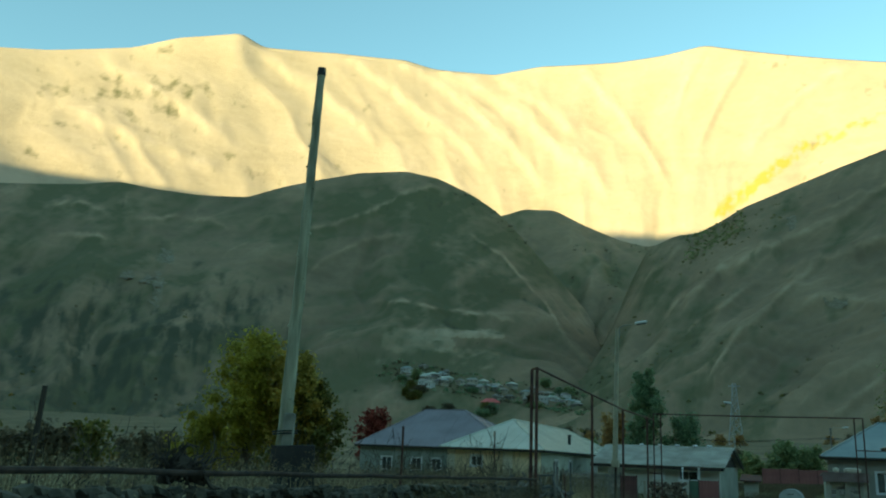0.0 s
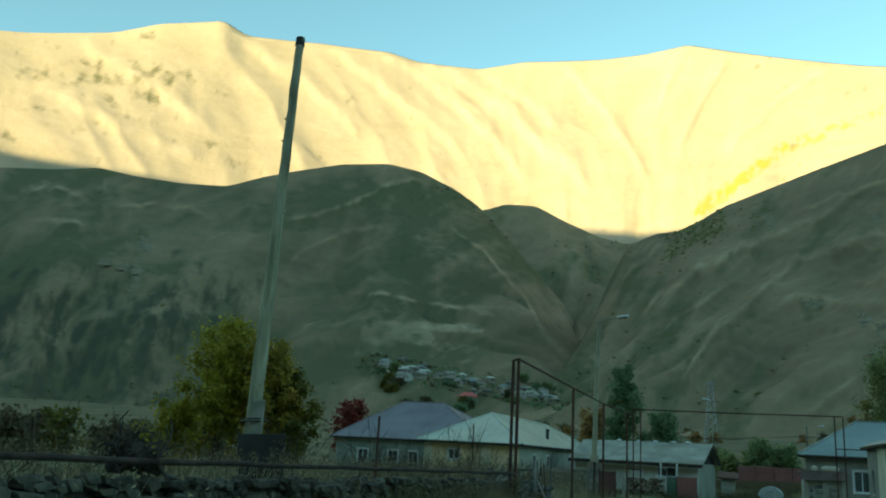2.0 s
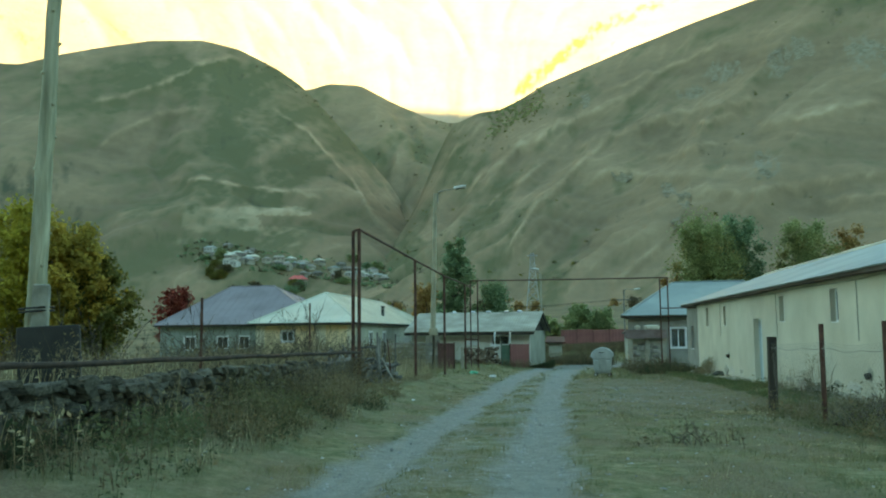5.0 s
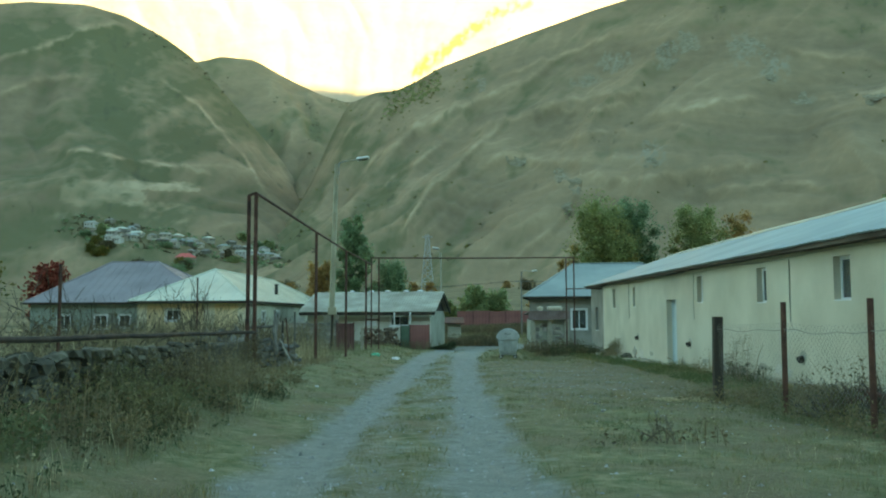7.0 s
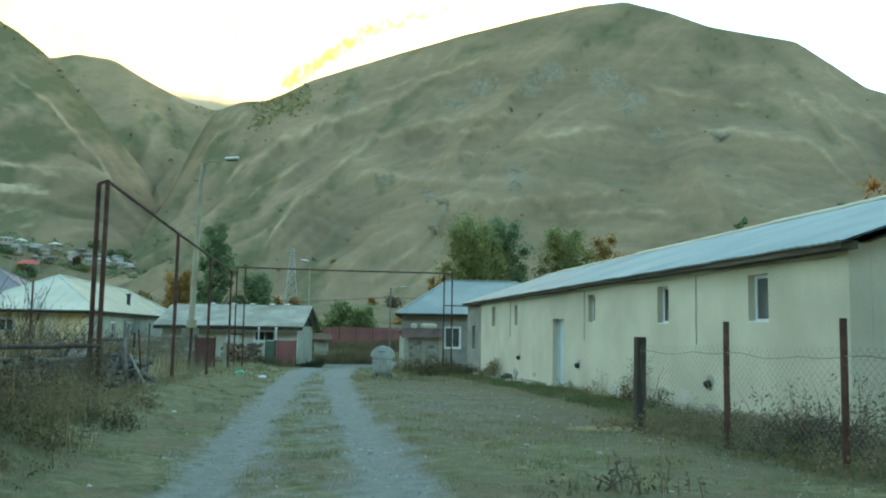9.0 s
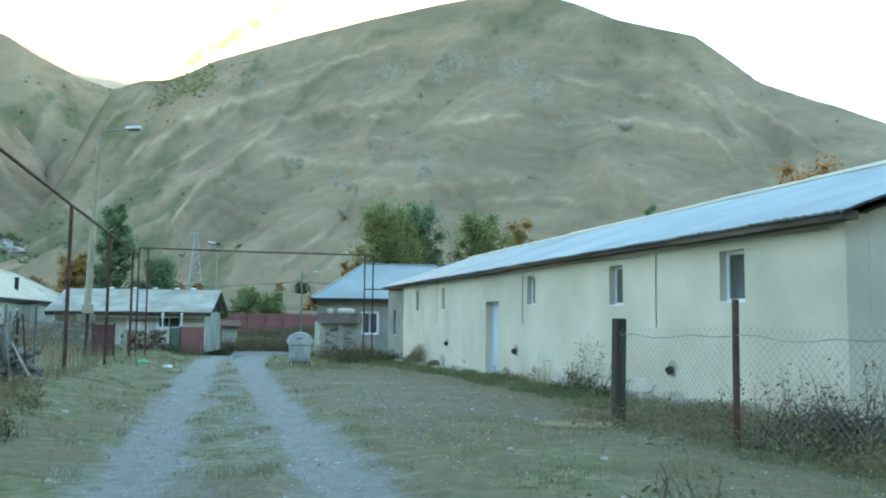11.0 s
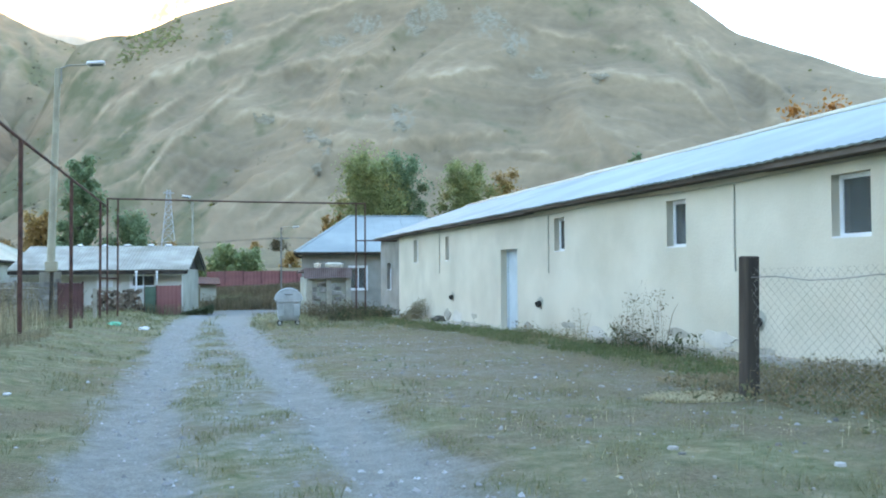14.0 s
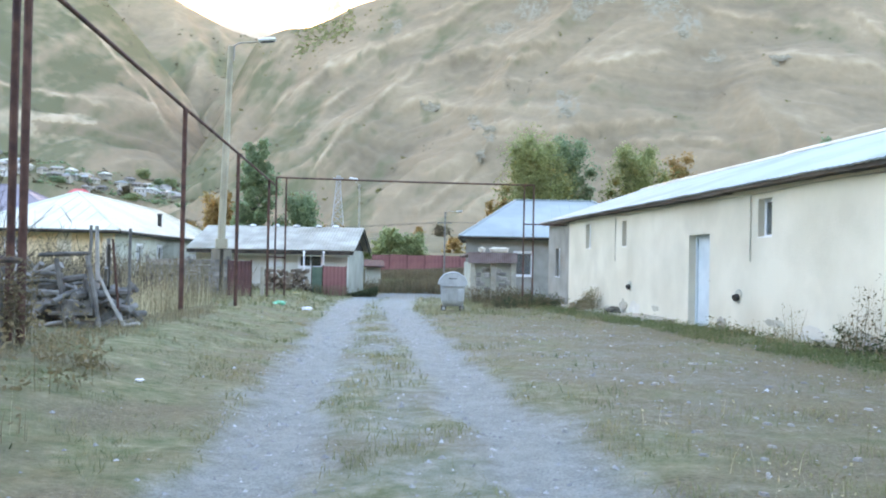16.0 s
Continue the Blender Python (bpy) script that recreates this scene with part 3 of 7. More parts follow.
RIGHT_CREST = [(-13, 0.05), (-11, 0.10), (-9.2, 0.165), (-8, 0.215), (-6.9, 0.2525), (-5, 0.2677), (-3.6, 0.2701), (-2.1, 0.2827), (-0.6, 0.2987), (2.3, 0.318), (5.3, 0.337), (9.9, 0.3628), (14.6, 0.3837), (18.5, 0.3969), (21.2, 0.3996), (24.2, 0.3815), (26.8, 0.3602), (32, 0.333), (34.2, 0.3004), (36, 0.2717), (38.9, 0.2486), (40.6, 0.2366), (43.6, 0.2102), (46.2, 0.1972), (48.3, 0.1928), (60, 0.18), (80, 0.17)]
FAR_CREST = [(-75, 0.36), (-60, 0.40), (-51.6, 0.4263), (-48.7, 0.4374), (-43.5, 0.4641), (-40.7, 0.4882), (-36.5, 0.5091), (-34.8, 0.4946), (-29.5, 0.4996), (-24.5, 0.4982), (-22.3, 0.4877), (-17.7, 0.4824), (-14.4, 0.4943), (-8.6, 0.4964), (-5.5, 0.5013), (-2.7, 0.5099), (2.1, 0.4865), (8.4, 0.4563), (15, 0.43), (25, 0.36), (35, 0.25), (50, 0.14), (75, 0.10)]

EAST_LINES = [
    (0.005, [(-5.7, 0.167), (-5.0, 0.182), (-3.9, 0.195), (-2.1, 0.220), (-0.1, 0.237), (2.0, 0.252), (4.3, 0.2675), (6.2, 0.284), (7.2, 0.301)]),
    (0.004, [(-7.1, 0.2106), (-5.9, 0.23), (-5.0, 0.248), (-3.9, 0.2561), (-2.4, 0.2726)]),
    (0.0035, [(-3.2, 0.0946), (-1.4, 0.1389), (0.1, 0.1667), (1.7, 0.1908), (3.2, 0.2152), (3.9, 0.2274)]),
    (0.004, [(1.6, 0.2176), (3.5, 0.2244), (5.4, 0.232), (7.3, 0.2412), (8.8, 0.2483), (10.3, 0.2536), (12.6, 0.2545), (14.0, 0.2592)]),
    (0.003, [(5.4, 0.2284), (6.3, 0.2371), (7.8, 0.2402), (9.3, 0.2378), (10.8, 0.2397), (12.3, 0.2428)]),
    (0.004, [(2.4, 0.1746), (4.0, 0.1848), (5.5, 0.1811), (7.0, 0.1755), (8.7, 0.1717), (9.9, 0.1762)]),
    (0.003, [(3.6, 0.0526), (5.7, 0.0738), (6.7, 0.0877), (7.8, 0.1108), (8.8, 0.1383), (9.1, 0.1654)]),
    (0.0035, [(13.6, 0.2291), (16.0, 0.232), (17.5, 0.2365), (20.8, 0.2397)]),
    (0.0025, [(13.9, 0.2129), (16.2, 0.2166)]),
    (0.0035, [(9.5, 0.1546), (13.0, 0.1489), (16.6, 0.1574), (20.9, 0.163)]),
    (0.003, [(16.1, 0.1343), (20.9, 0.1387), (24.1, 0.1368)]),
    (0.003, [(-4.7, 0.1462), (-2.8, 0.1703), (-1.5, 0.1874), (0.0, 0.2052)]),
    (0.003, [(6.9, 0.1986), (8.9, 0.2034), (11.4, 0.2108), (12.7, 0.2098)]),
    (0.0035, [(24.0, 0.233), (26.3, 0.2311), (29.4, 0.2241), (32.2, 0.2122), (33.5, 0.2005), (34.2, 0.1801), (35.2, 0.162)]),
    (0.0035, [(30.9, 0.2763), (33.2, 0.2435), (35.2, 0.2066), (36.2, 0.1706)]),
    (0.0035, [(33.2, 0.2707), (35.2, 0.2447), (37.2, 0.2189), (39.6, 0.1865)]),
    (0.003, [(22.4, 0.2905), (26.0, 0.2726), (29.4, 0.2585)]),
    (0.003, [(4.2, 0.2825), (8.1, 0.3077), (12, 0.335)]),
]
NORTH_LINES = [
    (0.006, [(-35.8, 0.496), (-33.2, 0.465), (-30.6, 0.444), (-28.9, 0.421), (-26.3, 0.387)]),
    (0.006, [(-29.3, 0.501), (-26.6, 0.473), (-24.0, 0.437), (-20.9, 0.402), (-18.4, 0.358)]),
    (0.006, [(-25.5, 0.499), (-22.4, 0.475), (-19.4, 0.435), (-16.4, 0.382), (-14.3, 0.338)]),
    (0.007, [(-22.0, 0.484), (-18.6, 0.459), (-15.6, 0.421), (-12.3, 0.368), (-9.5, 0.324)]),
    (0.006, [(-17.8, 0.477), (-14.8, 0.445), (-11.9, 0.406)]),
    (0.006, [(-4.8, 0.417), (-3.9, 0.462), (-2.7, 0.503)]),
    (0.006, [(-3.3, 0.379), (-2.1, 0.422), (-0.9, 0.457), (0.3, 0.489)]),
    (0.006, [(0.0, 0.368), (1.5, 0.394), (3.8, 0.433), (6.6, 0.458)]),
    (0.005, [(-47.6, 0.375), (-43.9, 0.355), (-40.1, 0.339), (-37.0, 0.326)]),
    (0.005, [(-45.3, 0.436), (-43.0, 0.423), (-39.4, 0.392), (-36.5, 0.364)]),
    (0.005, [(-11.5, 0.484), (-9.1, 0.436), (-7.1, 0.382), (-5.6, 0.33)]),
]
WEST_LINES = [
    (0.002, [(-45.0, 0.0762), (-44.2, 0.096), (-43.6, 0.116), (-43.0, 0.1265)]),
    (0.0025, [(-41.7, 0.2565), (-38.9, 0.2611), (-37.5, 0.2585), (-35.7, 0.2483)]),
    (0.004, [(-30.7, 0.2597), (-28.2, 0.2755), (-25.6, 0.2936), (-24.3, 0.3124), (-23.0, 0.3238), (-21.4, 0.3279)]),
    (0.003, [(-30.5, 0.2037), (-29.0, 0.2314), (-26.8, 0.251), (-25.5, 0.255), (-23.9, 0.264)]),
    (0.003, [(-47.3, 0.2569), (-46.0, 0.2587), (-43.8, 0.2542)]),
    (0.003, [(-47.0, 0.2192), (-44.9, 0.2249), (-43.6, 0.2274)]),
    (0.003, [(-19, 0.27), (-16.2, 0.225), (-13.5, 0.17), (-11.5, 0.12)]),
    (0.0025, [(-26, 0.18), (-21, 0.172), (-16, 0.16)]),
]

# the scrub term towards the valley notch also paints the notch's shade
hl = hill("hill_west", "shaded grassy hillside with gullies and terraces", LEFT_CREST, 430, 1400, 14, 1.5, HILL, 3.3, scrub=lambda A, S: 0.05 + 0.60 * step01(-A, 27, 35) * (1 - step01(S, 0.30, 0.75)) + 0.12 * step01(A, -16, -9), gully=22, wave=12, lean=((-60, -20, -8), (0.7, -0.3, -1.5)), fold=0.02, fields=[(-22.6, 0.134, 2.6, 0.016), (-19.0, 0.1455, 2.4, 0.006), (-19.2, 0.121, 2.3, 0.006), (-21.6, 0.107, 4.2, 0.0045)], lines=WEST_LINES, rows=170)
hb_ = hill("hill_middle", "shaded spur behind the village", BACK_CREST, 1150, 2000, 150, 1.1, HILL, 8.1, gully=32, wave=6, rows=70)
set_attr(hb_[0], "rock", hb_[1] * 0)
# extra scrub on the notch side puts shade into the colour too
hr = hill("hill_east", "shaded grassy hill with pale rock outcrops", RIGHT_CREST, 390, 1150, 13, 1.35, HILL, 5.7, scrub=lambda A, S: 0.02 + 0.16 * (1 - step01(A, -8, 0)), gully=19, wave=11, lean=((-8, 4, 18, 34), (2.2, 2.2, 1.2, 0.0)), fold=0.012, lines=EAST_LINES, rows=175, daz=0.15)
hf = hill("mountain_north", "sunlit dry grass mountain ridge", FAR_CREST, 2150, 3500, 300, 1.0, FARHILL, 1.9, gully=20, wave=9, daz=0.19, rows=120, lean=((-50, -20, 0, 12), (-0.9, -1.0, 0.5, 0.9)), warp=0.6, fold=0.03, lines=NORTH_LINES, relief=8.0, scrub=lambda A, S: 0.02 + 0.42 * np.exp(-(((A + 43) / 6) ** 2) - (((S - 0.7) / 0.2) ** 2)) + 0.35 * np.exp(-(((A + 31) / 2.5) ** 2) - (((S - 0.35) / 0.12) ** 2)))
rise = np.array([v.co.z for v in hf[0].data.vertices]).reshape(hf[1].shape) / (2150 + 1350 * hf[2])
line = np.interp(hf[1], (-3.0, -2.4, 3.2, 9.6, 14.0), (0.284, 0.291, 0.364, 0.4007, 0.416))
gold = np.exp(-(((rise - line) / (0.014 - 0.0005 * hf[1])) ** 2)) * step01(hf[1], -3.4, -2.0) * (0.72 - 0.03 * np.clip(hf[1], 0, 14)) * (1 + 0.8 * fbm(hf[1] * 2.2, hf[2] * 30, 4))
set_attr(hf[0], "gold", gold)


def outcrop(hillside, az, el, wide, high, seed, label):
    """A crag of jagged slabs standing out of a hillside, given by bearing and rise."""
    ob, A = hillside[0], hillside[1]
    co = np.empty(len(ob.data.vertices) * 3, np.float32)
    ob.data.vertices.foreach_get("co", co)
    co = co.reshape(*A.shape, 3)
    rn = random.Random(seed)
    e = None
    for k in range(11):
        u = rn.gauss(0, 0.34)
        a, h = az + wide * u, el + high * (rn.uniform(-1, 0.9) * (1 - 0.4 * abs(u)))
        j = int(np.argmin(np.abs(A[0] - a)))
        col = co[:, j]
        i = int(np.argmax((col[:, 2] - 1.3) / np.hypot(col[:, 0], col[:, 1]) > h))
        p, q = Vector(col[i].tolist()), Vector(col[min(i + 2, len(col) - 1)].tolist())
        if e is None:
            e = thing("rock_outcrop", p, label, "rock", group="rock outcrops")
            base = p
        up = (q - p).normalized()
        side = Vector((math.cos(radians(a)), -math.sin(radians(a)), 0))
        out = side.cross(up).normalized()
        if out.z < 0:
            out = -out
        bm = bmesh.new()
        bmesh.ops.create_icosphere(bm, subdivisions=2, radius=1)
        sz = p.length * 0.0075 * rn.uniform(0.35, 1.25)
        slant = rn.uniform(-0.7, 0.5)
        for v in bm.verts:
            c = v.co * (1 + 0.6 * noise.noise(v.co * 1.9 + Vector((k * 3.1, seed, 0))) + 0.45 * noise.noise(v.co * 4 + Vector((k, 0, seed))))
            v.co = p - base + side * (c.x * sz * 0.5 + c.y * sz * slant) + up * c.y * sz * 1.5 + out * c.z * sz * 0.06
        part("crag", bm, CRAG, e)
    return e


CRAG = mat("pale_crag", (0.163, 0.13, 0.081), (0.254, 0.21, 0.142), 0.25, 0.95, bump=0.8, fine=0.6, c3=(0.191, 0.147, 0.0855))
EAST_CRAGS = ((2.4, 0.2752, 0.4, 0.009), (11.5, 0.2976, 1.2, 0.014), (9.4, 0.277, 1.1, 0.007), (14.7, 0.298, 0.8, 0.017), (16.2, 0.3145, 1.0, 0.012), (19.8, 0.301, 1.4, 0.021), (21.6, 0.275, 1.1, 0.018), (13.7, 0.1835, 1.2, 0.017), (4.6, 0.1795, 0.9, 0.004), (7.7, 0.163, 0.7, 0.007), (8.7, 0.149, 0.4, 0.010), (8.1, 0.120, 0.4, 0.010), (23.2, 0.2351, 0.9, 0.006), (27.4, 0.2288, 0.4, 0.006))
for k, (a, el_, w, h) in enumerate(EAST_CRAGS):
    outcrop(hr, a, el_, w, h, 300 + k, "pale rock outcrop on the grassy hill")
WEST_CRAGS = ((-39.8, 0.2127, 0.8, 0.008), (-42.1, 0.186, 0.5, 0.005), (-40.2, 0.181, 0.4, 0.014), (-40.9, 0.184, 0.4, 0.006), (-40.1, 0.168, 0.25, 0.016))
for k, (a, el_, w, h) in enumerate(WEST_CRAGS):
    outcrop(hl, a, el_, w, h, 340 + k, "pale rock outcrop above the field")
rocks(hr, EAST_CRAGS, 6.0)
rocks(hl, WEST_CRAGS, 2.0)


def build_ridge_behind():
    """The mountain at the camera's back, which keeps the low sun from the valley."""
    xs, ts = np.linspace(-7500, 7500, 200), np.linspace(-1, 1, 41)
    X, T = np.meshgrid(xs, ts)
    crest = 1540 + 30 * fbm(X / 900, X * 0 + 2.2, 3)
    Z = crest * (1 - np.abs(T)) ** 1.05 + 40 * (1 - np.abs(T)) * np.abs(T) * fbm(X / 300, T * 5, 4) - 20
    Y = -2500 + T * 1500
    ob = mesh_np("mountain_south", np.stack([X, Y, Z], -1).reshape(-1, 3), grid_faces(*X.shape), HILL, smooth=True)
    set_attr(ob, "dry", 0.4 + 0.3 * fbm(X / 200, T * 9, 4))
    set_attr(ob, "scrub", X * 0)
    set_attr(ob, "rock", X * 0)
    return tagged(ob, "grassy mountain that shades the valley", "mountain", kind="structure")


build_ridge_behind()

# ---- buildings ----
CURTAIN = mat("grey_curtain", (0.20, 0.22, 0.22), (0.32, 0.34, 0.34), 3, 0.9, bump=0.1, vary=0.2)

def gable_panels(e, x0, x1, y0, y1, ze, zr, mtl, over=0.25, pitchw=0.19, thick=0.03):
    """Corrugated sheets on both slopes of a roof whose ridge runs along y."""
    xm = (x0 + x1) / 2
    for sx, xe in ((-1, x0 - over), (1, x1 + over)):
        zee = ze - (zr - ze) * over / (xm - x0)
        run = y1 - y0 + 2 * over
        n = int(run / pitchw) * 2
        ys = y0 - over + np.arange(n + 1) * run / n
        wave = 0.018 * (np.arange(n + 1) % 2)
        L = np.hypot(xm - xe, zr - zee)
        nx, nz = (zr - zee) / L * (1 if sx < 0 else -1) * -1, abs(xm - xe) / L
        per = 10
        for a in range(0, n, per):
            b = min(a + per, n)
            lift = 0.008 * ((a // per) % 2)
            yy, wv = ys[a:b + 1].copy(), wave[a:b + 1] + lift
            yy[-1] += 0.02
            rows_ = []
            for f in (0.0, 1.0):
                px, pz = xe + (xm - xe) * f, zee + (zr - zee) * f
                for off in (0, -thick):
                    rows_.append(np.stack([px + nx * (wv + off), yy, pz + nz * (wv + off)], -1))
            lo_t, lo_b, hi_t, hi_b = rows_
            V = np.concatenate([lo_t, hi_t, lo_b, hi_b])
            k = b - a + 1
            i = np.arange(b - a)
            F = [np.stack([i, i + 1, k + i + 1, k + i], -1), np.stack([2 * k + i, 3 * k + i, 3 * k + i + 1, 2 * k + i + 1], -1), np.stack([i, 2 * k + i, 2 * k + i + 1, i + 1], -1), np.stack([k + i, k + i + 1, 3 * k + i + 1, 3 * k + i], -1)]
            mesh_np("roof_sheet", V, np.concatenate(F), mtl, e)


def wall_with_holes(bm, plane, a0, a1, z0, z1, holes, depth, at):
    """An upright wall with real openings. plane: "x" (runs along y) or "y" (runs along x); it goes from at inwards by depth."""
    cuts_a = sorted({a0, a1, *[h[0] for h in holes], *[h[1] for h in holes]})
    cuts_z = sorted({z0, z1, *[h[2] for h in holes], *[h[3] for h in holes]})
    for p, q in zip(cuts_a, cuts_a[1:]):
        for r, s in zip(cuts_z, cuts_z[1:]):
            if any(h[0] <= p and q <= h[1] and h[2] <= r and s <= h[3] for h in holes):
                continue
            if plane == "x":
                box(bm, min(at, at + depth), max(at, at + depth), p, q, r, s)
            else:
                box(bm, p, q, min(at, at + depth), max(at, at + depth), r, s)
    bmesh.ops.remove_doubles(bm, verts=bm.verts[:], dist=0.0005)
    bm.verts.index_update()
    pair = {}
    for f in bm.faces:
        pair.setdefault(tuple(sorted(v.index for v in f.verts)), []).append(f)
    bmesh.ops.delete(bm, geom=[f for fs in pair.values() if len(fs) > 1 for f in fs], context="FACES_ONLY")
    return bm


def window(parent, plane, a0, a1, z0, z1, at, inward, mull=1, label="white plastic window", inset=0.0, curtain=True, casing=0.0):
    """A window set into an opening: frame, sash bar, sill and pane."""
    w = new("window")
    w.parent = parent
    tagged(w, label)
    fw, dpt = 0.06, 0.05

    def bx(bm, p, q, r, s, d0, d1):
        d0, d1 = at + inward * (d0 - (inset if d0 > 0 else 0)), at + inward * (d1 - (inset if d0 > 0 else 0))
        if plane == "x":
            box(bm, min(d0, d1), max(d0, d1), p, q, r, s)
        else:
            box(bm, p, q, min(d0, d1), max(d0, d1), r, s)

    bm = bmesh.new()
    bx(bm, a0, a0 + fw, z0, z1, 0.13, 0.18)
    bx(bm, a1 - fw, a1, z0, z1, 0.13, 0.18)
    bx(bm, a0 + fw, a1 - fw, z0, z0 + fw, 0.13, 0.18)
    bx(bm, a0 + fw, a1 - fw, z1 - fw, z1, 0.13, 0.18)
    for k in range(1, mull):
        c = a0 + (a1 - a0) * k / mull
        bx(bm, c - 0.025, c + 0.025, z0 + fw, z1 - fw, 0.13, 0.18)
    part("window_frame", bm, WHITEPVC, w)
    bm = bmesh.new()
    bx(bm, a0 + fw, a1 - fw, z0 + fw, z1 - fw, 0.15, 0.16)
    part("pane", bm, GLASS, w).visible_shadow = False
    if casing:
        bm = bmesh.new()
        for p, q, r, t in ((a0 - casing, a0, z0 - casing, z1 + casing), (a1, a1 + casing, z0 - casing, z1 + casing), (a0, a1, z0 - casing, z0), (a0, a1, z1, z1 + casing)):
            bx(bm, p, q, r, t, -0.025, -0.001)
        part("window_casing", bm, WHITEPVC, w)
    # a drawn curtain close behind the pane
    if curtain:
        n = 12
        us = np.linspace(a0 + 0.03, a1 - 0.03, n + 1)
        ds = at + inward * (0.225 + 0.018 * (np.arange(n + 1) % 2))
        row = [np.stack([ds, us], -1) if plane == "x" else np.stack([us, ds], -1)] * 2
        V = np.concatenate([np.column_stack([row[0], np.full(n + 1, z0 + 0.06)]), np.column_stack([row[1], np.full(n + 1, z1 - 0.02)])])
        i = np.arange(n)
        mesh_np("curtain", V, np.stack([i, i + 1, n + 2 + i, n + 1 + i], -1), CURTAIN, w)
    bm = bmesh.new()
    bx(bm, a0 + 0.002, a1 - 0.002, z0 + 0.001, z0 + 0.022, -0.006, 0.128)
    part("window_sill", bm, WHITEPVC, w)
    return w


PATCHGREY = mat("grey_cement_patch", (0.30, 0.285, 0.235), (0.42, 0.395, 0.325), 3, 0.95, bump=0.5, fine=30, c3=(0.26, 0.24, 0.20))
PATCHPALE = mat("pale_cement_patch", (0.46, 0.44, 0.38), (0.56, 0.53, 0.46), 3, 0.95, bump=0.5, fine=30)


# the long cream barn
def build_barn():
    X0, X1, Y0, Y1, ZE, ZR = 6.95, 14.9, 11.75, 40.9, 2.66, 4.07
    e = thing("long_barn", (0, 0, 0), "long cream-plastered barn with a pale tin roof", "building")
    wins = [(13.87, 14.52, 1.56, 2.37), (17.80, 18.38, 1.56, 2.36), (22.48, 23.02, 1.62, 2.37), (31.0, 31.4, 1.56, 2.32), (34.75, 35.35, 1.54, 2.36)]
    door = (25.25, 26.42, -0.5, 1.76)
    bm = wall_with_holes(bmesh.new(), "x", Y0, 37.6, -0.9, ZE, wins + [door], 0.35, X0)
    part("wall", bm, PLASTER, e)
    bm = wall_with_holes(bmesh.new(), "x", 37.604, Y1, -0.9, ZE, [(39.0, 39.7, 0.5, 1.6)], 0.35, X0 + 0.012)
    part("wall", bm, BLOCK, e, "unplastered grey block wall")
    for y, d in ((Y0, 0.35), (Y1, -0.35)):
        bm = bmesh.new()
        prof = [(X0 + 0.354, -0.9), (X1 - 0.354, -0.9), (X1 - 0.354, ZE), ((X0 + X1) / 2, ZR - 0.06), (X0 + 0.354, ZE + 0.02)]
        a = [bm.verts.new((x, y, z)) for x, z in prof]
        b = [bm.verts.new((x, y + d, z)) for x, z in prof]
        bm.faces.new(a)
        bm.faces.new(b[::-1])
        for k in range(5):
            bm.faces.new((a[k], b[k], b[(k + 1) % 5], a[(k + 1) % 5]))
        bmesh.ops.recalc_face_normals(bm, faces=bm.faces[:])
        part("wall", bm, PLASTER, e)
    part("wall", box(bmesh.new(), X1 - 0.35, X1, Y0, Y1, -0.9, ZE), PLASTER, e)
    gable_panels(e, X0, X1, Y0, Y1, ZE + 0.10, ZR + 0.06, TIN, over=0.32)
    for k in range(10):
        ya, yb = Y0 - 0.33 + k * 2.98, Y0 - 0.33 + (k + 1) * 2.98 + 0.05
        # ridge cap paler than the sheets: its bright highlight is put into the colour
        part("ridge_cap", rod(bmesh.new(), ((X0 + X1) / 2, ya, ZR + 0.07 + 0.012 * (k % 2)), ((X0 + X1) / 2, min(yb, Y1 + 0.33), ZR + 0.07 + 0.012 * (k % 3)), 0.07, n=8), TINWHITE, e)
    for k in range(7):
        y0_, y1_ = Y0 - 0.25 + k * 4.2, Y0 - 0.25 + (k + 1) * 4.2 - 0.01
        part("eave_board", box(bmesh.new(), X0 - 0.27, X0 - 0.015, y0_, min(y1_, Y1 + 0.2), ZE - 0.11 + 0.014 * (k % 3), ZE + 0.0), EAVEWOOD, e, "brown weathered eaves board")
    for a0, a1, z0, z1 in wins:
        window(e, "x", a0, a1, z0, z1, X0, 1, curtain=False)
    window(e, "x", 39.0, 39.7, 0.5, 1.6, X0 + 0.012, 1)
    d = part("door", box(bmesh.new(), X0 + 0.20, X0 + 0.25, 25.33, 26.34, -0.33, 1.70), DOORPAINT, e, "pale blue painted door, shut")
    bm = bmesh.new()
    for a, b, r, s in ((25.25, 25.33, -0.4, 1.76), (26.34, 26.42, -0.4, 1.76), (25.33, 26.34, 1.70, 1.76)):
        box(bm, X0 + 0.17, X0 + 0.26, a, b, r, s)
    part("door_frame", bm, DOORPAINT, e)
    bm = bmesh.new()
    box(bm, X0 + 0.18, X0 + 0.20, 25.42, 25.46, 0.62, 0.80)
    rod(bm, (X0 + 0.13, 25.44, 0.72), (X0 + 0.13, 25.56, 0.72), 0.012)
    rod(bm, (X0 + 0.13, 25.44, 0.72), (X0 + 0.2, 25.44, 0.72), 0.012)
    part("door_handle", bm, BLACK, d)
    for y, z in ((15.96, 0.42), (23.81, 0.43), (30.6, 0.42)):
        v = new("flue_stub")
        v.parent = e
        bm = bmesh.new()
        pts = [(X0 - 0.012, y + 0.13 * math.cos(a) * (1 + 0.25 * math.sin(3 * a)), z + 0.02 + 0.15 * math.sin(a)) for a in (2 * math.pi * k / 14 for k in range(14))]
        slab(bm, pts[::-1], 0.03)
        part("cement_patch", bm, GREYPLASTER, v)
        bm = bmesh.new()
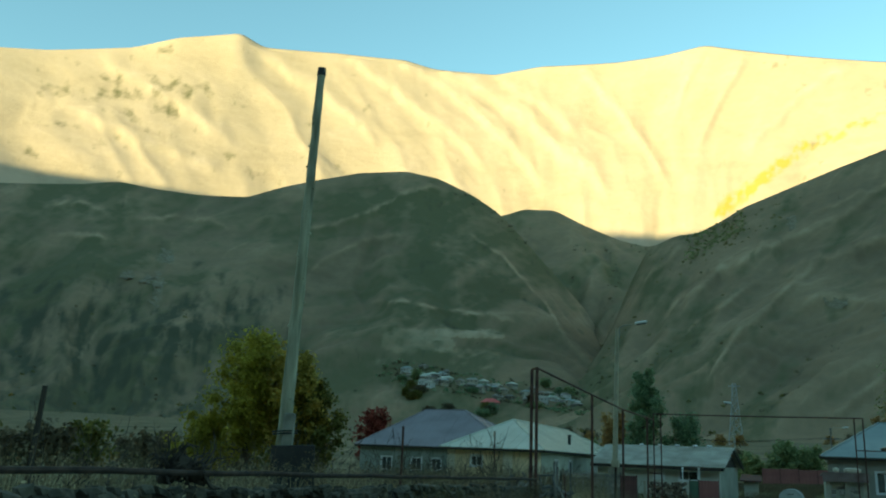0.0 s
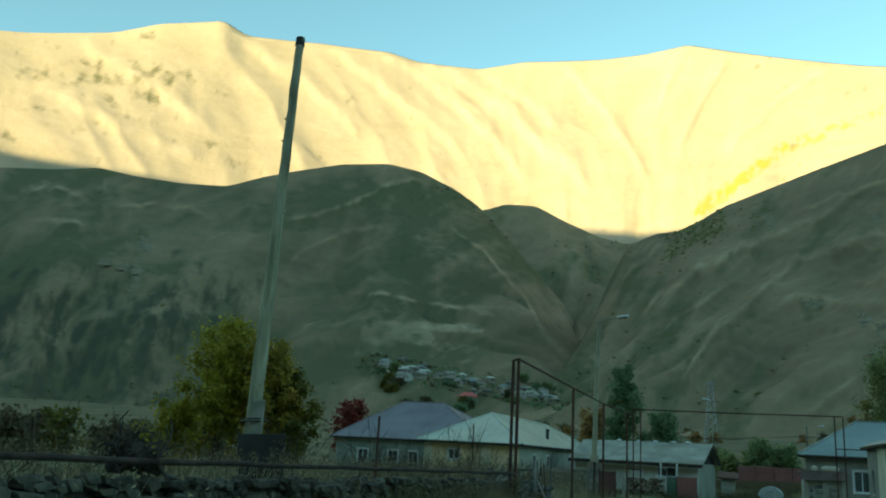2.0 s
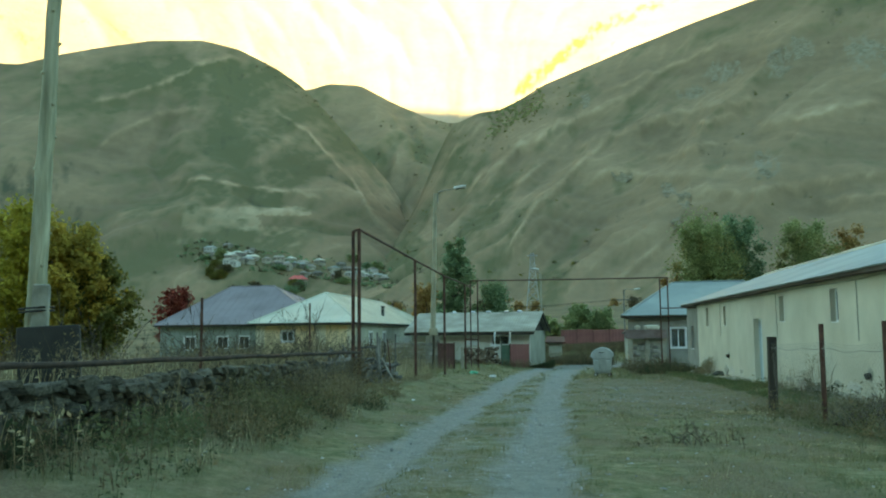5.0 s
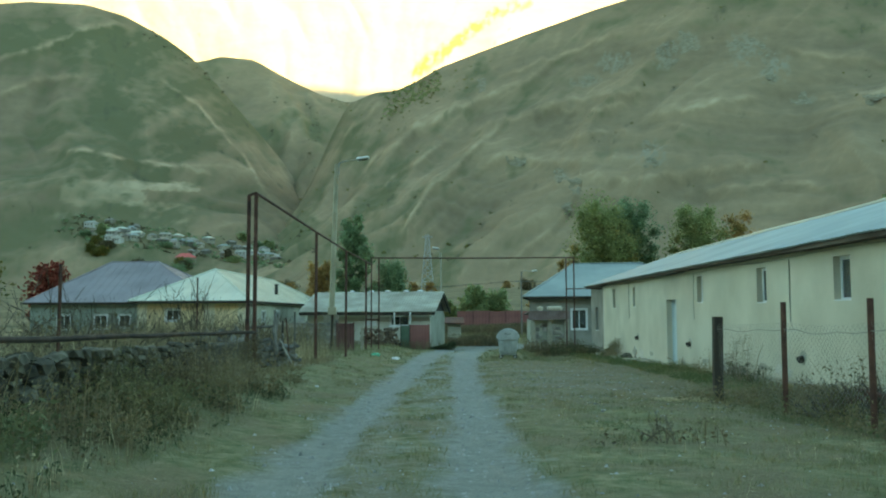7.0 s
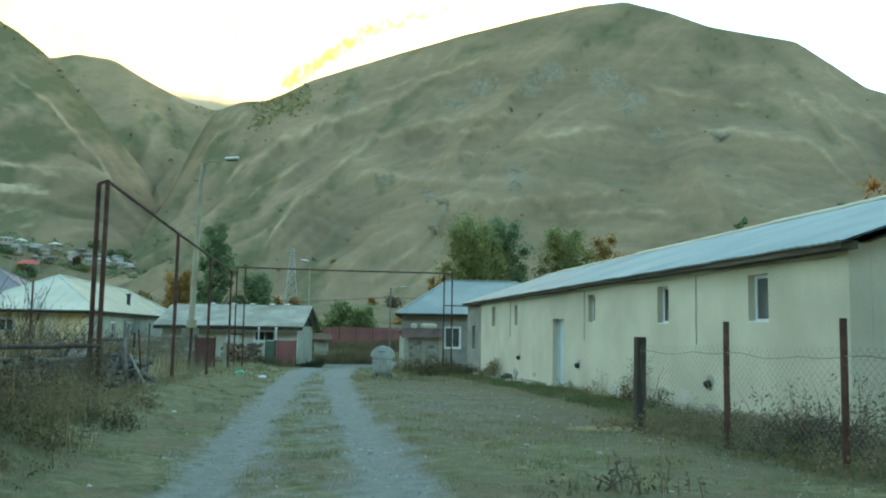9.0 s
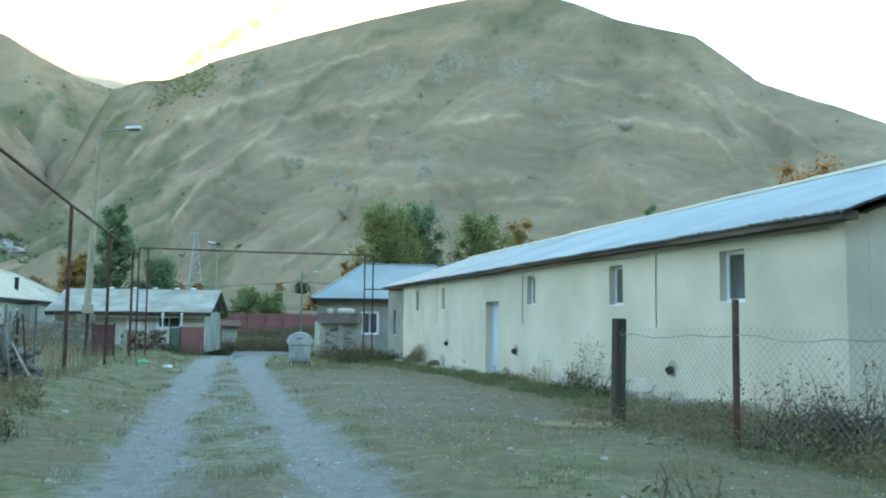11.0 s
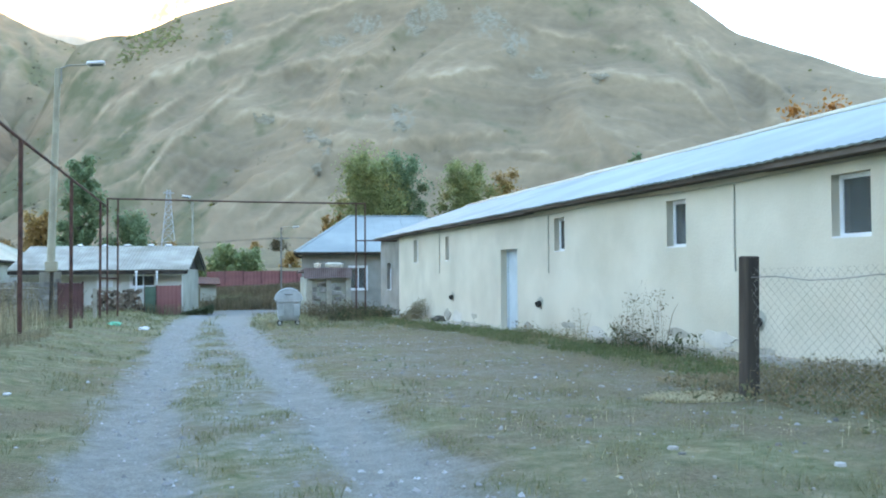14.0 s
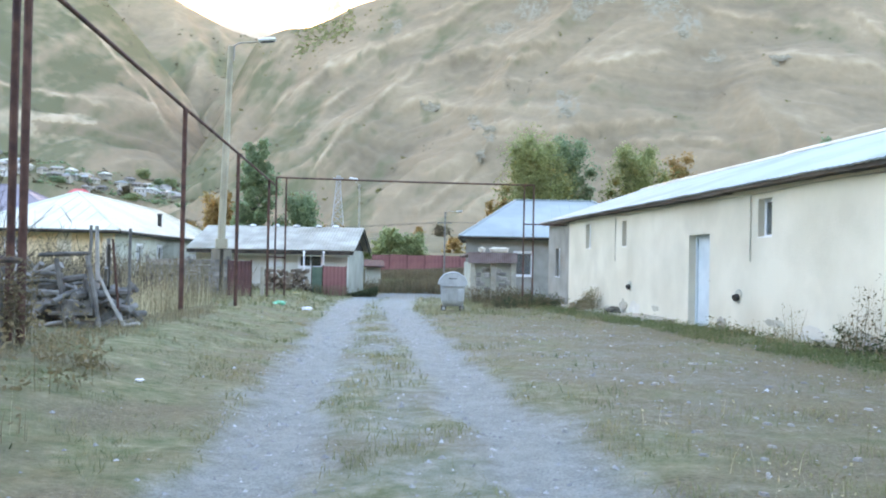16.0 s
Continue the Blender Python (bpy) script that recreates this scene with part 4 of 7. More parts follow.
        tube(bm, [(X0 + 0.2, y, z), (X0 - 0.05, y, z), (X0 - 0.10, y - 0.01, z - 0.02)], [0.07, 0.07, 0.075], 12)
        part("pipe", bm, BLACK, v, "black stub of pipe")
    for y in (16.48, 23.3, 32.0):
        part("cable", tube(bmesh.new(), [(X0 - 0.02, y, ZE - 0.2), (X0 - 0.022, y + 0.01, 1.6), (X0 - 0.02, y, 1.15)], 0.012, 5), GREYPLASTER, e, "thin cable down the wall")
    bm = bmesh.new()
    pts = [(X0 - 0.03, y, ZE - 0.17 + 0.02 * math.sin(y)) for y in np.linspace(12, 37, 26)]
    tube(bm, pts, 0.012, 5)
    part("cable", bm, GREYPLASTER, e)
    for k in range(9):
        y = 27.2 + k * 1.2
        part("apron_slab", box(bmesh.new(), 6.42 - 0.03 * (k % 3), X0 - 0.004, y, y + 1.17, -0.9, gzf(6.5, y) + 0.10 + 0.015 * (k % 2), 0.02), CONCRETE, e, "low concrete apron slab")
    for k in range(7):
        y = 12.0 + k * 1.25
        part("apron_slab", box(bmesh.new(), 6.80 - 0.02 * (k % 3), X0 - 0.004, y, y + 1.22, -0.9, gzf(6.7, y) + 0.15 + 0.012 * (k % 2), 0.015), CONCRETE, e, "low concrete apron slab")
    rn = random.Random(44)
    for k in range(16):
        y = 12.6 + k * 1.45 + rn.uniform(-0.4, 0.4)
        if 24.9 < y < 26.8:
            continue
        zc, wy, wz = gzf(6.8, y) + rn.uniform(0.12, 0.34), rn.uniform(0.25, 0.75), rn.uniform(0.06, 0.2)
        pts = [(X0 - 0.005, y + wy * math.cos(a) * rn.uniform(0.6, 1.1), zc + wz * math.sin(a) * rn.uniform(0.6, 1.2)) for a in (2 * math.pi * q / 13 for q in range(13))]
        bm = slab(bmesh.new(), pts[::-1], 0.02)
        bmesh.ops.recalc_face_normals(bm, faces=bm.faces[:])
        part("cement_patch", bm, (PATCHGREY, PATCHPALE)[k % 3 == 0], e, "rough cement patch at the foot of the wall")
    part("inside_floor", box(bmesh.new(), X0 + 0.36, X1 - 0.36, Y0 + 0.4, Y1 - 0.4, -0.6, -0.4), CONCRETE, e)


build_barn()


def hip_house(name, label, x0, x1, y0, y1, zg, ze, zr, rx0, rx1, ry0, ry1, roof_m, walls, wins=(), seam=0.55, over=0.35, chimney=None, turn=0.0):
    """A house under a hipped roof. walls: materials for the south, east, north and west faces. wins: (face, a0, a1, z0, z1)."""
    pivot, rot = Vector((x0, y0, 0)), Matrix.Rotation(radians(turn), 3, "Z")
    e = thing(name, pivot - rot @ pivot, label, "house", rz=turn)
    faces = {"s": ("y", x0, x1, y0, 0.3), "n": ("y", x0, x1, y1, -0.3), "e": ("x", y0 + 0.304, y1 - 0.304, x1, -0.3), "w": ("x", y0 + 0.304, y1 - 0.304, x0, 0.3)}
    for key, mtl in zip("senw", walls):
        pl, a0, a1, at, dp = faces[key]
        hs = [w[1:] for w in wins if w[0] == key]
        part("wall", wall_with_holes(bmesh.new(), pl, a0, a1, zg, ze, hs, dp, at), mtl, e)
        for h in hs:
            window(e, pl, *h, at, 1 if dp > 0 else -1, mull=2, inset=0.10, casing=0.07)
    X0, X1, Y0, Y1 = x0 - over, x1 + over, y0 - over, y1 + over
    A, B, C, D = (X0, Y0, ze), (X1, Y0, ze), (X1, Y1, ze), (X0, Y1, ze)
    P, Q = (rx0, ry0, zr), (rx1, ry1, zr)
    along_x = abs(rx1 - rx0) > abs(ry1 - ry0)
    sides = [(A, B, Q, P), (B, C, Q), (C, D, P, Q), (D, A, P)] if along_x else [(A, B, P), (B, C, Q, P), (C, D, Q), (D, A, P, Q)]
    for sd in sides:
        r = part("roof_slope", slab(bmesh.new(), sd, 0.05), roof_m, e)
        v = [Vector(p) for p in sd]
        nrm = (v[1] - v[0]).cross(v[2] - v[0]).normalized()
        du = (v[1] - v[0])
        L, du = du.length, du.normalized()
        up = nrm.cross(du)
        n = max(2, int(L / seam))
        for k in range(1, n):
            a = v[0] + du * (L * k / n)
            ts = []
            edges = [(v[i], v[(i + 1) % len(v)]) for i in range(1, len(v))]
            for p, q in edges:
                pu, qu = (p - v[0]).dot(du), (q - v[0]).dot(du)
                if (pu - L * k / n) * (qu - L * k / n) <= 0 and abs(pu - qu) > 1e-6:
                    f = (L * k / n - pu) / (qu - pu)
                    ts.append((p + (q - p) * f - a).dot(up))
            t = max(ts) if ts else 0
            if t > 0.2:
                b = a + up * (t - 0.03)
                w = du * 0.018
                lift = nrm * 0.018
                bm = bmesh.new()
                vs = [bm.verts.new(c) for c in (a - w, a + w, b + w, b - w, a - w + lift, a + w + lift, b + w + lift, b - w + lift)]
                for f in ((0, 1, 5, 4), (1, 2, 6, 5), (2, 3, 7, 6), (3, 0, 4, 7), (4, 5, 6, 7)):
                    bm.faces.new([vs[j] for j in f])
                part("seam", bm, roof_m, r)
    for p, q in ((A, P), (B, Q if along_x else P), (C, Q), (D, P if along_x else Q), (P, Q)):
        part("ridge_cap", rod(bmesh.new(), p, q, 0.07, n=6), roof_m, e)
    for p, q in ((A, B), (B, C), (C, D), (D, A)):
        part("eave_board", rod(bmesh.new(), Vector(p) - Vector((0, 0, 0.09)), Vector(q) - Vector((0, 0, 0.09)), 0.07, n=6), DARKWOOD, e)
    bm = bmesh.new()
    box(bm, x0 + 0.1, x1 - 0.1, y0 + 0.31, y1 - 0.31, ze - 0.12, ze - 0.06)
    part("ceiling_boards", bm, DARKWOOD, e)
    if chimney:
        x, y, z0, z1 = chimney
        bm = bmesh.new()
        rod(bm, (x, y, z0), (x, y, z1), 0.11, n=10)
        rod(bm, (x, y, z1), (x, y, z1 + 0.07), 0.16, 0.14, n=10)
        part("stove_pipe", bm, BLACK, e, "black stove pipe")
    return e


yellow_house = hip_house("village_house", "yellow-walled house with a pale tin hipped roof", -16.5, -10.8, 43.2, 70.0, -1.3, 2.06, 4.02, -14.15, -14.15, 49.3, 66.0, TINWHITE, (YELLOW, GREYPLASTER, YELLOW, YELLOW), wins=[("s", -15.0, -14.3, 1.0, 1.6), ("e", 47.0, 47.9, 0.4, 1.5), ("e", 51.0, 51.9, 0.4, 1.5)], chimney=(-11.5, 54.4, 2.5, 3.22))
CREAMPLASTER = mat("cream_pilaster_plaster", (0.66, 0.585, 0.44), (0.76, 0.68, 0.53), 0.8, 0.9, bump=0.2)
for a0, a1 in ((-16.5, -16.0), (-13.0, -12.43), (-11.2, -10.8)):
    part("pilaster", box(bmesh.new(), a0, a1, 43.155, 43.197, -1.3, 1.9, 0.008), CREAMPLASTER, yellow_house, "cream plaster pilaster")
hip_house("village_house", "grey-green house with a purple tin roof", -29.7, -17.0, 58.3, 70.0, -1.2, 2.2, 5.4, -26.3, -22.7, 64.1, 64.1, TINPURPLE, (GREENISH,) * 4, wins=[("s", -27.75, -26.85, 0.3, 1.3), ("s", -25.15, -24.25, 0.35, 1.3), ("s", -23.4, -22.6, 0.4, 1.3)])
hip_house("village_house", "grey block house with a blue-white tin roof", 4.85, 14.7, 50.8, 60.0, -1.4, 2.36, 4.6, 7.6, 12.0, 55.4, 55.4, TIN, (BLOCK,) * 4, wins=[("s", 7.4, 8.3, 0.35, 1.55)], turn=-8.0)


SHED_PIVOT, SHED_TURN = Vector((-1.25, 50.0, 0)), Matrix.Rotation(radians(-8.5), 3, "Z")


LIMEWALL = mat("old_limewash", (0.448, 0.437, 0.375), (0.582, 0.566, 0.493), 0.9, 0.9, bump=0.3, c3=(0.37, 0.353, 0.291))


def build_shed():
    x0, x1, y0, y1, zg, ze, zr = -9.0, -1.25, 50.0, 55.8, -1.3, 1.5, 2.72
    e = thing("shed", SHED_PIVOT - SHED_TURN @ SHED_PIVOT, "low grey shed with an old corrugated roof", "shed", rz=-8.5)
    wins = [(-3.70, -2.55, 0.60, 1.34), (-5.25, -4.65, 0.66, 1.2)]
    part("wall", wall_with_holes(bmesh.new(), "y", x0, x1, zg, ze, wins, 0.25, y0), LIMEWALL, e, "pale limewashed front wall")
    for w in wins:
        window(e, "y", *w, y0, 1, mull=2, inset=0.09, casing=0.08)
    a0, a1, z0, z1 = wins[1]
    part("shutter", box(bmesh.new(), a0 - 0.06, a1 + 0.04, y0 - 0.06, y0 - 0.028, z0 - 0.02, z1 + 0.05, 0.006), WHITEPVC, e, "white closed shutter")
    part("wall", box(bmesh.new(), x0, x1, y1 - 0.25, y1, zg, ze), GREYPLASTER, e)
    ym = (y0 + y1) / 2
    for x, d in ((x1, -0.25), (x0, 0.25)):
        bm = bmesh.new()
        prof = [(y0 + 0.253, zg), (y1 - 0.253, zg), (y1 - 0.253, ze), (ym, zr - 0.12), (y0 + 0.253, ze)]
        a, b = [bm.verts.new((x, y, z)) for y, z in prof], [bm.verts.new((x + d, y, z)) for y, z in prof]
        bm.faces.new(a)
        bm.faces.new(b[::-1])
        for k in range(5):
            bm.faces.new((a[k], b[k], b[(k + 1) % 5], a[(k + 1) % 5]))
        bmesh.ops.recalc_face_normals(bm, faces=bm.faces[:])
        part("wall", bm, GREYPLASTER, e)
    # sheets in four columns on each slope
    for s, ye in ((0, y0 - 0.5), (1, y1 + 0.4)):
        cols = 7
        for k in range(cols):
            xa, xb = x0 - 0.4 + k * (x1 - x0 + 0.75) / cols, x0 - 0.4 + (k + 1) * (x1 - x0 + 0.75) / cols + 0.06
            lift = 0.012 * (k % 2)
            zl = ze - 0.05
            n = 16
            xs_ = np.linspace(xa, xb, n + 1)
            wv = 0.025 * (np.arange(n + 1) % 2) + lift
            lo = np.stack([xs_, np.full(n + 1, ye), zl + wv], -1)
            hi = np.stack([xs_, np.full(n + 1, ym), zr + wv], -1)
            V = np.concatenate([lo, hi, lo - (0, 0, 0.03), hi - (0, 0, 0.03)])
            i, q = np.arange(n), n + 1
            F = np.concatenate([np.stack([i, i + 1, q + i + 1, q + i], -1), np.stack([2 * q + i, 3 * q + i, 3 * q + i + 1, 2 * q + i + 1], -1), np.stack([i, 2 * q + i, 2 * q + i + 1, i + 1], -1)])
            mesh_np("roof_sheet", V, F, SLATE, e)
    bm = bmesh.new()
    box(bm, x0 - 0.35, x1 + 0.34, y0 - 0.48, y0 - 0.42, ze - 0.26, ze - 0.08)
    part("eave_board", bm, DARKWOOD, e)
    part("gutter", box(bmesh.new(), x0 - 0.3, x1 + 0.2, y0 - 0.40, y0 - 0.30, ze - 0.36, ze - 0.29, 0.01), TINWHITE, e, "pale tin gutter")
    bm = bmesh.new()
    slab(bm, [(x1 + 0.29, y0 - 0.45, ze - 0.1), (x1 + 0.29, ym, zr - 0.04), (x1 + 0.29, ym, zr - 0.2), (x1 + 0.29, y0 - 0.45, ze - 0.26)], 0.04)
    part("verge_board", bm, DARKWOOD, e)
    bm = bmesh.new()
    slab(bm, [(x1 + 0.29, ym, zr - 0.04), (x1 + 0.29, y1 + 0.35, ze - 0.1), (x1 + 0.29, y1 + 0.35, ze - 0.26), (x1 + 0.29, ym, zr - 0.2)], 0.04)
    part("verge_board", bm, DARKWOOD, e)
    bm = bmesh.new()
    slab(bm, [(x1 + 0.012, y0 + 0.3, ze - 0.02), (x1 + 0.012, y1 - 0.3, ze - 0.02), (x1 + 0.012, ym, zr - 0.2)], 0.02)
    part("gable_boards", bm, DARKWOOD, e, "dark boarded gable")


build_shed()
rn = random.Random(8)
for x in (-6.9, -5.6, -4.5, -3.3, -2.4):
    bm = bmesh.new()
    bmesh.ops.create_icosphere(bm, subdivisions=2, radius=0.12)
    for v in bm.verts:
        v.co = Vector((v.co.x * 1.5, v.co.y, v.co.z * 0.6)) * (1 + 0.3 * noise.noise(v.co * 7 + Vector((x, 0, 0))))
    o = part("roof_stone", bm, WHITEPVC)
    o.location = SHED_PIVOT + SHED_TURN @ (Vector((x, 52.85, 2.77)) - SHED_PIVOT)
    tagged(o, "whitish stone weighing down the shed roof", "stone", group="stones on the shed roof")


def hut():
    e = thing("roadside_hut", (0, 0, 0), "small stone hut with a rusty sheet-metal fascia", "hut")
    part("wall", box(bmesh.new(), 4.42, 6.4, 45.3, 48.0, -1.3, 1.02, 0.02), GREYPLASTER, e)
    rn = random.Random(6)
    for k in range(3):
        x = 4.36 + k * 0.92
        part("pillar", box(bmesh.new(), x, x + 0.26, 45.16, 45.34, -1.3, 1.0, 0.02), CONCRETE, e, "rough pale pillar")
    for k in range(26):
        x, z = rn.uniform(4.5, 6.2), rn.uniform(-0.9, 0.8)
        w, h = rn.uniform(0.12, 0.22), rn.uniform(0.08, 0.13)
        part("stone", box(bmesh.new(), x - w, x + w, 45.24, 45.33, z - h, z + h, 0.03), HUTSTONE, e)
    n = 24
    for k in range(2):
        xs_ = np.linspace(4.22 + k * 1.12, 5.35 + k * 1.12, n + 1)
        y = 45.0 + 0.02 * (np.arange(n + 1) % 2) - 0.012 * k
        lo, hi = np.stack([xs_, y, xs_ * 0 + 0.96 + 0.03 * k], -1), np.stack([xs_, y + 0.05, xs_ * 0 + 1.46], -1)
        V = np.concatenate([lo, hi, lo + (0, 0.006, 0), hi + (0, 0.006, 0)])
        i, q = np.arange(n), n + 1
        F = np.concatenate([np.stack([i, i + 1, q + i + 1, q + i], -1), np.stack([2 * q + i + 1, 2 * q + i, 3 * q + i, 3 * q + i + 1], -1), np.stack([q + i, q + i + 1, 3 * q + i + 1, 3 * q + i], -1)])
        mesh_np("fascia_sheet", V, F, RUSTSHEET, e)
    part("roof", slab(bmesh.new(), [(4.25, 45.08, 1.44), (6.45, 45.08, 1.44), (6.45, 48.3, 1.30), (4.25, 48.3, 1.30)], 0.07), RUSTSHEET, e)
    for x, w, lab in ((4.95, 0.15, "small cream plastic tub on the hut roof"), (5.75, 0.42, "long cream plastic tub on the hut roof")):
        b = thing("plastic_tub", (x, 45.75, 1.42), lab, "tub", group="tubs on the hut")
        bm = bmesh.new()
        box(bm, -w, w, -0.2, 0.2, 0.0, 0.30, 0.11)
        part("body", bm, TUBCREAM, b)
        part("rim", box(bmesh.new(), -w - 0.02, w + 0.02, -0.22, 0.22, 0.20, 0.25, 0.02), TUBCREAM, b)


TUBCREAM = mat("cream_plastic", (0.52, 0.48, 0.38), (0.64, 0.60, 0.49), 4, 0.5, bump=0.05)
HUTSTONE = mat("hut_stone", (0.22, 0.21, 0.19), (0.36, 0.34, 0.30), 5, 0.95, bump=0.5, fine=20, vary=0.3)
RUSTSHEET = mat("rusty_sheet", (0.15, 0.10, 0.09), (0.22, 0.16, 0.15), 2.5, 0.8, 0.1, bump=0.2, c3=(0.26, 0.20, 0.19))
hut()

# ---- pipes, posts, lamps ----
def gas_line():
    e = thing("gas_pipe_line", (0, 0, 0), "rust-red overhead gas pipe on tall iron posts", "pipeline")
    posts = [(-4.05, 16.05, 3.80, 0.042), (-4.24, 16.25, 3.80, 0.042), (-3.83, 22.5, 3.62, 0.042), (-3.60, 27.5, 3.46, 0.042), (-3.72, 35.6, 3.60, 0.042), (-3.71, 38.0, 3.95, 0.032), (-3.36, 38.0, 3.95, 0.032), (5.33, 38.0, 3.88, 0.032), (5.69, 38.0, 3.93, 0.032)]
    for x, y, z, r in posts:
        part("post", rod(bmesh.new(), (x, y, gzf(x, y) - 0.1), (x, y, z), r, n=10), RUST, e)
    runs = [[(-4.24, 16.25, 3.80), (-4.05, 16.05, 3.82), (-3.83, 22.5, 3.64), (-3.60, 27.5, 3.48), (-3.72, 35.6, 3.62), (-3.71, 37.9, 3.62)], [(-3.71, 38.0, 3.93), (1.0, 38.0, 3.90), (5.69, 38.0, 3.91)]]
    for pts in runs:
        part("pipe", tube(bmesh.new(), pts, 0.03, 8), RUST, e)
    part("crossbar", tube(bmesh.new(), [(-3.95, 38.0, 1.08), (-3.36, 38.0, 1.05)], 0.03, 8), RUST, e)
    part("pipe", tube(bmesh.new(), [(5.33, 38.0, 2.46), (7.2, 38.0, 2.46)], 0.025, 8), RUST, e)


gas_line()


def street_lamp(x, y, zt, tip, r0, r1, label, lean=0.0, mtl=None, stake=0.0):
    zb = gzf(x, y)
    e = thing("street_lamp", (x, y, zb), label, "street lamp", group="street lamps")
    h = zt - zb
    if stake:
        part("stake", rod(bmesh.new(), (-0.02, 0.1, -0.2), (0.02, 0.1, stake - zb + 0.1), 0.055, n=8), DARKWOOD, e, "dark timber stake")
        part("foot_block", box(bmesh.new(), -0.16, 0.20, -0.12, 0.12, stake - zb, stake - zb + 0.32, 0.02), mtl or CONCRETE, e)
    part("pole", rod(bmesh.new(), (0, 0, stake - zb + 0.1 if stake else -0.2), (lean, 0, h), r0, r1, 10), mtl or CONCRETE, e)
    tx, ty, tz = tip[0] - x, tip[1] - y, tip[2] - zb
    L = math.hypot(tx - lean, ty)
    ux, uy = (tx - lean) / L, ty / L
    hl_ = 0.55
    part("arm", tube(bmesh.new(), [(lean + ux * 0.10, uy * 0.10, h - 0.45), (lean + ux * 0.10, uy * 0.10, h + 0.02), (lean + ux * 0.28, uy * 0.28, h + 0.12), (tx - ux * hl_, ty - uy * hl_, tz - 0.08)], 0.024, 8), CONCRETE, e)
    m = Matrix.Translation((tx - ux * hl_ / 2, ty - uy * hl_ / 2, tz - 0.02)) @ Euler((0, -0.12, math.atan2(uy, ux))).to_matrix().to_4x4()
    hd = part("lamp_head", box(bmesh.new(), -hl_ / 2, hl_ / 2, -0.11, 0.11, -0.04, 0.07, 0.035, m), LAMPWHITE, e)
    part("lens", box(bmesh.new(), -hl_ / 2 + 0.08, hl_ / 2 - 0.05, -0.08, 0.08, -0.075, -0.042, 0.01, m), DARKGLASS, hd)
    return e


street_lamp(-5.06, 34.5, 7.72, (-3.5, 34.5, 7.98), 0.125, 0.085, "concrete street lamp with a long bent arm", lean=0.17, mtl=LAMPPOLE, stake=1.3)
street_lamp(-0.7, 62.3, 5.9, (-1.35, 62.0, 6.25), 0.07, 0.05, "thin street lamp by the lane")
far_lamp = street_lamp(7.4, 85.9, 5.6, (9.0, 85.6, 5.7), 0.09, 0.07, "wooden street lamp pole with a crossbar beyond the houses", mtl=GREYWOOD)
part("crossbar", box(bmesh.new(), -0.7, 0.7, -0.04, 0.04, 5.55, 5.65), GREYWOOD, far_lamp)
for dx, ex in ((-0.6, 2.5), (0.6, 4.5)):
    part("wire", tube(bmesh.new(), [(dx, 0, 5.66), (dx + (ex - dx) * 0.5, -14, 5.0), (ex, -28, 5.3)], 0.012, 4), BLACK, far_lamp)
    part("wire", tube(bmesh.new(), [(dx, 0, 5.66), (dx - 9, 3, 5.1), (dx - 18, 6, 5.6)], 0.012, 4), BLACK, far_lamp)


def wall_top(y):
    """Height of the field wall's top."""
    return 1.09 - 0.0150 * (y - 0.9)


STUBGREY = mat("weathered_stub", (0.20, 0.195, 0.158), (0.31, 0.30, 0.25), 4, 0.95, bump=0.4, fine=30, c3=(0.16, 0.15, 0.12))


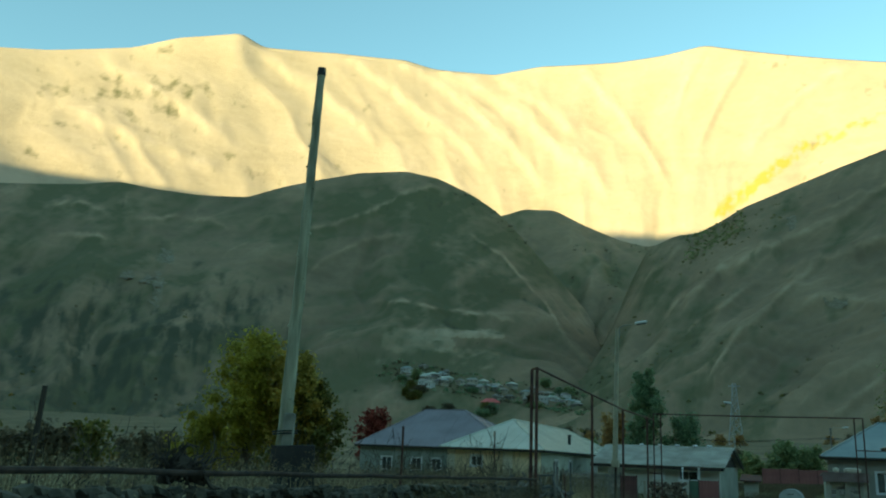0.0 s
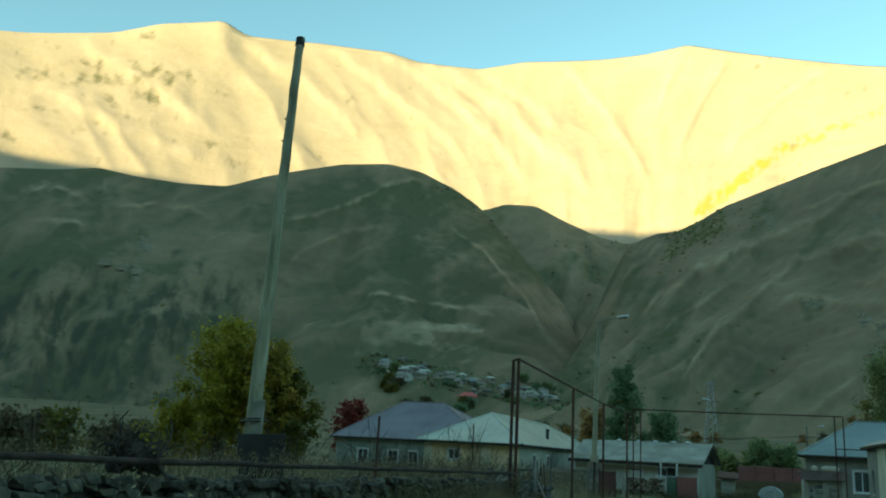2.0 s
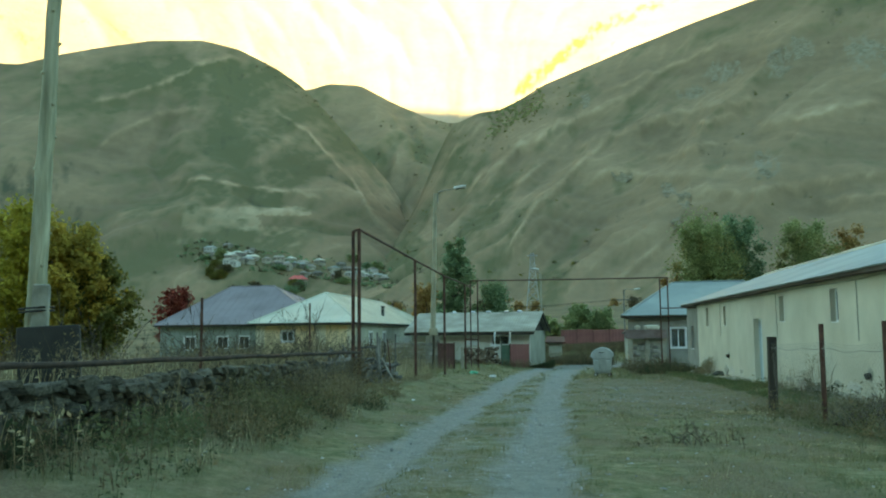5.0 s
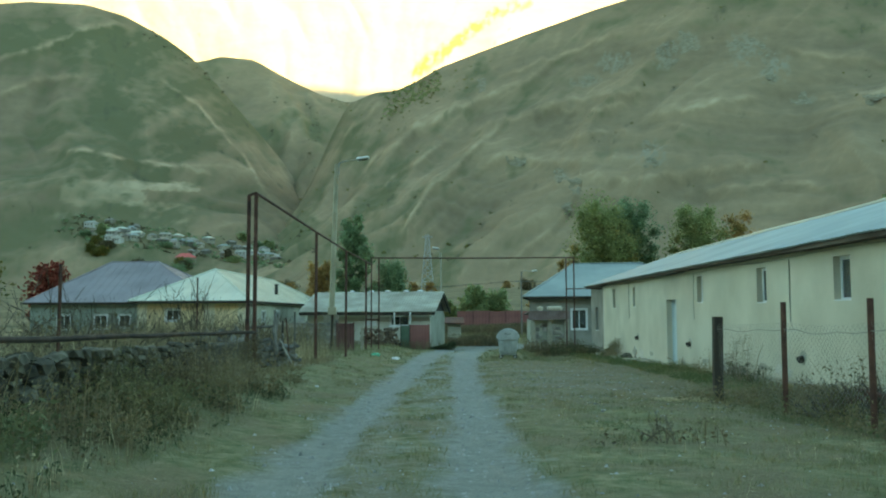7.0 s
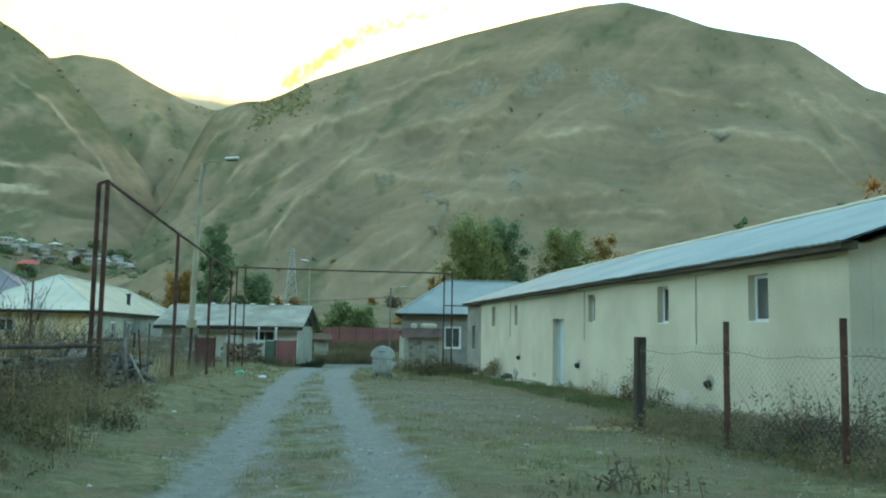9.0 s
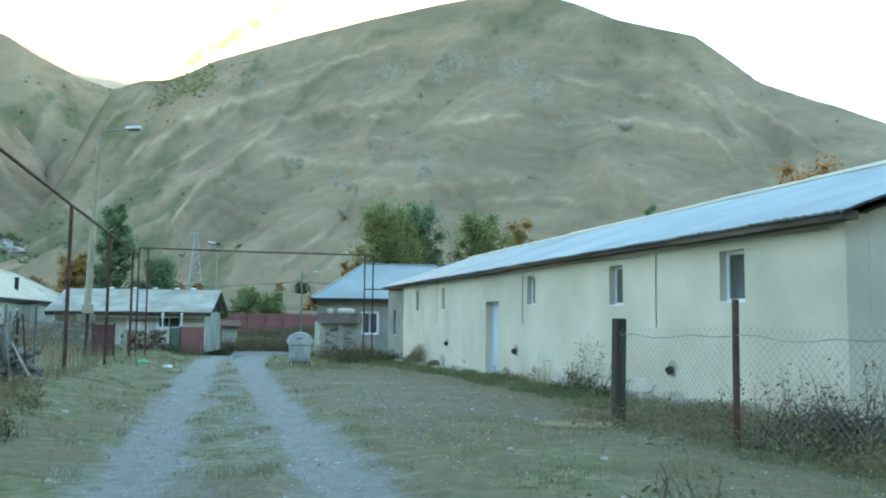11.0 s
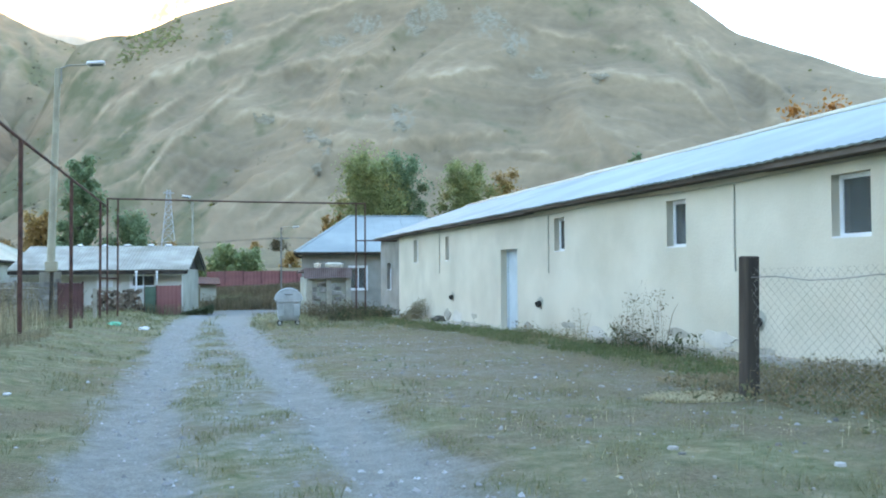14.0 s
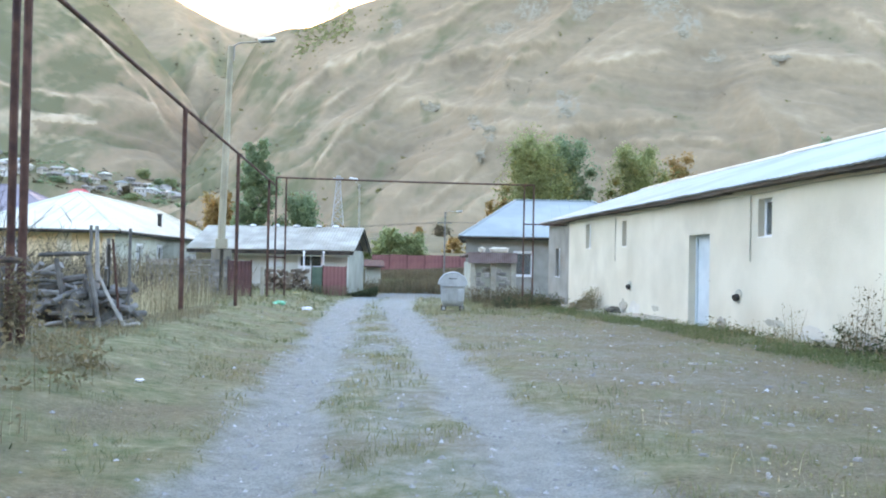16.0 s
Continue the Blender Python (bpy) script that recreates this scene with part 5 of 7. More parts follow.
def pole_old():
    """The leaning wooden pole with its concrete stub and iron casing, standing just behind the field wall."""
    bx, by = -5.975, 6.78
    zb = gzf(bx, by)
    e = thing("utility_pole", (bx, by, zb), "weathered wooden pole strapped to a concrete stub", "pole")
    H = 8.28 - zb
    lean = Vector((0.15, 0.09, 0))
    side = Vector((0.868, 0.497, 0))
    fore = Vector((0.497, -0.868, 0))
    rn = random.Random(4)
    pts, rad = [], []
    for k in range(26):
        f = k / 25
        pts.append(lean * f + Vector((0.009 * rn.uniform(-1, 1), 0.009 * rn.uniform(-1, 1), H * f)))
        rad.append(0.120 - 0.048 * f + 0.006 * rn.uniform(-1, 1))
    part("shaft", tube(bmesh.new(), pts, rad, 14), POLEWOOD, e)
    part("pole_cap", rod(bmesh.new(), lean * 0.985 + Vector((0, 0, H * 0.985)), lean + Vector((0, 0, H + 0.03)), 0.082, 0.076, 12), BLACK, e, "dark split pole top")
    for k in range(13):
        z = 1.9 + k * 0.41
        f = z / H
        a = rn.uniform(2.6, 6.8)
        c = lean * f + Vector((0, 0, z))
        dv = Vector((math.cos(a), math.sin(a), 0.25)) * (0.120 - 0.048 * f)
        part("knot", rod(bmesh.new(), c + dv * 0.7, c + dv * 1.25, 0.034, 0.016, 7), POLEWOOD, e)
    # the stub stands on the lane side of the shaft
    c = side * 0.075 + fore * 0.19
    m = Matrix.Translation(c) @ Matrix.Rotation(math.atan2(side.y, side.x), 4, "Z") @ Matrix.Rotation(radians(1.0), 4, "Y")
    part("stub", box(bmesh.new(), -0.10, 0.10, -0.09, 0.09, -0.2, 2.06 - zb, 0.02, m), STUBGREY, e, "concrete pole stub")
    for z in (1.73 - zb, 1.77 - zb):
        ring = [side * (0.05 + 0.20 * math.cos(a)) + fore * (0.08 + 0.23 * math.sin(a)) + Vector((0, 0, z + 0.015 * math.cos(a))) for a in (2 * math.pi * k / 20 for k in range(21))]
        part("strap", tube(bmesh.new(), ring, 0.011, 5), BLACK, e, "twisted wire strap")
    # a sheet-iron box round the foot, knocked slightly askew
    m = Matrix.Translation(side * 0.26 + fore * 0.02) @ Matrix.Rotation(math.atan2(side.y, side.x), 4, "Z") @ Matrix.Rotation(radians(-3), 4, "Y")
    part("casing", box(bmesh.new(), -0.35, 0.35, -0.34, 0.26, -0.1, 1.55 - zb, 0.012, m), BLACK, e, "black sheet iron casing")


pole_old()


def pylon():
    x, y = -7.0, 272.0
    zb, zt = 8.0, 26.9
    e = thing("lattice_pylon", (x, y, zb), "grey steel lattice pylon on the far slope", "pylon")
    H = zt - zb

    def w(z):
        return 1.7 * (1 - z / H) ** 1.2 + 0.5

    lv = [0, 3.5, 6.6, 9.3, 11.7, 13.8, 15.6, 17.2, H]
    for sx, sy in ((1, 1), (1, -1), (-1, 1), (-1, -1)):
        bm = bmesh.new()
        for a, b in zip(lv, lv[1:]):
            rod(bm, (sx * w(a), sy * w(a), a - (0.8 if a == 0 else 0)), (sx * w(b), sy * w(b), b), 0.11, n=5)
        part("leg", bm, STEEL, e)
    bm = bmesh.new()
    for a, b in zip(lv, lv[1:]):
        for s in (1, -1):
            rod(bm, (-w(a), s * w(a), a), (w(b), s * w(b), b), 0.06, n=4)
            rod(bm, (w(a), s * w(a), a), (-w(b), s * w(b), b), 0.06, n=4)
            rod(bm, (s * w(a), -w(a), a), (s * w(b), w(b), b), 0.06, n=4)
            rod(bm, (s * w(b), -w(b), b), (s * w(b), w(b), b), 0.04, n=4)
            rod(bm, (-w(b), s * w(b), b), (w(b), s * w(b), b), 0.04, n=4)
    part("bracing", bm, STEEL, e)
    part("crossarm", box(bmesh.new(), -1.6, 1.6, -0.2, 0.2, H - 0.9, H - 0.6), STEEL, e)


pylon()

CABLEGREY = mat("worn_sticker", (0.10, 0.11, 0.12), (0.22, 0.23, 0.24), 9, 0.7)


# ---- waste container ----
def waste_bin():
    x, y = 2.42, 35.3
    e = thing("waste_container", (x, y, gzf(x, y) + 0.0), "grey galvanised wheeled waste container with a domed lid", "waste container", rz=84)
    e.scale = (0.95, 1.0, 0.97)
    prof = [(0.165, 0.33), (0.19, 0.39), (0.25, 0.425), (0.5, 0.465), (0.84, 0.50), (0.87, 0.53), (0.90, 0.53)]
    bm = bmesh.new()
    rings = []
    for z, hw in prof:
        hd = hw * 0.82
        c = 0.06
        pts = [(-hw + c, -hd), (hw - c, -hd), (hw, -hd + c), (hw, hd - c), (hw - c, hd), (-hw + c, hd), (-hw, hd - c), (-hw, -hd + c)]
        rings.append([bm.verts.new((px * 0.86, py, z)) for px, py in pts])
    for a, b in zip(rings, rings[1:]):
        for k in range(8):
            bm.faces.new((a[k], a[(k + 1) % 8], b[(k + 1) % 8], b[k]))
    bm.faces.new(rings[0][::-1])
    body = part("body", bm, ZINC, e)
    for px in (-0.22, 0.22):
        bm = box(bmesh.new(), px - 0.02, px + 0.02, -0.42, -0.38, 0.36, 0.82, 0.006, Matrix.Rotation(radians(-4), 4, "X"))
        part("rib", bm, ZINC, body)
    bm = bmesh.new()
    n = 12
    arcs = []
    for hx in (-0.46, 0.46):
        arcs.append([bm.verts.new((hx, -0.455 * math.cos(math.pi * k / n), 0.905 + 0.40 * math.sin(math.pi * k / n))) for k in range(n + 1)])
    for k in range(n):
        bm.faces.new((arcs[0][k], arcs[1][k], arcs[1][k + 1], arcs[0][k + 1]))
    bm.faces.new(arcs[0])
    bm.faces.new(arcs[1][::-1])
    bmesh.ops.recalc_face_normals(bm, faces=bm.faces[:])
    lid = part("lid", bm, ZINC, e)
    for hx in (-0.455, 0.455):
        pts = [(hx, -0.465 * math.cos(math.pi * k / n), 0.905 + 0.40 * math.sin(math.pi * k / n)) for k in range(n + 1)]
        part("rim", tube(bmesh.new(), pts, 0.03, 6), ZINC, lid)
    for k, a in enumerate((0.30, 0.5, 0.70)):
        y_, z_ = -0.46 * math.cos(math.pi * a), 0.91 + 0.40 * math.sin(math.pi * a)
        part("lid_rib", tube(bmesh.new(), [(-0.44, y_, z_), (0.44, y_, z_)], 0.018, 6), ZINC, lid)
    part("handle", tube(bmesh.new(), [(-0.46, -0.12, 1.13), (-0.53, -0.12, 1.10), (-0.53, 0.12, 1.10), (-0.46, 0.12, 1.13)], 0.014, 6), BLACK, lid)
    for sy in (-0.27, 0.27):
        part("panel", box(bmesh.new(), -0.415, -0.375, sy - 0.11, sy + 0.11, 0.36, 0.78, 0.015, Matrix.Rotation(radians(-4), 4, "Y") @ Matrix.Translation((-0.03, 0, 0))), ZINC, body, "pressed steel panel")
    part("stiffener", box(bmesh.new(), -0.475, -0.40, -0.40, 0.40, 0.83, 0.88, 0.012), ZINC, body)
    for sx in (-1, 1):
        part("trunnion", rod(bmesh.new(), (sx * 0.58, 0, 0.92), (sx * 0.40, 0, 0.92), 0.03), STEEL, e)
    bm = bmesh.new()
    pts = [(-0.16, 0.66), (-0.05, 0.84), (0.14, 0.86), (0.2, 0.76), (0.06, 0.66), (0.1, 0.58), (-0.02, 0.56)]
    slab(bm, [(-0.402 - (z - 0.6) * 0.10, -px, z) for px, z in pts], 0.004)
    bmesh.ops.recalc_face_normals(bm, faces=bm.faces[:])
    part("badge", bm, CABLEGREY, body, "dark worn sticker")
    for wx in (-0.31, 0.31):
        for wy in (-0.30, 0.30):
            w = part("wheel", rod(bmesh.new(), (wx - 0.03, wy, 0.09), (wx + 0.03, wy, 0.09), 0.09, n=14), RUBBER, e)
            part("hub", rod(bmesh.new(), (wx - 0.034, wy, 0.09), (wx + 0.034, wy, 0.09), 0.055, n=12), STEEL, w)
            part("fork", box(bmesh.new(), wx - 0.045, wx + 0.045, wy - 0.02, wy + 0.02, 0.13, 0.2, 0.008), STEEL, w)


waste_bin()

# ---- the field wall on the west side ----
STONES = mat("field_stones", (0.045, 0.043, 0.033), (0.125, 0.115, 0.09), 6, 0.95, bump=0.6, fine=25, vary=0.45, island=True)

def field_wall():
    e = thing("wall_west", (0, 0, 0), "dark dry-stone field wall, partly overgrown", "wall", kind="structure")
    bm = bmesh.new()
    ys = np.linspace(-12, 15.8, 40)
    rn = random.Random(5)
    ring = []
    for y in ys:
        zt = wall_top(y) - 0.07 + rn.uniform(-0.02, 0.02)
        ring.append([bm.verts.new((-4.08 + rn.uniform(-0.03, 0.03), y, gzf(-4.1, y) - 0.3)), bm.verts.new((-4.12 + rn.uniform(-0.03, 0.03), y, zt)), bm.verts.new((-4.5, y, zt)), bm.verts.new((-4.5, y, gzf(-4.5, y) - 0.3))])
    for a, b in zip(ring, ring[1:]):
        for k in range(3):
            bm.faces.new((a[k], b[k], b[k + 1], a[k + 1]))
    bm.faces.new(ring[0])
    bm.faces.new(ring[-1][::-1])
    bmesh.ops.recalc_face_normals(bm, faces=bm.faces[:])
    part("core", bm, MORTAR, e)
    part("rail", tube(bmesh.new(), [(-4.02 + 0.01 * math.sin(y * 1.7), y, wall_top(y) + 0.13 + 0.008 * math.sin(y * 2.3)) for y in np.linspace(-12, 15.9, 30)], 0.03, 8), RAILIRON, e, "rusty iron pipe along the wall top")
    shapes = []
    for k in range(14):
        bm = bmesh.new()
        bmesh.ops.create_icosphere(bm, subdivisions=1, radius=1)
        for v in bm.verts:
            c = v.co
            v.co = Vector([math.copysign(abs(q) ** 0.55, q) for q in c]) * rn.uniform(0.42, 0.56)
        me = bpy.data.meshes.new("stone")
        bm.to_mesh(me)
        bm.free()
        me.materials.append(STONE)
        shapes.append(me)
    base = np.array([tuple(v.co) for v in shapes[0].vertices])
    tris = np.array([tuple(p.vertices) for p in shapes[0].polygons])
    n, V = 0, []
    for row in range(11):
        y = -2.5 + rn.uniform(0, 0.2)
        while y < 13.0:
            w, h = rn.uniform(0.09, 0.26), rn.uniform(0.06, 0.125)
            z = gzf(-4, y) + 0.02 + row * 0.088 + rn.uniform(-0.03, 0.03)
            if z + h < wall_top(y) + 0.02 and rn.random() > 0.06:
                at = (-4.06 + rn.uniform(-0.06, 0.06), y + w / 2, z + h / 2)
                sc, ro = (rn.uniform(0.16, 0.28), w * 1.08, h * 1.15), (rn.uniform(-0.3, 0.3), rn.uniform(-0.25, 0.25), rn.uniform(-0.25, 0.25))
                if 2.2 < y < 6.4 and n < 298:
                    o = new("stone", shapes[rn.randrange(14)])
                    o.parent = e
                    o.location, o.scale, o.rotation_euler = at, sc, ro
                    n += 1
                else:
                    m = np.array(Euler(ro).to_matrix())
                    V.append((base * sc * rn.uniform(0.9, 1.1)) @ m.T + at)
            y += w + rn.uniform(0.0, 0.03)
    F = (np.arange(len(V))[:, None, None] * len(base) + tris).reshape(-1, 3)
    tagged(mesh_np("stones", np.concatenate(V), F, STONES, e), kind="stuff")
    return e


def stump():
    e = thing("tree_stump", (-4.22, 1.95, wall_top(1.9) - 0.06), "dark gnarled uprooted stump on the wall", "stump", rz=52)
    e.scale = (0.95, 1.0, 1.5)
    rn = random.Random(12)
    bm = bmesh.new()
    tube(bm, [(-0.24, 0, 0.05), (-0.14, 0.02, 0.10), (-0.03, 0, 0.17), (0.08, 0.03, 0.15), (0.2, 0, 0.10), (0.3, 0, 0.06)], [0.03, 0.055, 0.075, 0.07, 0.05, 0.03], 14)
    for v in bm.verts:
        v.co += Vector((noise.noise(v.co * 14), noise.noise(v.co * 14 + Vector((5, 0, 0))), noise.noise(v.co * 14 + Vector((0, 9, 0))))) * 0.05
    part("root_ball", bm, DARKWOOD, e)
    for k in range(60):
        a = rn.uniform(0, 6.28)
        p = Vector((rn.uniform(-0.25, 0.28), rn.uniform(-0.1, 0.1), rn.uniform(0.05, 0.2)))
        pts, r = [p.copy()], rn.uniform(0.008, 0.02)
        d = Vector((math.cos(a) * 0.8, 0.5 * math.sin(a), rn.uniform(-0.1, 1.0))).normalized()
        for _ in range(6):
            p = p + d * rn.uniform(0.025, 0.065)
            d = (d + Vector((rn.uniform(-1, 1), rn.uniform(-1, 1), rn.uniform(-0.9, 1))) * 0.8).normalized()
            p.z = max(p.z, 0.02)
            pts.append(p.copy())
        part("root", tube(bmesh.new(), pts, [r * (1 - 0.13 * i) for i in range(7)], 5), DARKWOOD, e)


def iron_rod(x, y, zt, r=0.025, lean=(0, 0), label="thin rusty iron stake in the field", mtl=None):
    zb = gzf(x, y)
    o = part("field_stake", rod(bmesh.new(), (0, 0, -0.1), (lean[0], lean[1], zt - zb), r, r * 0.9, 7), mtl or RUST)
    o.location = (x, y, zb)
    tagged(o, label, "stake", group="stakes in the field")


field_wall()
stump()
iron_rod(-5.04, 9.65, 2.0)
iron_rod(-7.0, 22.0, 2.35)
iron_rod(-5.33, 1.0, 2.0, 0.03, (0.08, 0), "leaning old wooden stake behind the wall", DARKWOOD)
iron_rod(-4.55, 20.6, 1.3, 0.03, (0.02, 0), "grey wooden stake in the weeds", GREYWOOD)
iron_rod(-4.3, 19.4, 1.45, 0.03, (-0.05, 0), "grey wooden stake in the weeds", GREYWOOD)


def bare_shrub(x, y, h, seed, n=22, mtl=None, label="bare dark thorn shrub in the field", spread=0.5, base=0.15):
    zb = gzf(x, y)
    e = thing("shrub", (x, y, zb), label, "shrub", group="bare shrubs")
    rn = random.Random(seed)
    for k in range(n):
        bm = bmesh.new()
        p = Vector((rn.uniform(-base, base), rn.uniform(-base, base), -0.05))
        d = Vector((rn.uniform(-1, 1) * spread, rn.uniform(-1, 1) * spread, 1)).normalized()
        pts, r = [p.copy()], rn.uniform(0.007, 0.016)
        L = h * rn.uniform(0.55, 1.0) / 6
        for i in range(6):
            p = p + d * L
            d = (d + Vector((rn.uniform(-1, 1), rn.uniform(-1, 1), rn.uniform(-0.6, 0.4))) * 0.33).normalized()
            pts.append(p.copy())
            for _ in range(2 if i > 0 else 0):
                q = p + (d + Vector((rn.uniform(-1, 1), rn.uniform(-1, 1), rn.uniform(-0.3, 0.8))) * 0.9).normalized() * L * rn.uniform(0.6, 1.5)
                rod(bm, p, q, r * 0.5, 0.0025, 3)
        tube(bm, pts, [r * (1 - 0.13 * i) for i in range(7)], 5)
        part("stem", bm, mtl or BARK, e)
    return e


PALETWIG = mat("dry_twig", (0.12, 0.10, 0.07), (0.2, 0.17, 0.12), 8, 0.95, bump=0.2)
thorn = [bare_shrub(-6.6, 8.6, 1.7, 3, 20, spread=0.9, base=0.5), bare_shrub(-8.4, 12.2, 2.0, 4, 20, spread=1.0, base=0.6), bare_shrub(-5.9, 2.2, 1.5, 6, 30, spread=1.3, base=0.7)]
bare_shrub(-7.1, 22.3, 2.4, 7, 26, spread=0.3, label="slender bare shrub round a stake")
bare_shrub(1.95, 7.5, 0.40, 9, 12, mtl=PALETWIG, spread=0.9, label="low leafless twiggy bush on the verge")
rn = random.Random(15)
for k, (x, y) in enumerate(((-5.6, 10.8), (-6.4, 13.4), (-5.5, 15.6), (-7.6, 16.4), (-6.3, 19.6), (-9.5, 18.5), (-8.2, 24.5), (-10.8, 25), (-6.6, 27), (-9.4, 30), (-12.6, 30.5), (-7.4, 33.5), (-10.6, 35.5), (-13.5, 36), (-7.0, 39), (-11.5, 40.5), (-15.5, 40), (-7.2, 5.6), (-9.0, 3.0), (-18, 38), (-21, 44), (-24, 48), (-7.5, 26), (-6.0, 24), (-8.8, 28.5), (-6.9, 30.5), (-9.9, 33), (-8.0, 36.5), (-10.5, 38.5), (-12.5, 34), (-5.6, 21.5), (-7.0, 18), (-9.2, 21), (-12.0, 27), (-14.5, 33))):
    copy_thing(thorn[k % 3], pose(x, y, gzf(x, y), 0, 0, rn.uniform(0, 360)))


PALEBRANCH = mat("barkless_branch", (0.26, 0.25, 0.22), (0.38, 0.365, 0.33), 6, 0.9, bump=0.3)
OLDWOOD = mat("old_grey_timber", (0.10, 0.098, 0.09), (0.22, 0.21, 0.19), 6, 0.95, bump=0.4, fine=30, vary=0.35)


WEATHERBOARD = mat("weathered_board", (0.17, 0.155, 0.12), (0.27, 0.245, 0.19), 4, 0.95, bump=0.4, fine=30, stretch=(1, 1, 0.2))
BROWNLOG = mat("brown_firewood", (0.10, 0.075, 0.055), (0.24, 0.19, 0.145), 5, 0.95, bump=0.4, fine=30, vary=0.5)


# ---- firewood, trestle and fences by the lane ----
def trestle():
    e = thing("sawing_trestle", (-4.3, 18.5, gzf(-4.3, 18.5)), "old grey wooden trestle leaning on the firewood", "trestle")
    zb = gzf(-4.3, 18.5)
    for k, (x0, z0, x1, z1, r, dy) in enumerate(((-4.57, 1.0, -4.43, 0.08, 0.03, 0), (-4.19, 1.04, -4.02, 0.06, 0.032, 0), (-4.79, 1.04, -4.15, 1.07, 0.026, 0.03), (-4.86, 0.81, -4.5, 0.79, 0.03, 0.05), (-4.2, 0.74, -4.27, 0.38, 0.02, -0.03), (-4.2, 0.74, -4.11, 0.38, 0.02, -0.03), (-4.17, 0.98, -4.16, 1.43, 0.02, 0.02))):
        part("pole", tube(bmesh.new(), [(x0 + 4.3, dy, z0 - zb), ((x0 + x1) / 2 + 4.3 + 0.012, dy + 0.01, (z0 + z1) / 2 - zb), (x1 + 4.3, dy, z1 - zb)], [r, r * 1.1, r], 7), OLDWOOD, e)
    part("board", box(bmesh.new(), -0.18, 0.2, -0.02, 0.012, 0.28 - zb, 0.47 - zb, 0.006), OLDWOOD, e)
    b = part("branch", tube(bmesh.new(), [(0, 0, 0.68), (0.13, -0.02, 0.42), (0.24, -0.03, 0.22), (0.33, -0.03, 0.06), (0.52, -0.06, 0.09)], [0.018, 0.022, 0.025, 0.032, 0.022], 8), PALEBRANCH)
    b.location = (-4.0, 18.35, gzf(-4.0, 18.35))
    tagged(b, "pale crooked branch leaning on the woodpile", "branch")
    iron_rod(-3.79, 18.6, 1.26, 0.018, (-0.12, 0), "thin rusty stake leaning by the woodpile")
    iron_rod(-3.72, 18.7, 1.4, 0.022, (0, 0), "grey wooden stake by the woodpile", OLDWOOD)
    iron_rod(-4.04, 18.9, 1.19, 0.024, (0, 0), "dark wooden stake by the woodpile", DARKWOOD)


def logs(name, label, x0, x1, y0, rows, r, seed, mtl, length=0.9, group=""):
    rn = random.Random(seed)
    e = thing(name, ((x0 + x1) / 2, y0, gzf((x0 + x1) / 2, y0)), label, "firewood", group)
    for row in range(rows):
        x = -(x1 - x0) / 2 + (row % 2) * r
        while x < (x1 - x0) / 2 - row * r * 0.5:
            rr = r * rn.uniform(0.6, 1.2)
            zz = r * 0.9 + row * r * 1.62 + rn.uniform(-0.03, 0.03)
            yy = rn.uniform(-0.16, 0.12)
            part("log", rod(bmesh.new(), (x, yy, zz), (x + rn.uniform(-0.16, 0.16), yy + length, zz + rn.uniform(-0.06, 0.06)), rr, rr * 0.92, 7), mtl, e)
            x += 2 * r * rn.uniform(0.9, 1.1)


def branch_heap():
    """Old grey boughs and split logs thrown crosswise on a heap by the end of the wall."""
    x0, x1, y0 = -6.1, -3.7, 18.75
    e = thing("woodpile", ((x0 + x1) / 2, y0, gzf((x0 + x1) / 2, y0)), "tangled heap of grey boughs and firewood by the wall end", "firewood")
    rn = random.Random(3)
    for k in range(85):
        u = rn.uniform(-1, 1)
        top = 0.70 * (1 - 0.45 * max(u, 0) ** 2)
        z = top * rn.random() ** 0.8
        a, tilt, L, r = rn.gauss(0.0, 0.8), rn.gauss(0, 0.42), rn.uniform(0.35, 1.25), rn.uniform(0.02, 0.065)
        d = Vector((math.cos(a) * math.cos(tilt), math.sin(a) * math.cos(tilt), math.sin(tilt)))
        c = Vector((u * (x1 - x0) / 2 * 0.85, rn.uniform(-0.1, 0.6), max(z, 0.06)))
        pts = []
        for j in range(4):
            p = c + d * L * (j / 3 - 0.5) + Vector((rn.uniform(-1, 1), rn.uniform(-1, 1), rn.uniform(-1, 1))) * 0.035
            p.x, p.z = min(p.x, (x1 - x0) / 2 + 0.05), max(p.z, 0.03)
            pts.append(p)
        part("bough", tube(bmesh.new(), pts, [r, r * 1.05, r * 0.95, r * 0.75], 7), OLDWOOD if k % 4 else GREYWOOD, e)


def plank_fence():
    e = thing("board_fence", (0, 0, 0), "grey fence of wide horizontal boards", "fence")
    rn = random.Random(21)
    for bay in range(2):
        xa, xb = -7.7 + bay * 1.33, -7.7 + (bay + 1) * 1.33
        for k in range(6):
            z = gzf(-6.4, 36.1) + 0.06 + k * 0.195
            tilt = rn.uniform(-0.02, 0.02)
            m = Matrix.Translation(((xa + xb) / 2, 36.06 + 0.012 * (k % 2), z + 0.085)) @ Matrix.Rotation(tilt, 4, "Y")
            part("board", box(bmesh.new(), -0.66, 0.66, -0.012, 0.012, -0.088, 0.085 - 0.012 * rn.random(), 0.004, m), GREYWOOD, e)
    for x in (-7.7, -6.37, -5.08):
        zb = gzf(x, 36.1)
        part("post", box(bmesh.new(), x - 0.05, x + 0.05, 36.09, 36.19, zb - 0.2, zb + 1.3, 0.01), OLDWOOD, e)


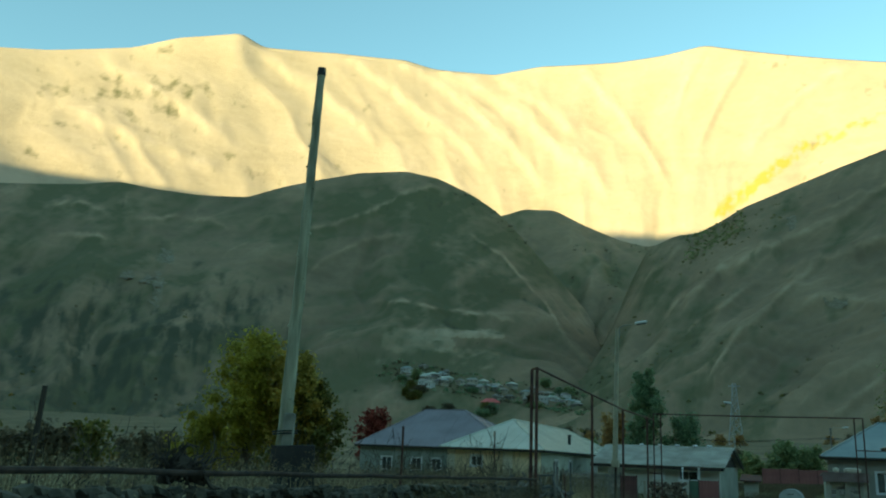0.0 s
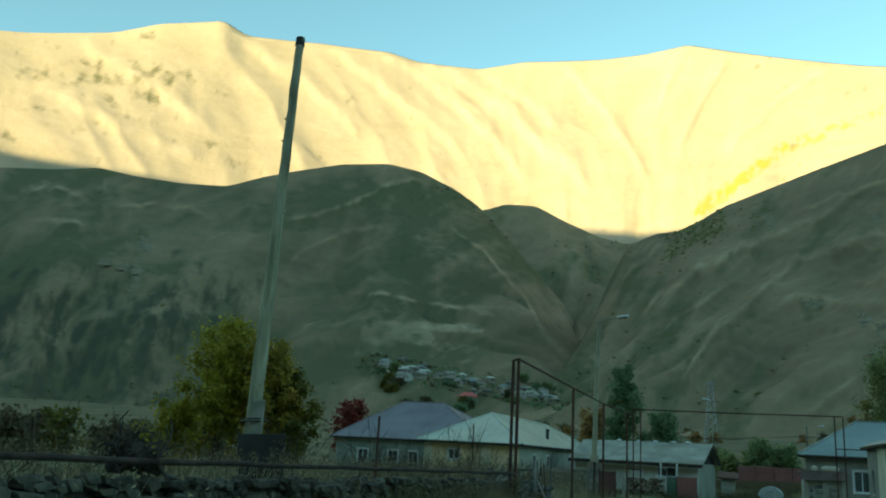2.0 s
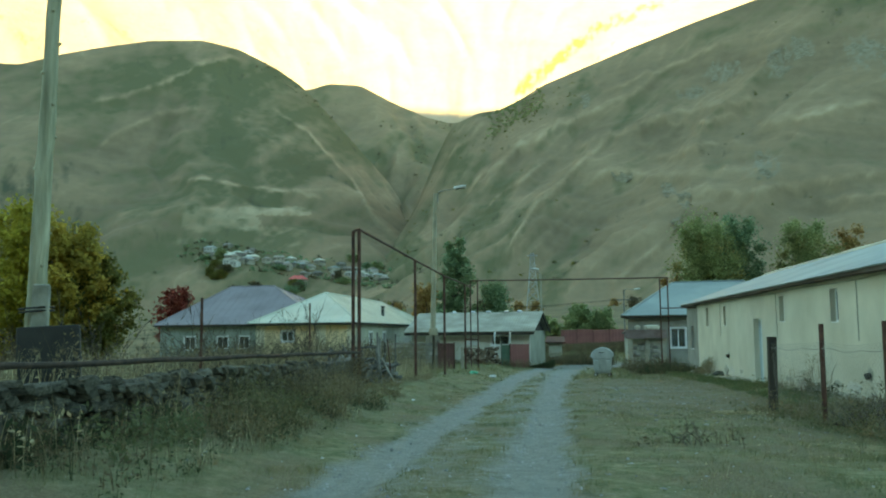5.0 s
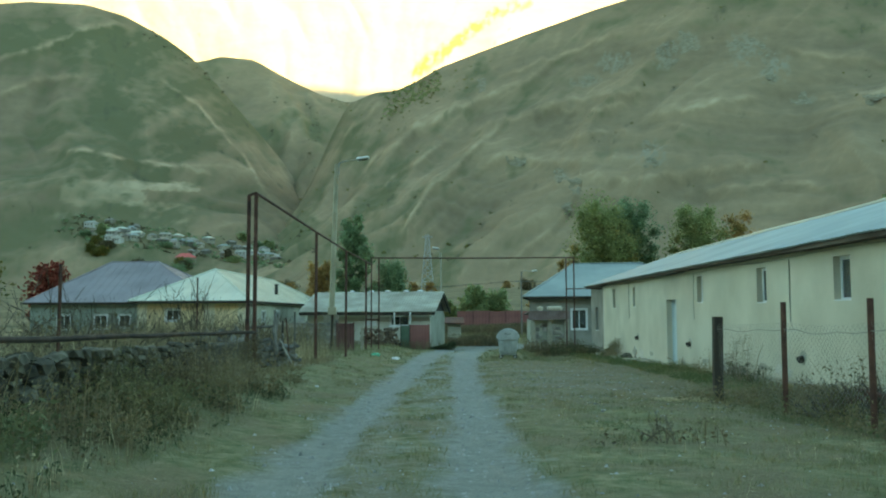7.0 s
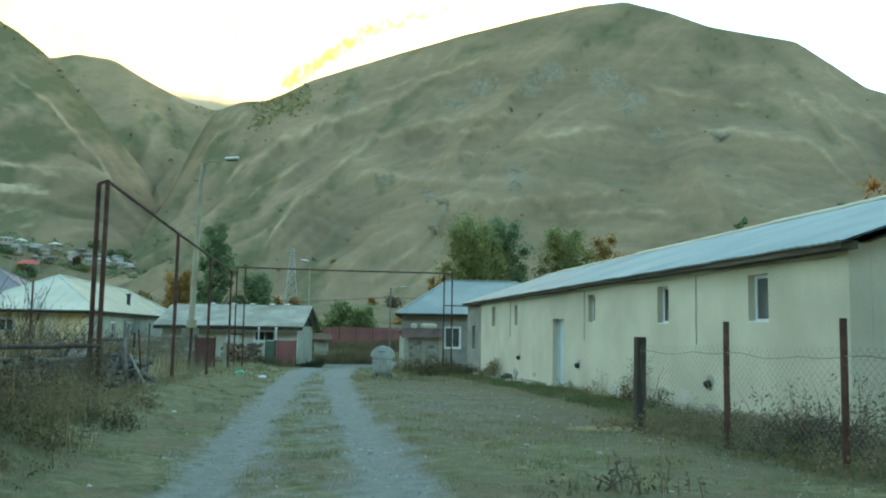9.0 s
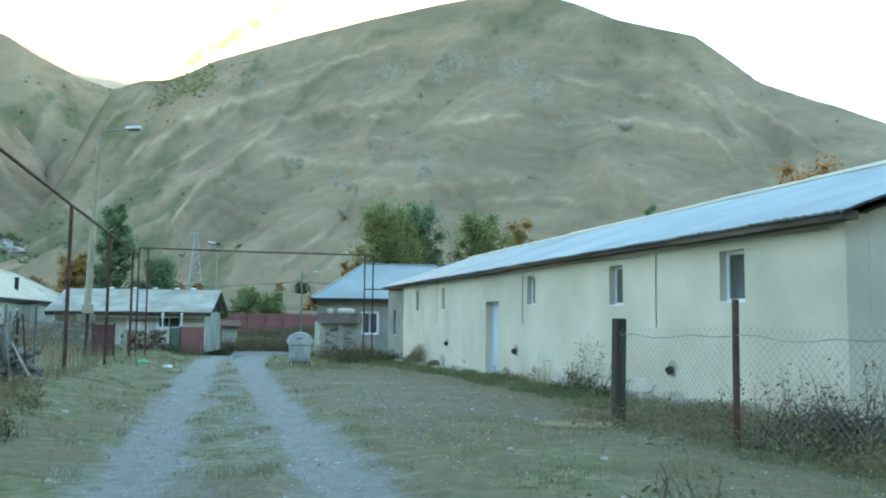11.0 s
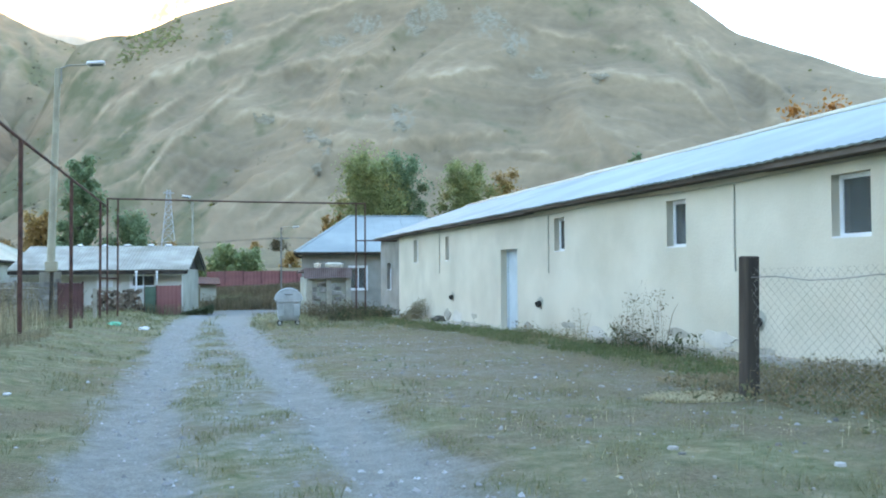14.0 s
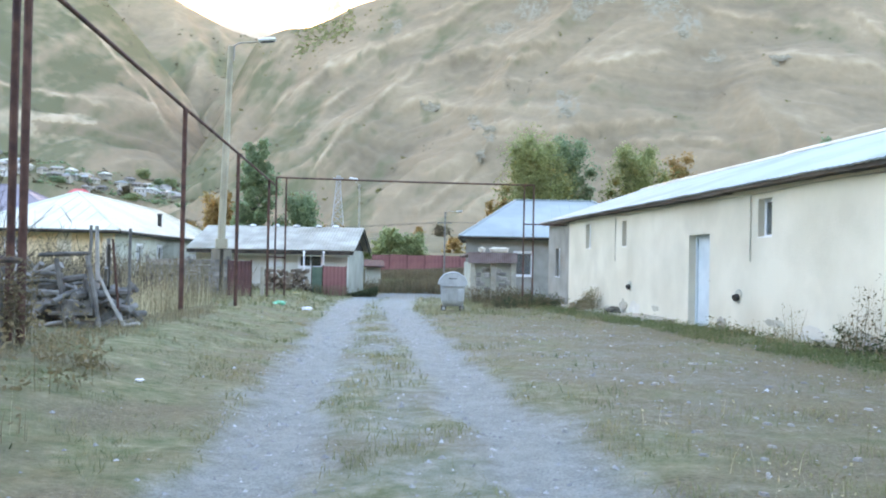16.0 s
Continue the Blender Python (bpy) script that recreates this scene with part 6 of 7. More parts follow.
def sheet_panel(name, label, x0, x1, y, z0, z1, mtl, group="", ribs=6):
    e = thing(name, (x0, y, z0), label, "gate", group)
    w, h = x1 - x0, z1 - z0
    n = ribs * 4
    xs_ = np.linspace(0, w, n + 1)
    yy = 0.02 * (np.array([0, 0, 1, 1])[np.arange(n + 1) % 4])
    lo, hi = np.stack([xs_, yy, xs_ * 0], -1), np.stack([xs_, yy, xs_ * 0 + h], -1)
    V = np.concatenate([lo, hi, lo + (0, 0.006, 0), hi + (0, 0.006, 0)])
    i, q = np.arange(n), n + 1
    F = np.concatenate([np.stack([i, i + 1, q + i + 1, q + i], -1), np.stack([2 * q + i + 1, 2 * q + i, 3 * q + i, 3 * q + i + 1], -1), np.stack([q + i, q + i + 1, 3 * q + i + 1, 3 * q + i], -1)])
    mesh_np("sheet", V, F, mtl, e)
    for px in (0.0, w):
        part("post", rod(bmesh.new(), (px, 0.05, -0.35), (px, 0.05, h + 0.05), 0.03, n=7), RUST, e)
    return e


trestle()
branch_heap()
logs("woodpile", "brown firewood stacked before the shed", -5.1, -2.9, 47.2, 6, 0.10, 4, BROWNLOG, 1.0)
plank_fence()
sheet_panel("metal_gate", "dark maroon sheet-metal gate panel", -5.05, -4.3, 36.0, gzf(-4.6, 36) - 0.0, 0.92, MAROON, "gates")
sheet_panel("metal_gate", "red sheet-metal yard gate, shut", -2.42, -1.30, 49.2, gzf(-2, 49.2) - 0.0, 0.66, REDTIN, "gates")
sheet_panel("metal_gate", "dark green sheet-metal yard gate", -2.98, -2.48, 49.2, gzf(-3, 49.2) - 0.0, 0.62, GREENPAINT, "gates")
zb = gzf(-3.92, 36)
o = part("concrete_post", box(bmesh.new(), -0.06, 0.06, -0.06, 0.06, -0.2, 0.74 - zb, 0.012), CONCRETE)
o.location = (-3.92, 36.0, zb)
tagged(o, "pale square concrete fence post", "post")
for x in (-3.38, -2.43):
    zb = gzf(x, 49.35)
    e = thing("gate_post", (x, 49.35, zb), "thin white gate post with a ball cap", "post", group="gate posts")
    part("post", rod(bmesh.new(), (0, 0, -0.2), (0, 0, 1.27 - zb), 0.04, n=8), WHITEPVC, e)
    bm = bmesh.new()
    bmesh.ops.create_icosphere(bm, subdivisions=2, radius=0.075)
    bmesh.ops.translate(bm, verts=bm.verts, vec=(0, 0, 1.33 - zb))
    part("cap", bm, LAMPWHITE, e)
zb = gzf(-5.3, 36.3)
o = part("plywood_sheet", box(bmesh.new(), -0.34, 0.34, -0.02, 0.02, -0.1, 1.29 - zb, 0.006), WEATHERBOARD)
o.location = (-5.33, 36.3, zb)
tagged(o, "grey-brown weathered plywood sheet standing behind the fence", "plywood")
for k in range(6):
    sheet_panel("fence_panel", "faded red corrugated fence across the meadow", 0.9 + k * 1.95, 0.9 + (k + 1) * 1.95 - 0.06, 100.0, gzf(1 + k * 1.95, 100) - 0.05, 1.56 + 0.05 * (k % 2), REDTIN, "red fence", ribs=5)
e = thing("outhouse", (0, 0, 0), "small grey outhouse behind the shed", "outhouse")
part("wall", box(bmesh.new(), -0.2, 0.8, 63.0, 65.0, -1.4, 0.6, 0.01), GREYPLASTER, e)
part("roof", slab(bmesh.new(), [(-0.5, 62.7, 0.62), (1.05, 62.7, 0.58), (1.05, 65.3, 1.0), (-0.4, 65.3, 1.05)], 0.08), RUST, e)


# ---- the chain-link fence before the barn ----
def wire_fence():
    e = thing("chain_link_fence", (0, 0, 0), "rusty chain-link fence on iron posts", "fence")
    pts = [(4.11, 12.43, 1.29), (4.32, 10.27, 1.49), (4.51, 8.34, 1.51), (4.70, 6.4, 1.5)]
    zb = gzf(4.11, 12.43)
    m = Matrix.Translation((4.11, 12.43, 0)) @ Matrix.Rotation(radians(1.0), 4, "Y")
    part("post", box(bmesh.new(), -0.07, 0.07, -0.07, 0.07, zb - 0.2, 1.29, 0.012, m), DARKWOOD, e, "thick black timber post")
    for x, y, z in pts[1:]:
        part("post", rod(bmesh.new(), (x - 0.01, y, gzf(x, y) - 0.2), (x, y, z), 0.036, n=10), RUST, e, "rusty iron fence post")
    cell = 0.085
    for (xa, ya, _), (xb, yb, _) in zip(pts, pts[1:]):
        L = math.hypot(xb - xa, yb - ya)
        V, F = [], []

        def put(u, h):
            f = u / L
            x, y = xa + (xb - xa) * f, ya + (yb - ya) * f
            zg = gzf(x, y)
            sag = 0.03 * math.sin(math.pi * f)
            return Vector((x + 0.02 * math.sin(u * 5 + h * 4), y, zg + 0.06 + h * (1.0 - sag)))

        H = 1.16
        n = int((L + H) / cell)
        for k in range(n + 1):
            for s in (1, -1):
                c0 = k * cell - (H if s > 0 else 0)
                for j in range(8):
                    h0, h1 = H * j / 8, H * (j + 1) / 8
                    u0, u1 = c0 + s * h0, c0 + s * h1
                    if min(u0, u1) < 0 or max(u0, u1) > L:
                        continue
                    p, q = put(u0, h0), put(u1, h1)
                    w = Vector((0, 0.0011 * s, 0.0011))
                    i = len(V)
                    V += [p - w, p + w, q + w, q - w, p + Vector((0.002, 0, 0)), q + Vector((0.002, 0, 0))]
                    F += [(i, i + 1, i + 2, i + 3), (i + 1, i + 4, i + 5, i + 2), (i + 4, i, i + 3, i + 5)]
        ob = mesh_np("mesh", [tuple(v) for v in V], F, FENCEWIRE, e)
        tagged(ob, kind="stuff")
        part("strand", tube(bmesh.new(), [put(L * k / 6, 1.06 + 0.02 * math.sin(k * 2)) for k in range(7)], 0.005, 4), FENCEWIRE, e)


wire_fence()


def brush_pile(x, y, r, n, seed, label):
    zb = gzf(x, y)
    e = thing("brushwood_pile", (x, y, zb), label, "brushwood")
    rn = random.Random(seed)
    bm = bmesh.new()
    for _ in range(n):
        a, d = rn.uniform(0, 6.28), r * math.sqrt(rn.random())
        p = Vector((d * math.cos(a), d * math.sin(a), rn.uniform(0, 0.5) * (1.1 - d / r)))
        q = Vector((rn.uniform(-1, 1), rn.uniform(-1, 1), rn.uniform(0.0, 0.7))).normalized() * rn.uniform(0.2, 0.55)
        rod(bm, p, p + q, rn.uniform(0.006, 0.016), 0.003, 4)
    tagged(part("brushwood", bm, BARK, e), kind="stuff")
    bm = bmesh.new()
    tube(bm, [(-0.4, 0, 0.22), (-0.1, 0.05, 0.34), (0.35, 0, 0.25)], [0.05, 0.10, 0.06], 8)
    part("cloth", bm, RUST, e, "dull red rag in the brush")


brush_pile(5.35, 10.1, 0.85, 420, 5, "dark heap of brushwood behind the wire fence")
rk = bmesh.new()
bmesh.ops.create_icosphere(rk, subdivisions=3, radius=0.26)
for v in rk.verts:
    v.co = Vector((v.co.x * 0.9, v.co.y * 1.3, v.co.z * 0.7)) * (1 + 0.18 * noise.noise(v.co * 6))
o = part("boulder", rk, STONE)
o.location = (6.62, 31.1, gzf(6.62, 31.1) + 0.12)
tagged(o, "dark boulder lying by the barn wall", "boulder")
for nm, lab, cat, mtl, x, y, s in (("plastic_bag", "crumpled green plastic bag on the verge", "bag", BAGGREEN, -2.9, 30.9, 0.125), ("paper_scrap", "white scrap of litter on the verge", "litter", ASHSTUFF, -2.1, 30.2, 0.11), ("paper_scrap", "small white scrap of litter in the grass", "litter", ASHSTUFF, -2.55, 14.6, 0.025)):
    rk = bmesh.new()
    bmesh.ops.create_icosphere(rk, subdivisions=3, radius=s)
    for v in rk.verts:
        v.co = Vector((v.co.x * 1.4, v.co.y, v.co.z * 0.55)) * (1 + 0.5 * noise.noise(v.co * 3 / s + Vector((x, y, 0))))
    o = part(nm, rk, mtl)
    o.location = (x, y, gzf(x, y) + s * 0.35)
    tagged(o, lab, cat)

# ---- trees ----
LEAF_AMBER = leaf_mat("amber_leaves", (0.28, 0.224, 0.0504), (0.493, 0.347, 0.0728), (0.515, 0.269, 0.0672))
LEAF_ORANGE = leaf_mat("orange_leaves", (0.42, 0.17, 0.05), (0.55, 0.25, 0.07), (0.40, 0.22, 0.07))
LEAF_OLIVE = leaf_mat("olive_leaves", (0.10, 0.105, 0.03), (0.20, 0.175, 0.045), (0.26, 0.16, 0.04))


def tree(x, y, h, w, mtl, seed, label, zb=None, n=5700, leaf=0.24, low=0.18, lobes=9, group="", shape=1.0, name="tree"):
    """A tapered trunk with limbs, and a crown of small leaves gathered round the limb ends."""
    zb = gzf(x, y) if zb is None else zb
    e = thing(name, (x, y, zb), label, "tree", group)
    rn, ra = random.Random(seed), np.random.RandomState(seed)
    r0 = h * 0.022
    bm = bmesh.new()
    mid = [(0, 0, -0.2), (0.02 * h * rn.uniform(-1, 1), 0, h * 0.25), (0.03 * h * rn.uniform(-1, 1), 0.02 * h, h * 0.5), (0.03 * h * rn.uniform(-1, 1), 0, h * 0.88)]
    tube(bm, mid, [r0 * 1.25, r0, r0 * 0.7, r0 * 0.2], 8)
    ends = []
    for k in range(lobes * 3):
        f = low + (0.97 - low) * ((k + 0.5) / (lobes * 3))
        a = k * 2.4 + rn.uniform(-0.4, 0.4)
        g = (f - low) / (1 - low)
        reach = w / 2 * (math.sin(math.pi * (0.12 + 0.80 * g ** shape)) ** 0.75) * rn.uniform(0.55, 1.08)
        p0 = Vector((0, 0, h * f * 0.82))
        p1 = Vector((reach * math.cos(a), reach * math.sin(a), h * (f + 0.02)))
        tube(bm, [p0, (p0 + p1) / 2 + Vector((0, 0, 0.03 * h)), p1], [r0 * 0.4 * (1.1 - f), r0 * 0.25 * (1.1 - f), r0 * 0.06], 5)
        ends.append((p1, w * rn.uniform(0.10, 0.19)))
        ends.append(((p0 + p1) / 2, w * rn.uniform(0.08, 0.14)))
    part("trunk", bm, BARK, e)
    c = np.array([tuple(p) for p, _ in ends])
    s = np.array([q for _, q in ends])
    pick = ra.randint(0, len(c), n)
    d = ra.normal(size=(n, 3))
    d /= np.linalg.norm(d, axis=1)[:, None]
    pos = c[pick] + d * (s[pick] * np.minimum(np.abs(ra.normal(size=n)), 1.7) * 0.85)[:, None] * (1, 1, 0.9)
    pos[:, 2] = np.clip(pos[:, 2], 0.05 * h, None)
    # small folded leaves sprays, each of two triangles
    u, v = ra.normal(size=(n, 3)), ra.normal(size=(n, 3))
    u /= np.linalg.norm(u, axis=1)[:, None]
    v -= u * (u * v).sum(1)[:, None]
    v /= np.linalg.norm(v, axis=1)[:, None]
    L = (leaf * (0.6 + 0.8 * ra.rand(n)))[:, None]
    V = np.stack([pos - u * L * 0.6, pos + v * L * 0.34, pos + u * L * 0.6, pos - v * L * 0.34], 1).reshape(-1, 3)
    F = np.arange(4 * n).reshape(-1, 4)
    mesh_np("crown", V, F, mtl, e)
    return e


tree(-18.9, 25.4, 6.3, 3.1, LEAF_GOLD, 1, "golden autumn tree in the field", n=17160, leaf=0.147, low=0.27, shape=0.9, lobes=11)
tree(-17.3, 25.9, 5.5, 2.9, LEAF_AMBER, 61, "yellow-green autumn tree beside the golden one", n=15840, leaf=0.147, low=0.28, shape=0.85, lobes=10)
tree(-16.4, 26.3, 4.3, 2.4, LEAF_OLIVE, 2, "smaller dull olive tree beside the golden ones", n=10560, leaf=0.147, low=0.18, shape=0.8)
tree(-20.7, 25.0, 2.9, 2.4, LEAF_GOLD, 3, "low yellow-green bush in the field", n=9000, leaf=0.13, low=0.06)
tree(-8.1, 68.7, 10.4, 3.0, LEAF_DARK, 4, "tall dark green tree behind the shed", n=26400, leaf=0.192, low=0.12, shape=0.9)
tree(-5.0, 70.5, 6.6, 3.2, LEAF_DARK, 5, "shorter dark green tree behind the shed", n=17160, leaf=0.192, low=0.1, shape=0.7)
tree(-11.2, 72, 6.8, 2.8, LEAF_RUST, 6, "rust-brown tree behind the shed", n=9240, leaf=0.226, low=0.12)
tree(-34.8, 72, 6.7, 3.8, LEAF_RED, 7, "crimson tree behind the purple roof", n=7920, leaf=0.249, low=0.2)
tree(14.9, 81, 12.9, 7.0, LEAF_YELLOW, 8, "broad yellow-green tree behind the houses", n=49500, leaf=0.192, low=0.10, shape=0.75, lobes=14)
tree(12.0, 83, 7.6, 3.4, LEAF_RUST, 9, "orange-brown tree behind the houses", n=9240, leaf=0.226, low=0.1)
tree(18.6, 84, 13.6, 5.0, LEAF_DARK, 10, "dark green tree behind the houses", n=39600, leaf=0.192, low=0.12, shape=0.8, lobes=12)
tree(24.2, 81, 12.7, 5.9, LEAF_YELLOW, 11, "olive green tree behind the barn", n=36300, leaf=0.192, low=0.12, shape=0.8, lobes=12)
tree(28.6, 82, 12.0, 3.8, LEAF_RUST, 12, "orange tree behind the barn", n=17160, leaf=0.192, low=0.12)
tree(56.5, 106, 17.8, 3.4, LEAF_DARK, 13, "small dark conifer on the slope", n=4180, leaf=0.48, low=0.1, shape=0.55)
tree(33.7, 46, 11.7, 5.0, LEAF_ORANGE, 14, "bright orange autumn tree behind the barn", n=7920, leaf=0.226, low=0.2, shape=0.9)
tree(3.7, 128, 5.8, 4.4, LEAF_GREEN, 15, "green bush on the meadow", n=7500, leaf=0.36, low=0.06, shape=0.7)
tree(7.4, 131, 5.0, 4.8, LEAF_GREEN, 16, "low green bush on the meadow", n=7500, leaf=0.36, low=0.06, shape=0.65)
tree(-0.5, 130, 3.4, 4.0, LEAF_YELLOW, 17, "low olive bush on the meadow", n=2660, leaf=0.48, low=0.06, shape=0.5)


def far_bushes():
    """Dark scrub in the fields west of the lane."""
    rn = random.Random(9)
    kinds = [tree(-30.0, 40.0, 2.6, 3.4, BRAMBLE, 41, "dark autumn bush in the far field", n=1000, leaf=0.34, low=0.05, shape=0.6, lobes=7, group="field bushes", name="bush"), tree(-36.0, 52.0, 3.4, 4.4, LEAF_OLIVE, 42, "dull olive bush in the far field", n=1000, leaf=0.4, low=0.05, shape=0.6, lobes=7, group="field bushes", name="bush"), tree(-45.0, 60.0, 2.2, 4.0, BRAMBLE, 43, "low brown bush in the far field", n=1200, leaf=0.3, low=0.05, shape=0.5, lobes=7, group="field bushes", name="bush")]
    for k in range(34):
        d, a = rn.uniform(42, 140), radians(rn.uniform(-58, -30))
        x, y = d * math.sin(a), d * math.cos(a)
        copy_thing(kinds[k % 3], pose(x, y, gzf(x, y), 0, 0, rn.uniform(0, 360)))


far_bushes()


def slope_bushes():
    """Scattered bushes and small trees on the brown foot of the slope."""
    rn = random.Random(19)
    kinds = [tree(26.0, 150.0, 3.6, 5.0, BRAMBLE, 51, "brown autumn bush at the foot of the hill", n=1000, leaf=0.46, low=0.05, shape=0.6, lobes=7, group="slope bushes", name="bush"), tree(-12.0, 140.0, 4.2, 4.6, LEAF_GREEN, 52, "olive bush at the foot of the hill", n=1000, leaf=0.46, low=0.05, shape=0.6, lobes=7, group="slope bushes", name="bush"), tree(18.0, 170.0, 3.0, 4.2, LEAF_RUST, 53, "rusty autumn bush at the foot of the hill", n=900, leaf=0.46, low=0.05, shape=0.5, lobes=7, group="slope bushes", name="bush")]
    for k in range(60):
        y = rn.uniform(105, 330)
        x = rn.uniform(-0.28, 0.55) * y
        if 0.0 < x / y < 0.2 and y < 230:
            continue
        copy_thing(kinds[rn.choice((0, 0, 1, 2))], pose(x, y, gzf(x, y) - 0.2, 0, 0, rn.uniform(0, 360)))


slope_bushes()


def hill_scrub(hillside, count, seed, material, size, label, where=None):
    """Small thorn bushes on a hillside, thickest where the scrub grows."""
    ob = hillside[0]
    n = len(ob.data.vertices)
    co, w = np.empty(n * 3, np.float32), np.empty(n, np.float32)
    ob.data.vertices.foreach_get("co", co)
    ob.data.attributes["scrub"].data.foreach_get("value", w)
    co = co.reshape(-1, 3)
    ra = np.random.RandomState(seed)
    w = np.clip(w + 0.02, 0.02, None) ** 2.6 * (hillside[2].ravel() < 0.98)
    if where:
        w = 1.0 * where(hillside[1].ravel(), hillside[2].ravel(), (co[:, 2] - 1.3) / np.hypot(co[:, 0], co[:, 1]))
    pick = ra.choice(n, count, p=w / w.sum())
    k = 16
    c = co[pick] + ra.normal(size=(count, 3)) * (3, 3, 0.3)
    s = size * (0.5 + ra.rand(count) ** 2)
    d = ra.normal(size=(count, k, 3)) * 0.45
    d[:, :, 2] = np.abs(d[:, :, 2]) * 0.8
    p = (c[:, None] + d * s[:, None, None]).reshape(-1, 3)
    m = len(p)
    u, v = ra.normal(size=(m, 3)), ra.normal(size=(m, 3))
    u /= np.linalg.norm(u, axis=1)[:, None]
    v /= np.linalg.norm(v, axis=1)[:, None]
    q = np.repeat(s, k)[:, None] * 0.42
    V = np.stack([p - u * q, p + v * q * 0.6, p + u * q, p - v * q * 0.6], 1).reshape(-1, 3)
    tagged(mesh_np("hill_scrub", V, np.arange(4 * m).reshape(-1, 4), material), label, "scrub", kind="stuff")


hill_scrub(hl, 420, 71, BRAMBLE, 1.2, "brown thorn scrub on the hillside")
hill_scrub(hl, 200, 72, LEAF_OLIVE, 1.5, "olive scrub on the hillside")
hill_scrub(hr, 260, 73, BRAMBLE, 1.4, "brown thorn scrub on the hill")
hill_scrub(hr, 200, 74, LEAF_OLIVE, 1.8, "olive scrub on the hill")
hill_scrub(hr, 420, 76, LEAF_YELLOW, 2.4, "yellow-green bushes along the crest", where=lambda A, S, E: (A > -4.4) & (A < -0.4) & (S > 0.86) & (S < 0.985))
hill_scrub(hr, 90, 77, LEAF_OLIVE, 2.2, "olive bushes below the crest", where=lambda A, S, E: (A > -6.5) & (A < 2.0) & (S > 0.80) & (S < 0.97))
hill_scrub(hl, 60, 78, BRAMBLE, 2.4, "small dark trees on the shoulder of the hill", where=lambda A, S, E: (A > -20.5) & (A < -14.5) & (S > 0.95) & (S < 1.0))
gardens = lambda A, S, E: (A > -25.5) & (A < -8.5) & (np.abs(E - 0.093 + (A + 23) * 0.0024) < 0.014)
hill_scrub(hl, 330, 79, LEAF_DARK, 2.3, "green garden trees of the hillside village", where=gardens)
hill_scrub(hl, 330, 80, BRAMBLE, 2.0, "brown hedges of the hillside village", where=gardens)
hill_scrub(hb_, 260, 75, BRAMBLE, 3.0, "dark scrub on the far spur")


# ---- the village on the slope ----
def village():
    rn = random.Random(31)
    vg = hl[0].data
    spots = []
    for k in range(58):
        az = rn.uniform(-23.5, -9.8)
        mean = 0.097 - (az + 23) * 0.0024
        spots.append((az, mean + rn.gauss(-0.006, 0.0055)))
    A, S = hl[1], hl[2]
    co = np.empty(len(vg.vertices) * 3, np.float32)
    vg.vertices.foreach_get("co", co)
    co = co.reshape(*A.shape, 3)
    for az, el in spots:
        j = int(np.argmin(np.abs(A[0] - az)))
        col = co[:, j]
        els = (col[:, 2] - 1.3) / np.hypot(col[:, 0], col[:, 1])
        i = int(np.argmax(els > el))
        x, y, z = (float(q) for q in col[i])
        w, d, h = rn.uniform(4, 9), rn.uniform(5, 8), rn.uniform(1.6, 3.4)
        e = thing("cottage", (x, y, z - 0.4), rn.choice(("pale cottage of the hillside village", "grey-roofed cottage of the hillside village")), "cottage", group="hillside village", rz=-az + rn.uniform(-60, 60))
        part("wall", box(bmesh.new(), -w / 2, w / 2, -d / 2, d / 2, -2.5, h), VILLAGE_WHITE if rn.random() < 0.22 else VILLAGE_WALL, e)
        bm = bmesh.new()
        a = [bm.verts.new(p) for p in ((-w / 2 - 0.4, -d / 2 - 0.5, h), (w / 2 + 0.4, -d / 2 - 0.5, h), (w / 2 + 0.4, d / 2 + 0.5, h), (-w / 2 - 0.4, d / 2 + 0.5, h), (-w / 2 + 1.2, 0, h + 1.6), (w / 2 - 1.2, 0, h + 1.6))]
        for f in ((0, 1, 5, 4), (1, 2, 5), (2, 3, 4, 5), (3, 0, 4), (3, 2, 1, 0)):
            bm.faces.new([a[q] for q in f])
        rm = rn.choice((VILLAGE_ROOF, VILLAGE_ROOF, VILLAGE_ROOF, SLATE, TIN, TINWHITE))
        part("roof", bm, rm, e)
        for k in range(3):
            wx = -w / 2 + w * (k + 0.5) / 3
            part("window", box(bmesh.new(), wx - 0.4, wx + 0.4, -d / 2 - 0.04, -d / 2 + 0.05, h * 0.4, h * 0.75), DARKGLASS, e)
    return co


HILL_CO = village()


def on_hill(az, el):
    A = hl[1]
    j = int(np.argmin(np.abs(A[0] - az)))
    col = HILL_CO[:, j]
    i = int(np.argmax((col[:, 2] - 1.3) / np.hypot(col[:, 0], col[:, 1]) > el))
    return [float(q) for q in col[i]]


x, y, z = on_hill(-17.6, 0.058)
e = thing("cottage", (x, y, z), "cottage with a bright red roof on the slope", "cottage", rz=17)
part("wall", box(bmesh.new(), -6, 6, -4, 4, -2.5, 3.2), VILLAGE_WALL, e)
bm = bmesh.new()
a = [bm.verts.new(p) for p in ((-6.8, -4.8, 3.2), (6.8, -4.8, 3.2), (6.8, 4.8, 3.2), (-6.8, 4.8, 3.2), (-3, 0, 6.2), (3, 0, 6.2))]
for f in ((0, 1, 5, 4), (1, 2, 5), (2, 3, 4, 5), (3, 0, 4), (3, 2, 1, 0)):
    bm.faces.new([a[q] for q in f])
part("roof", bm, mat("bright_red_roof", (0.55, 0.08, 0.07), (0.62, 0.12, 0.10), 0.5, 0.6), e)
rn = random.Random(77)
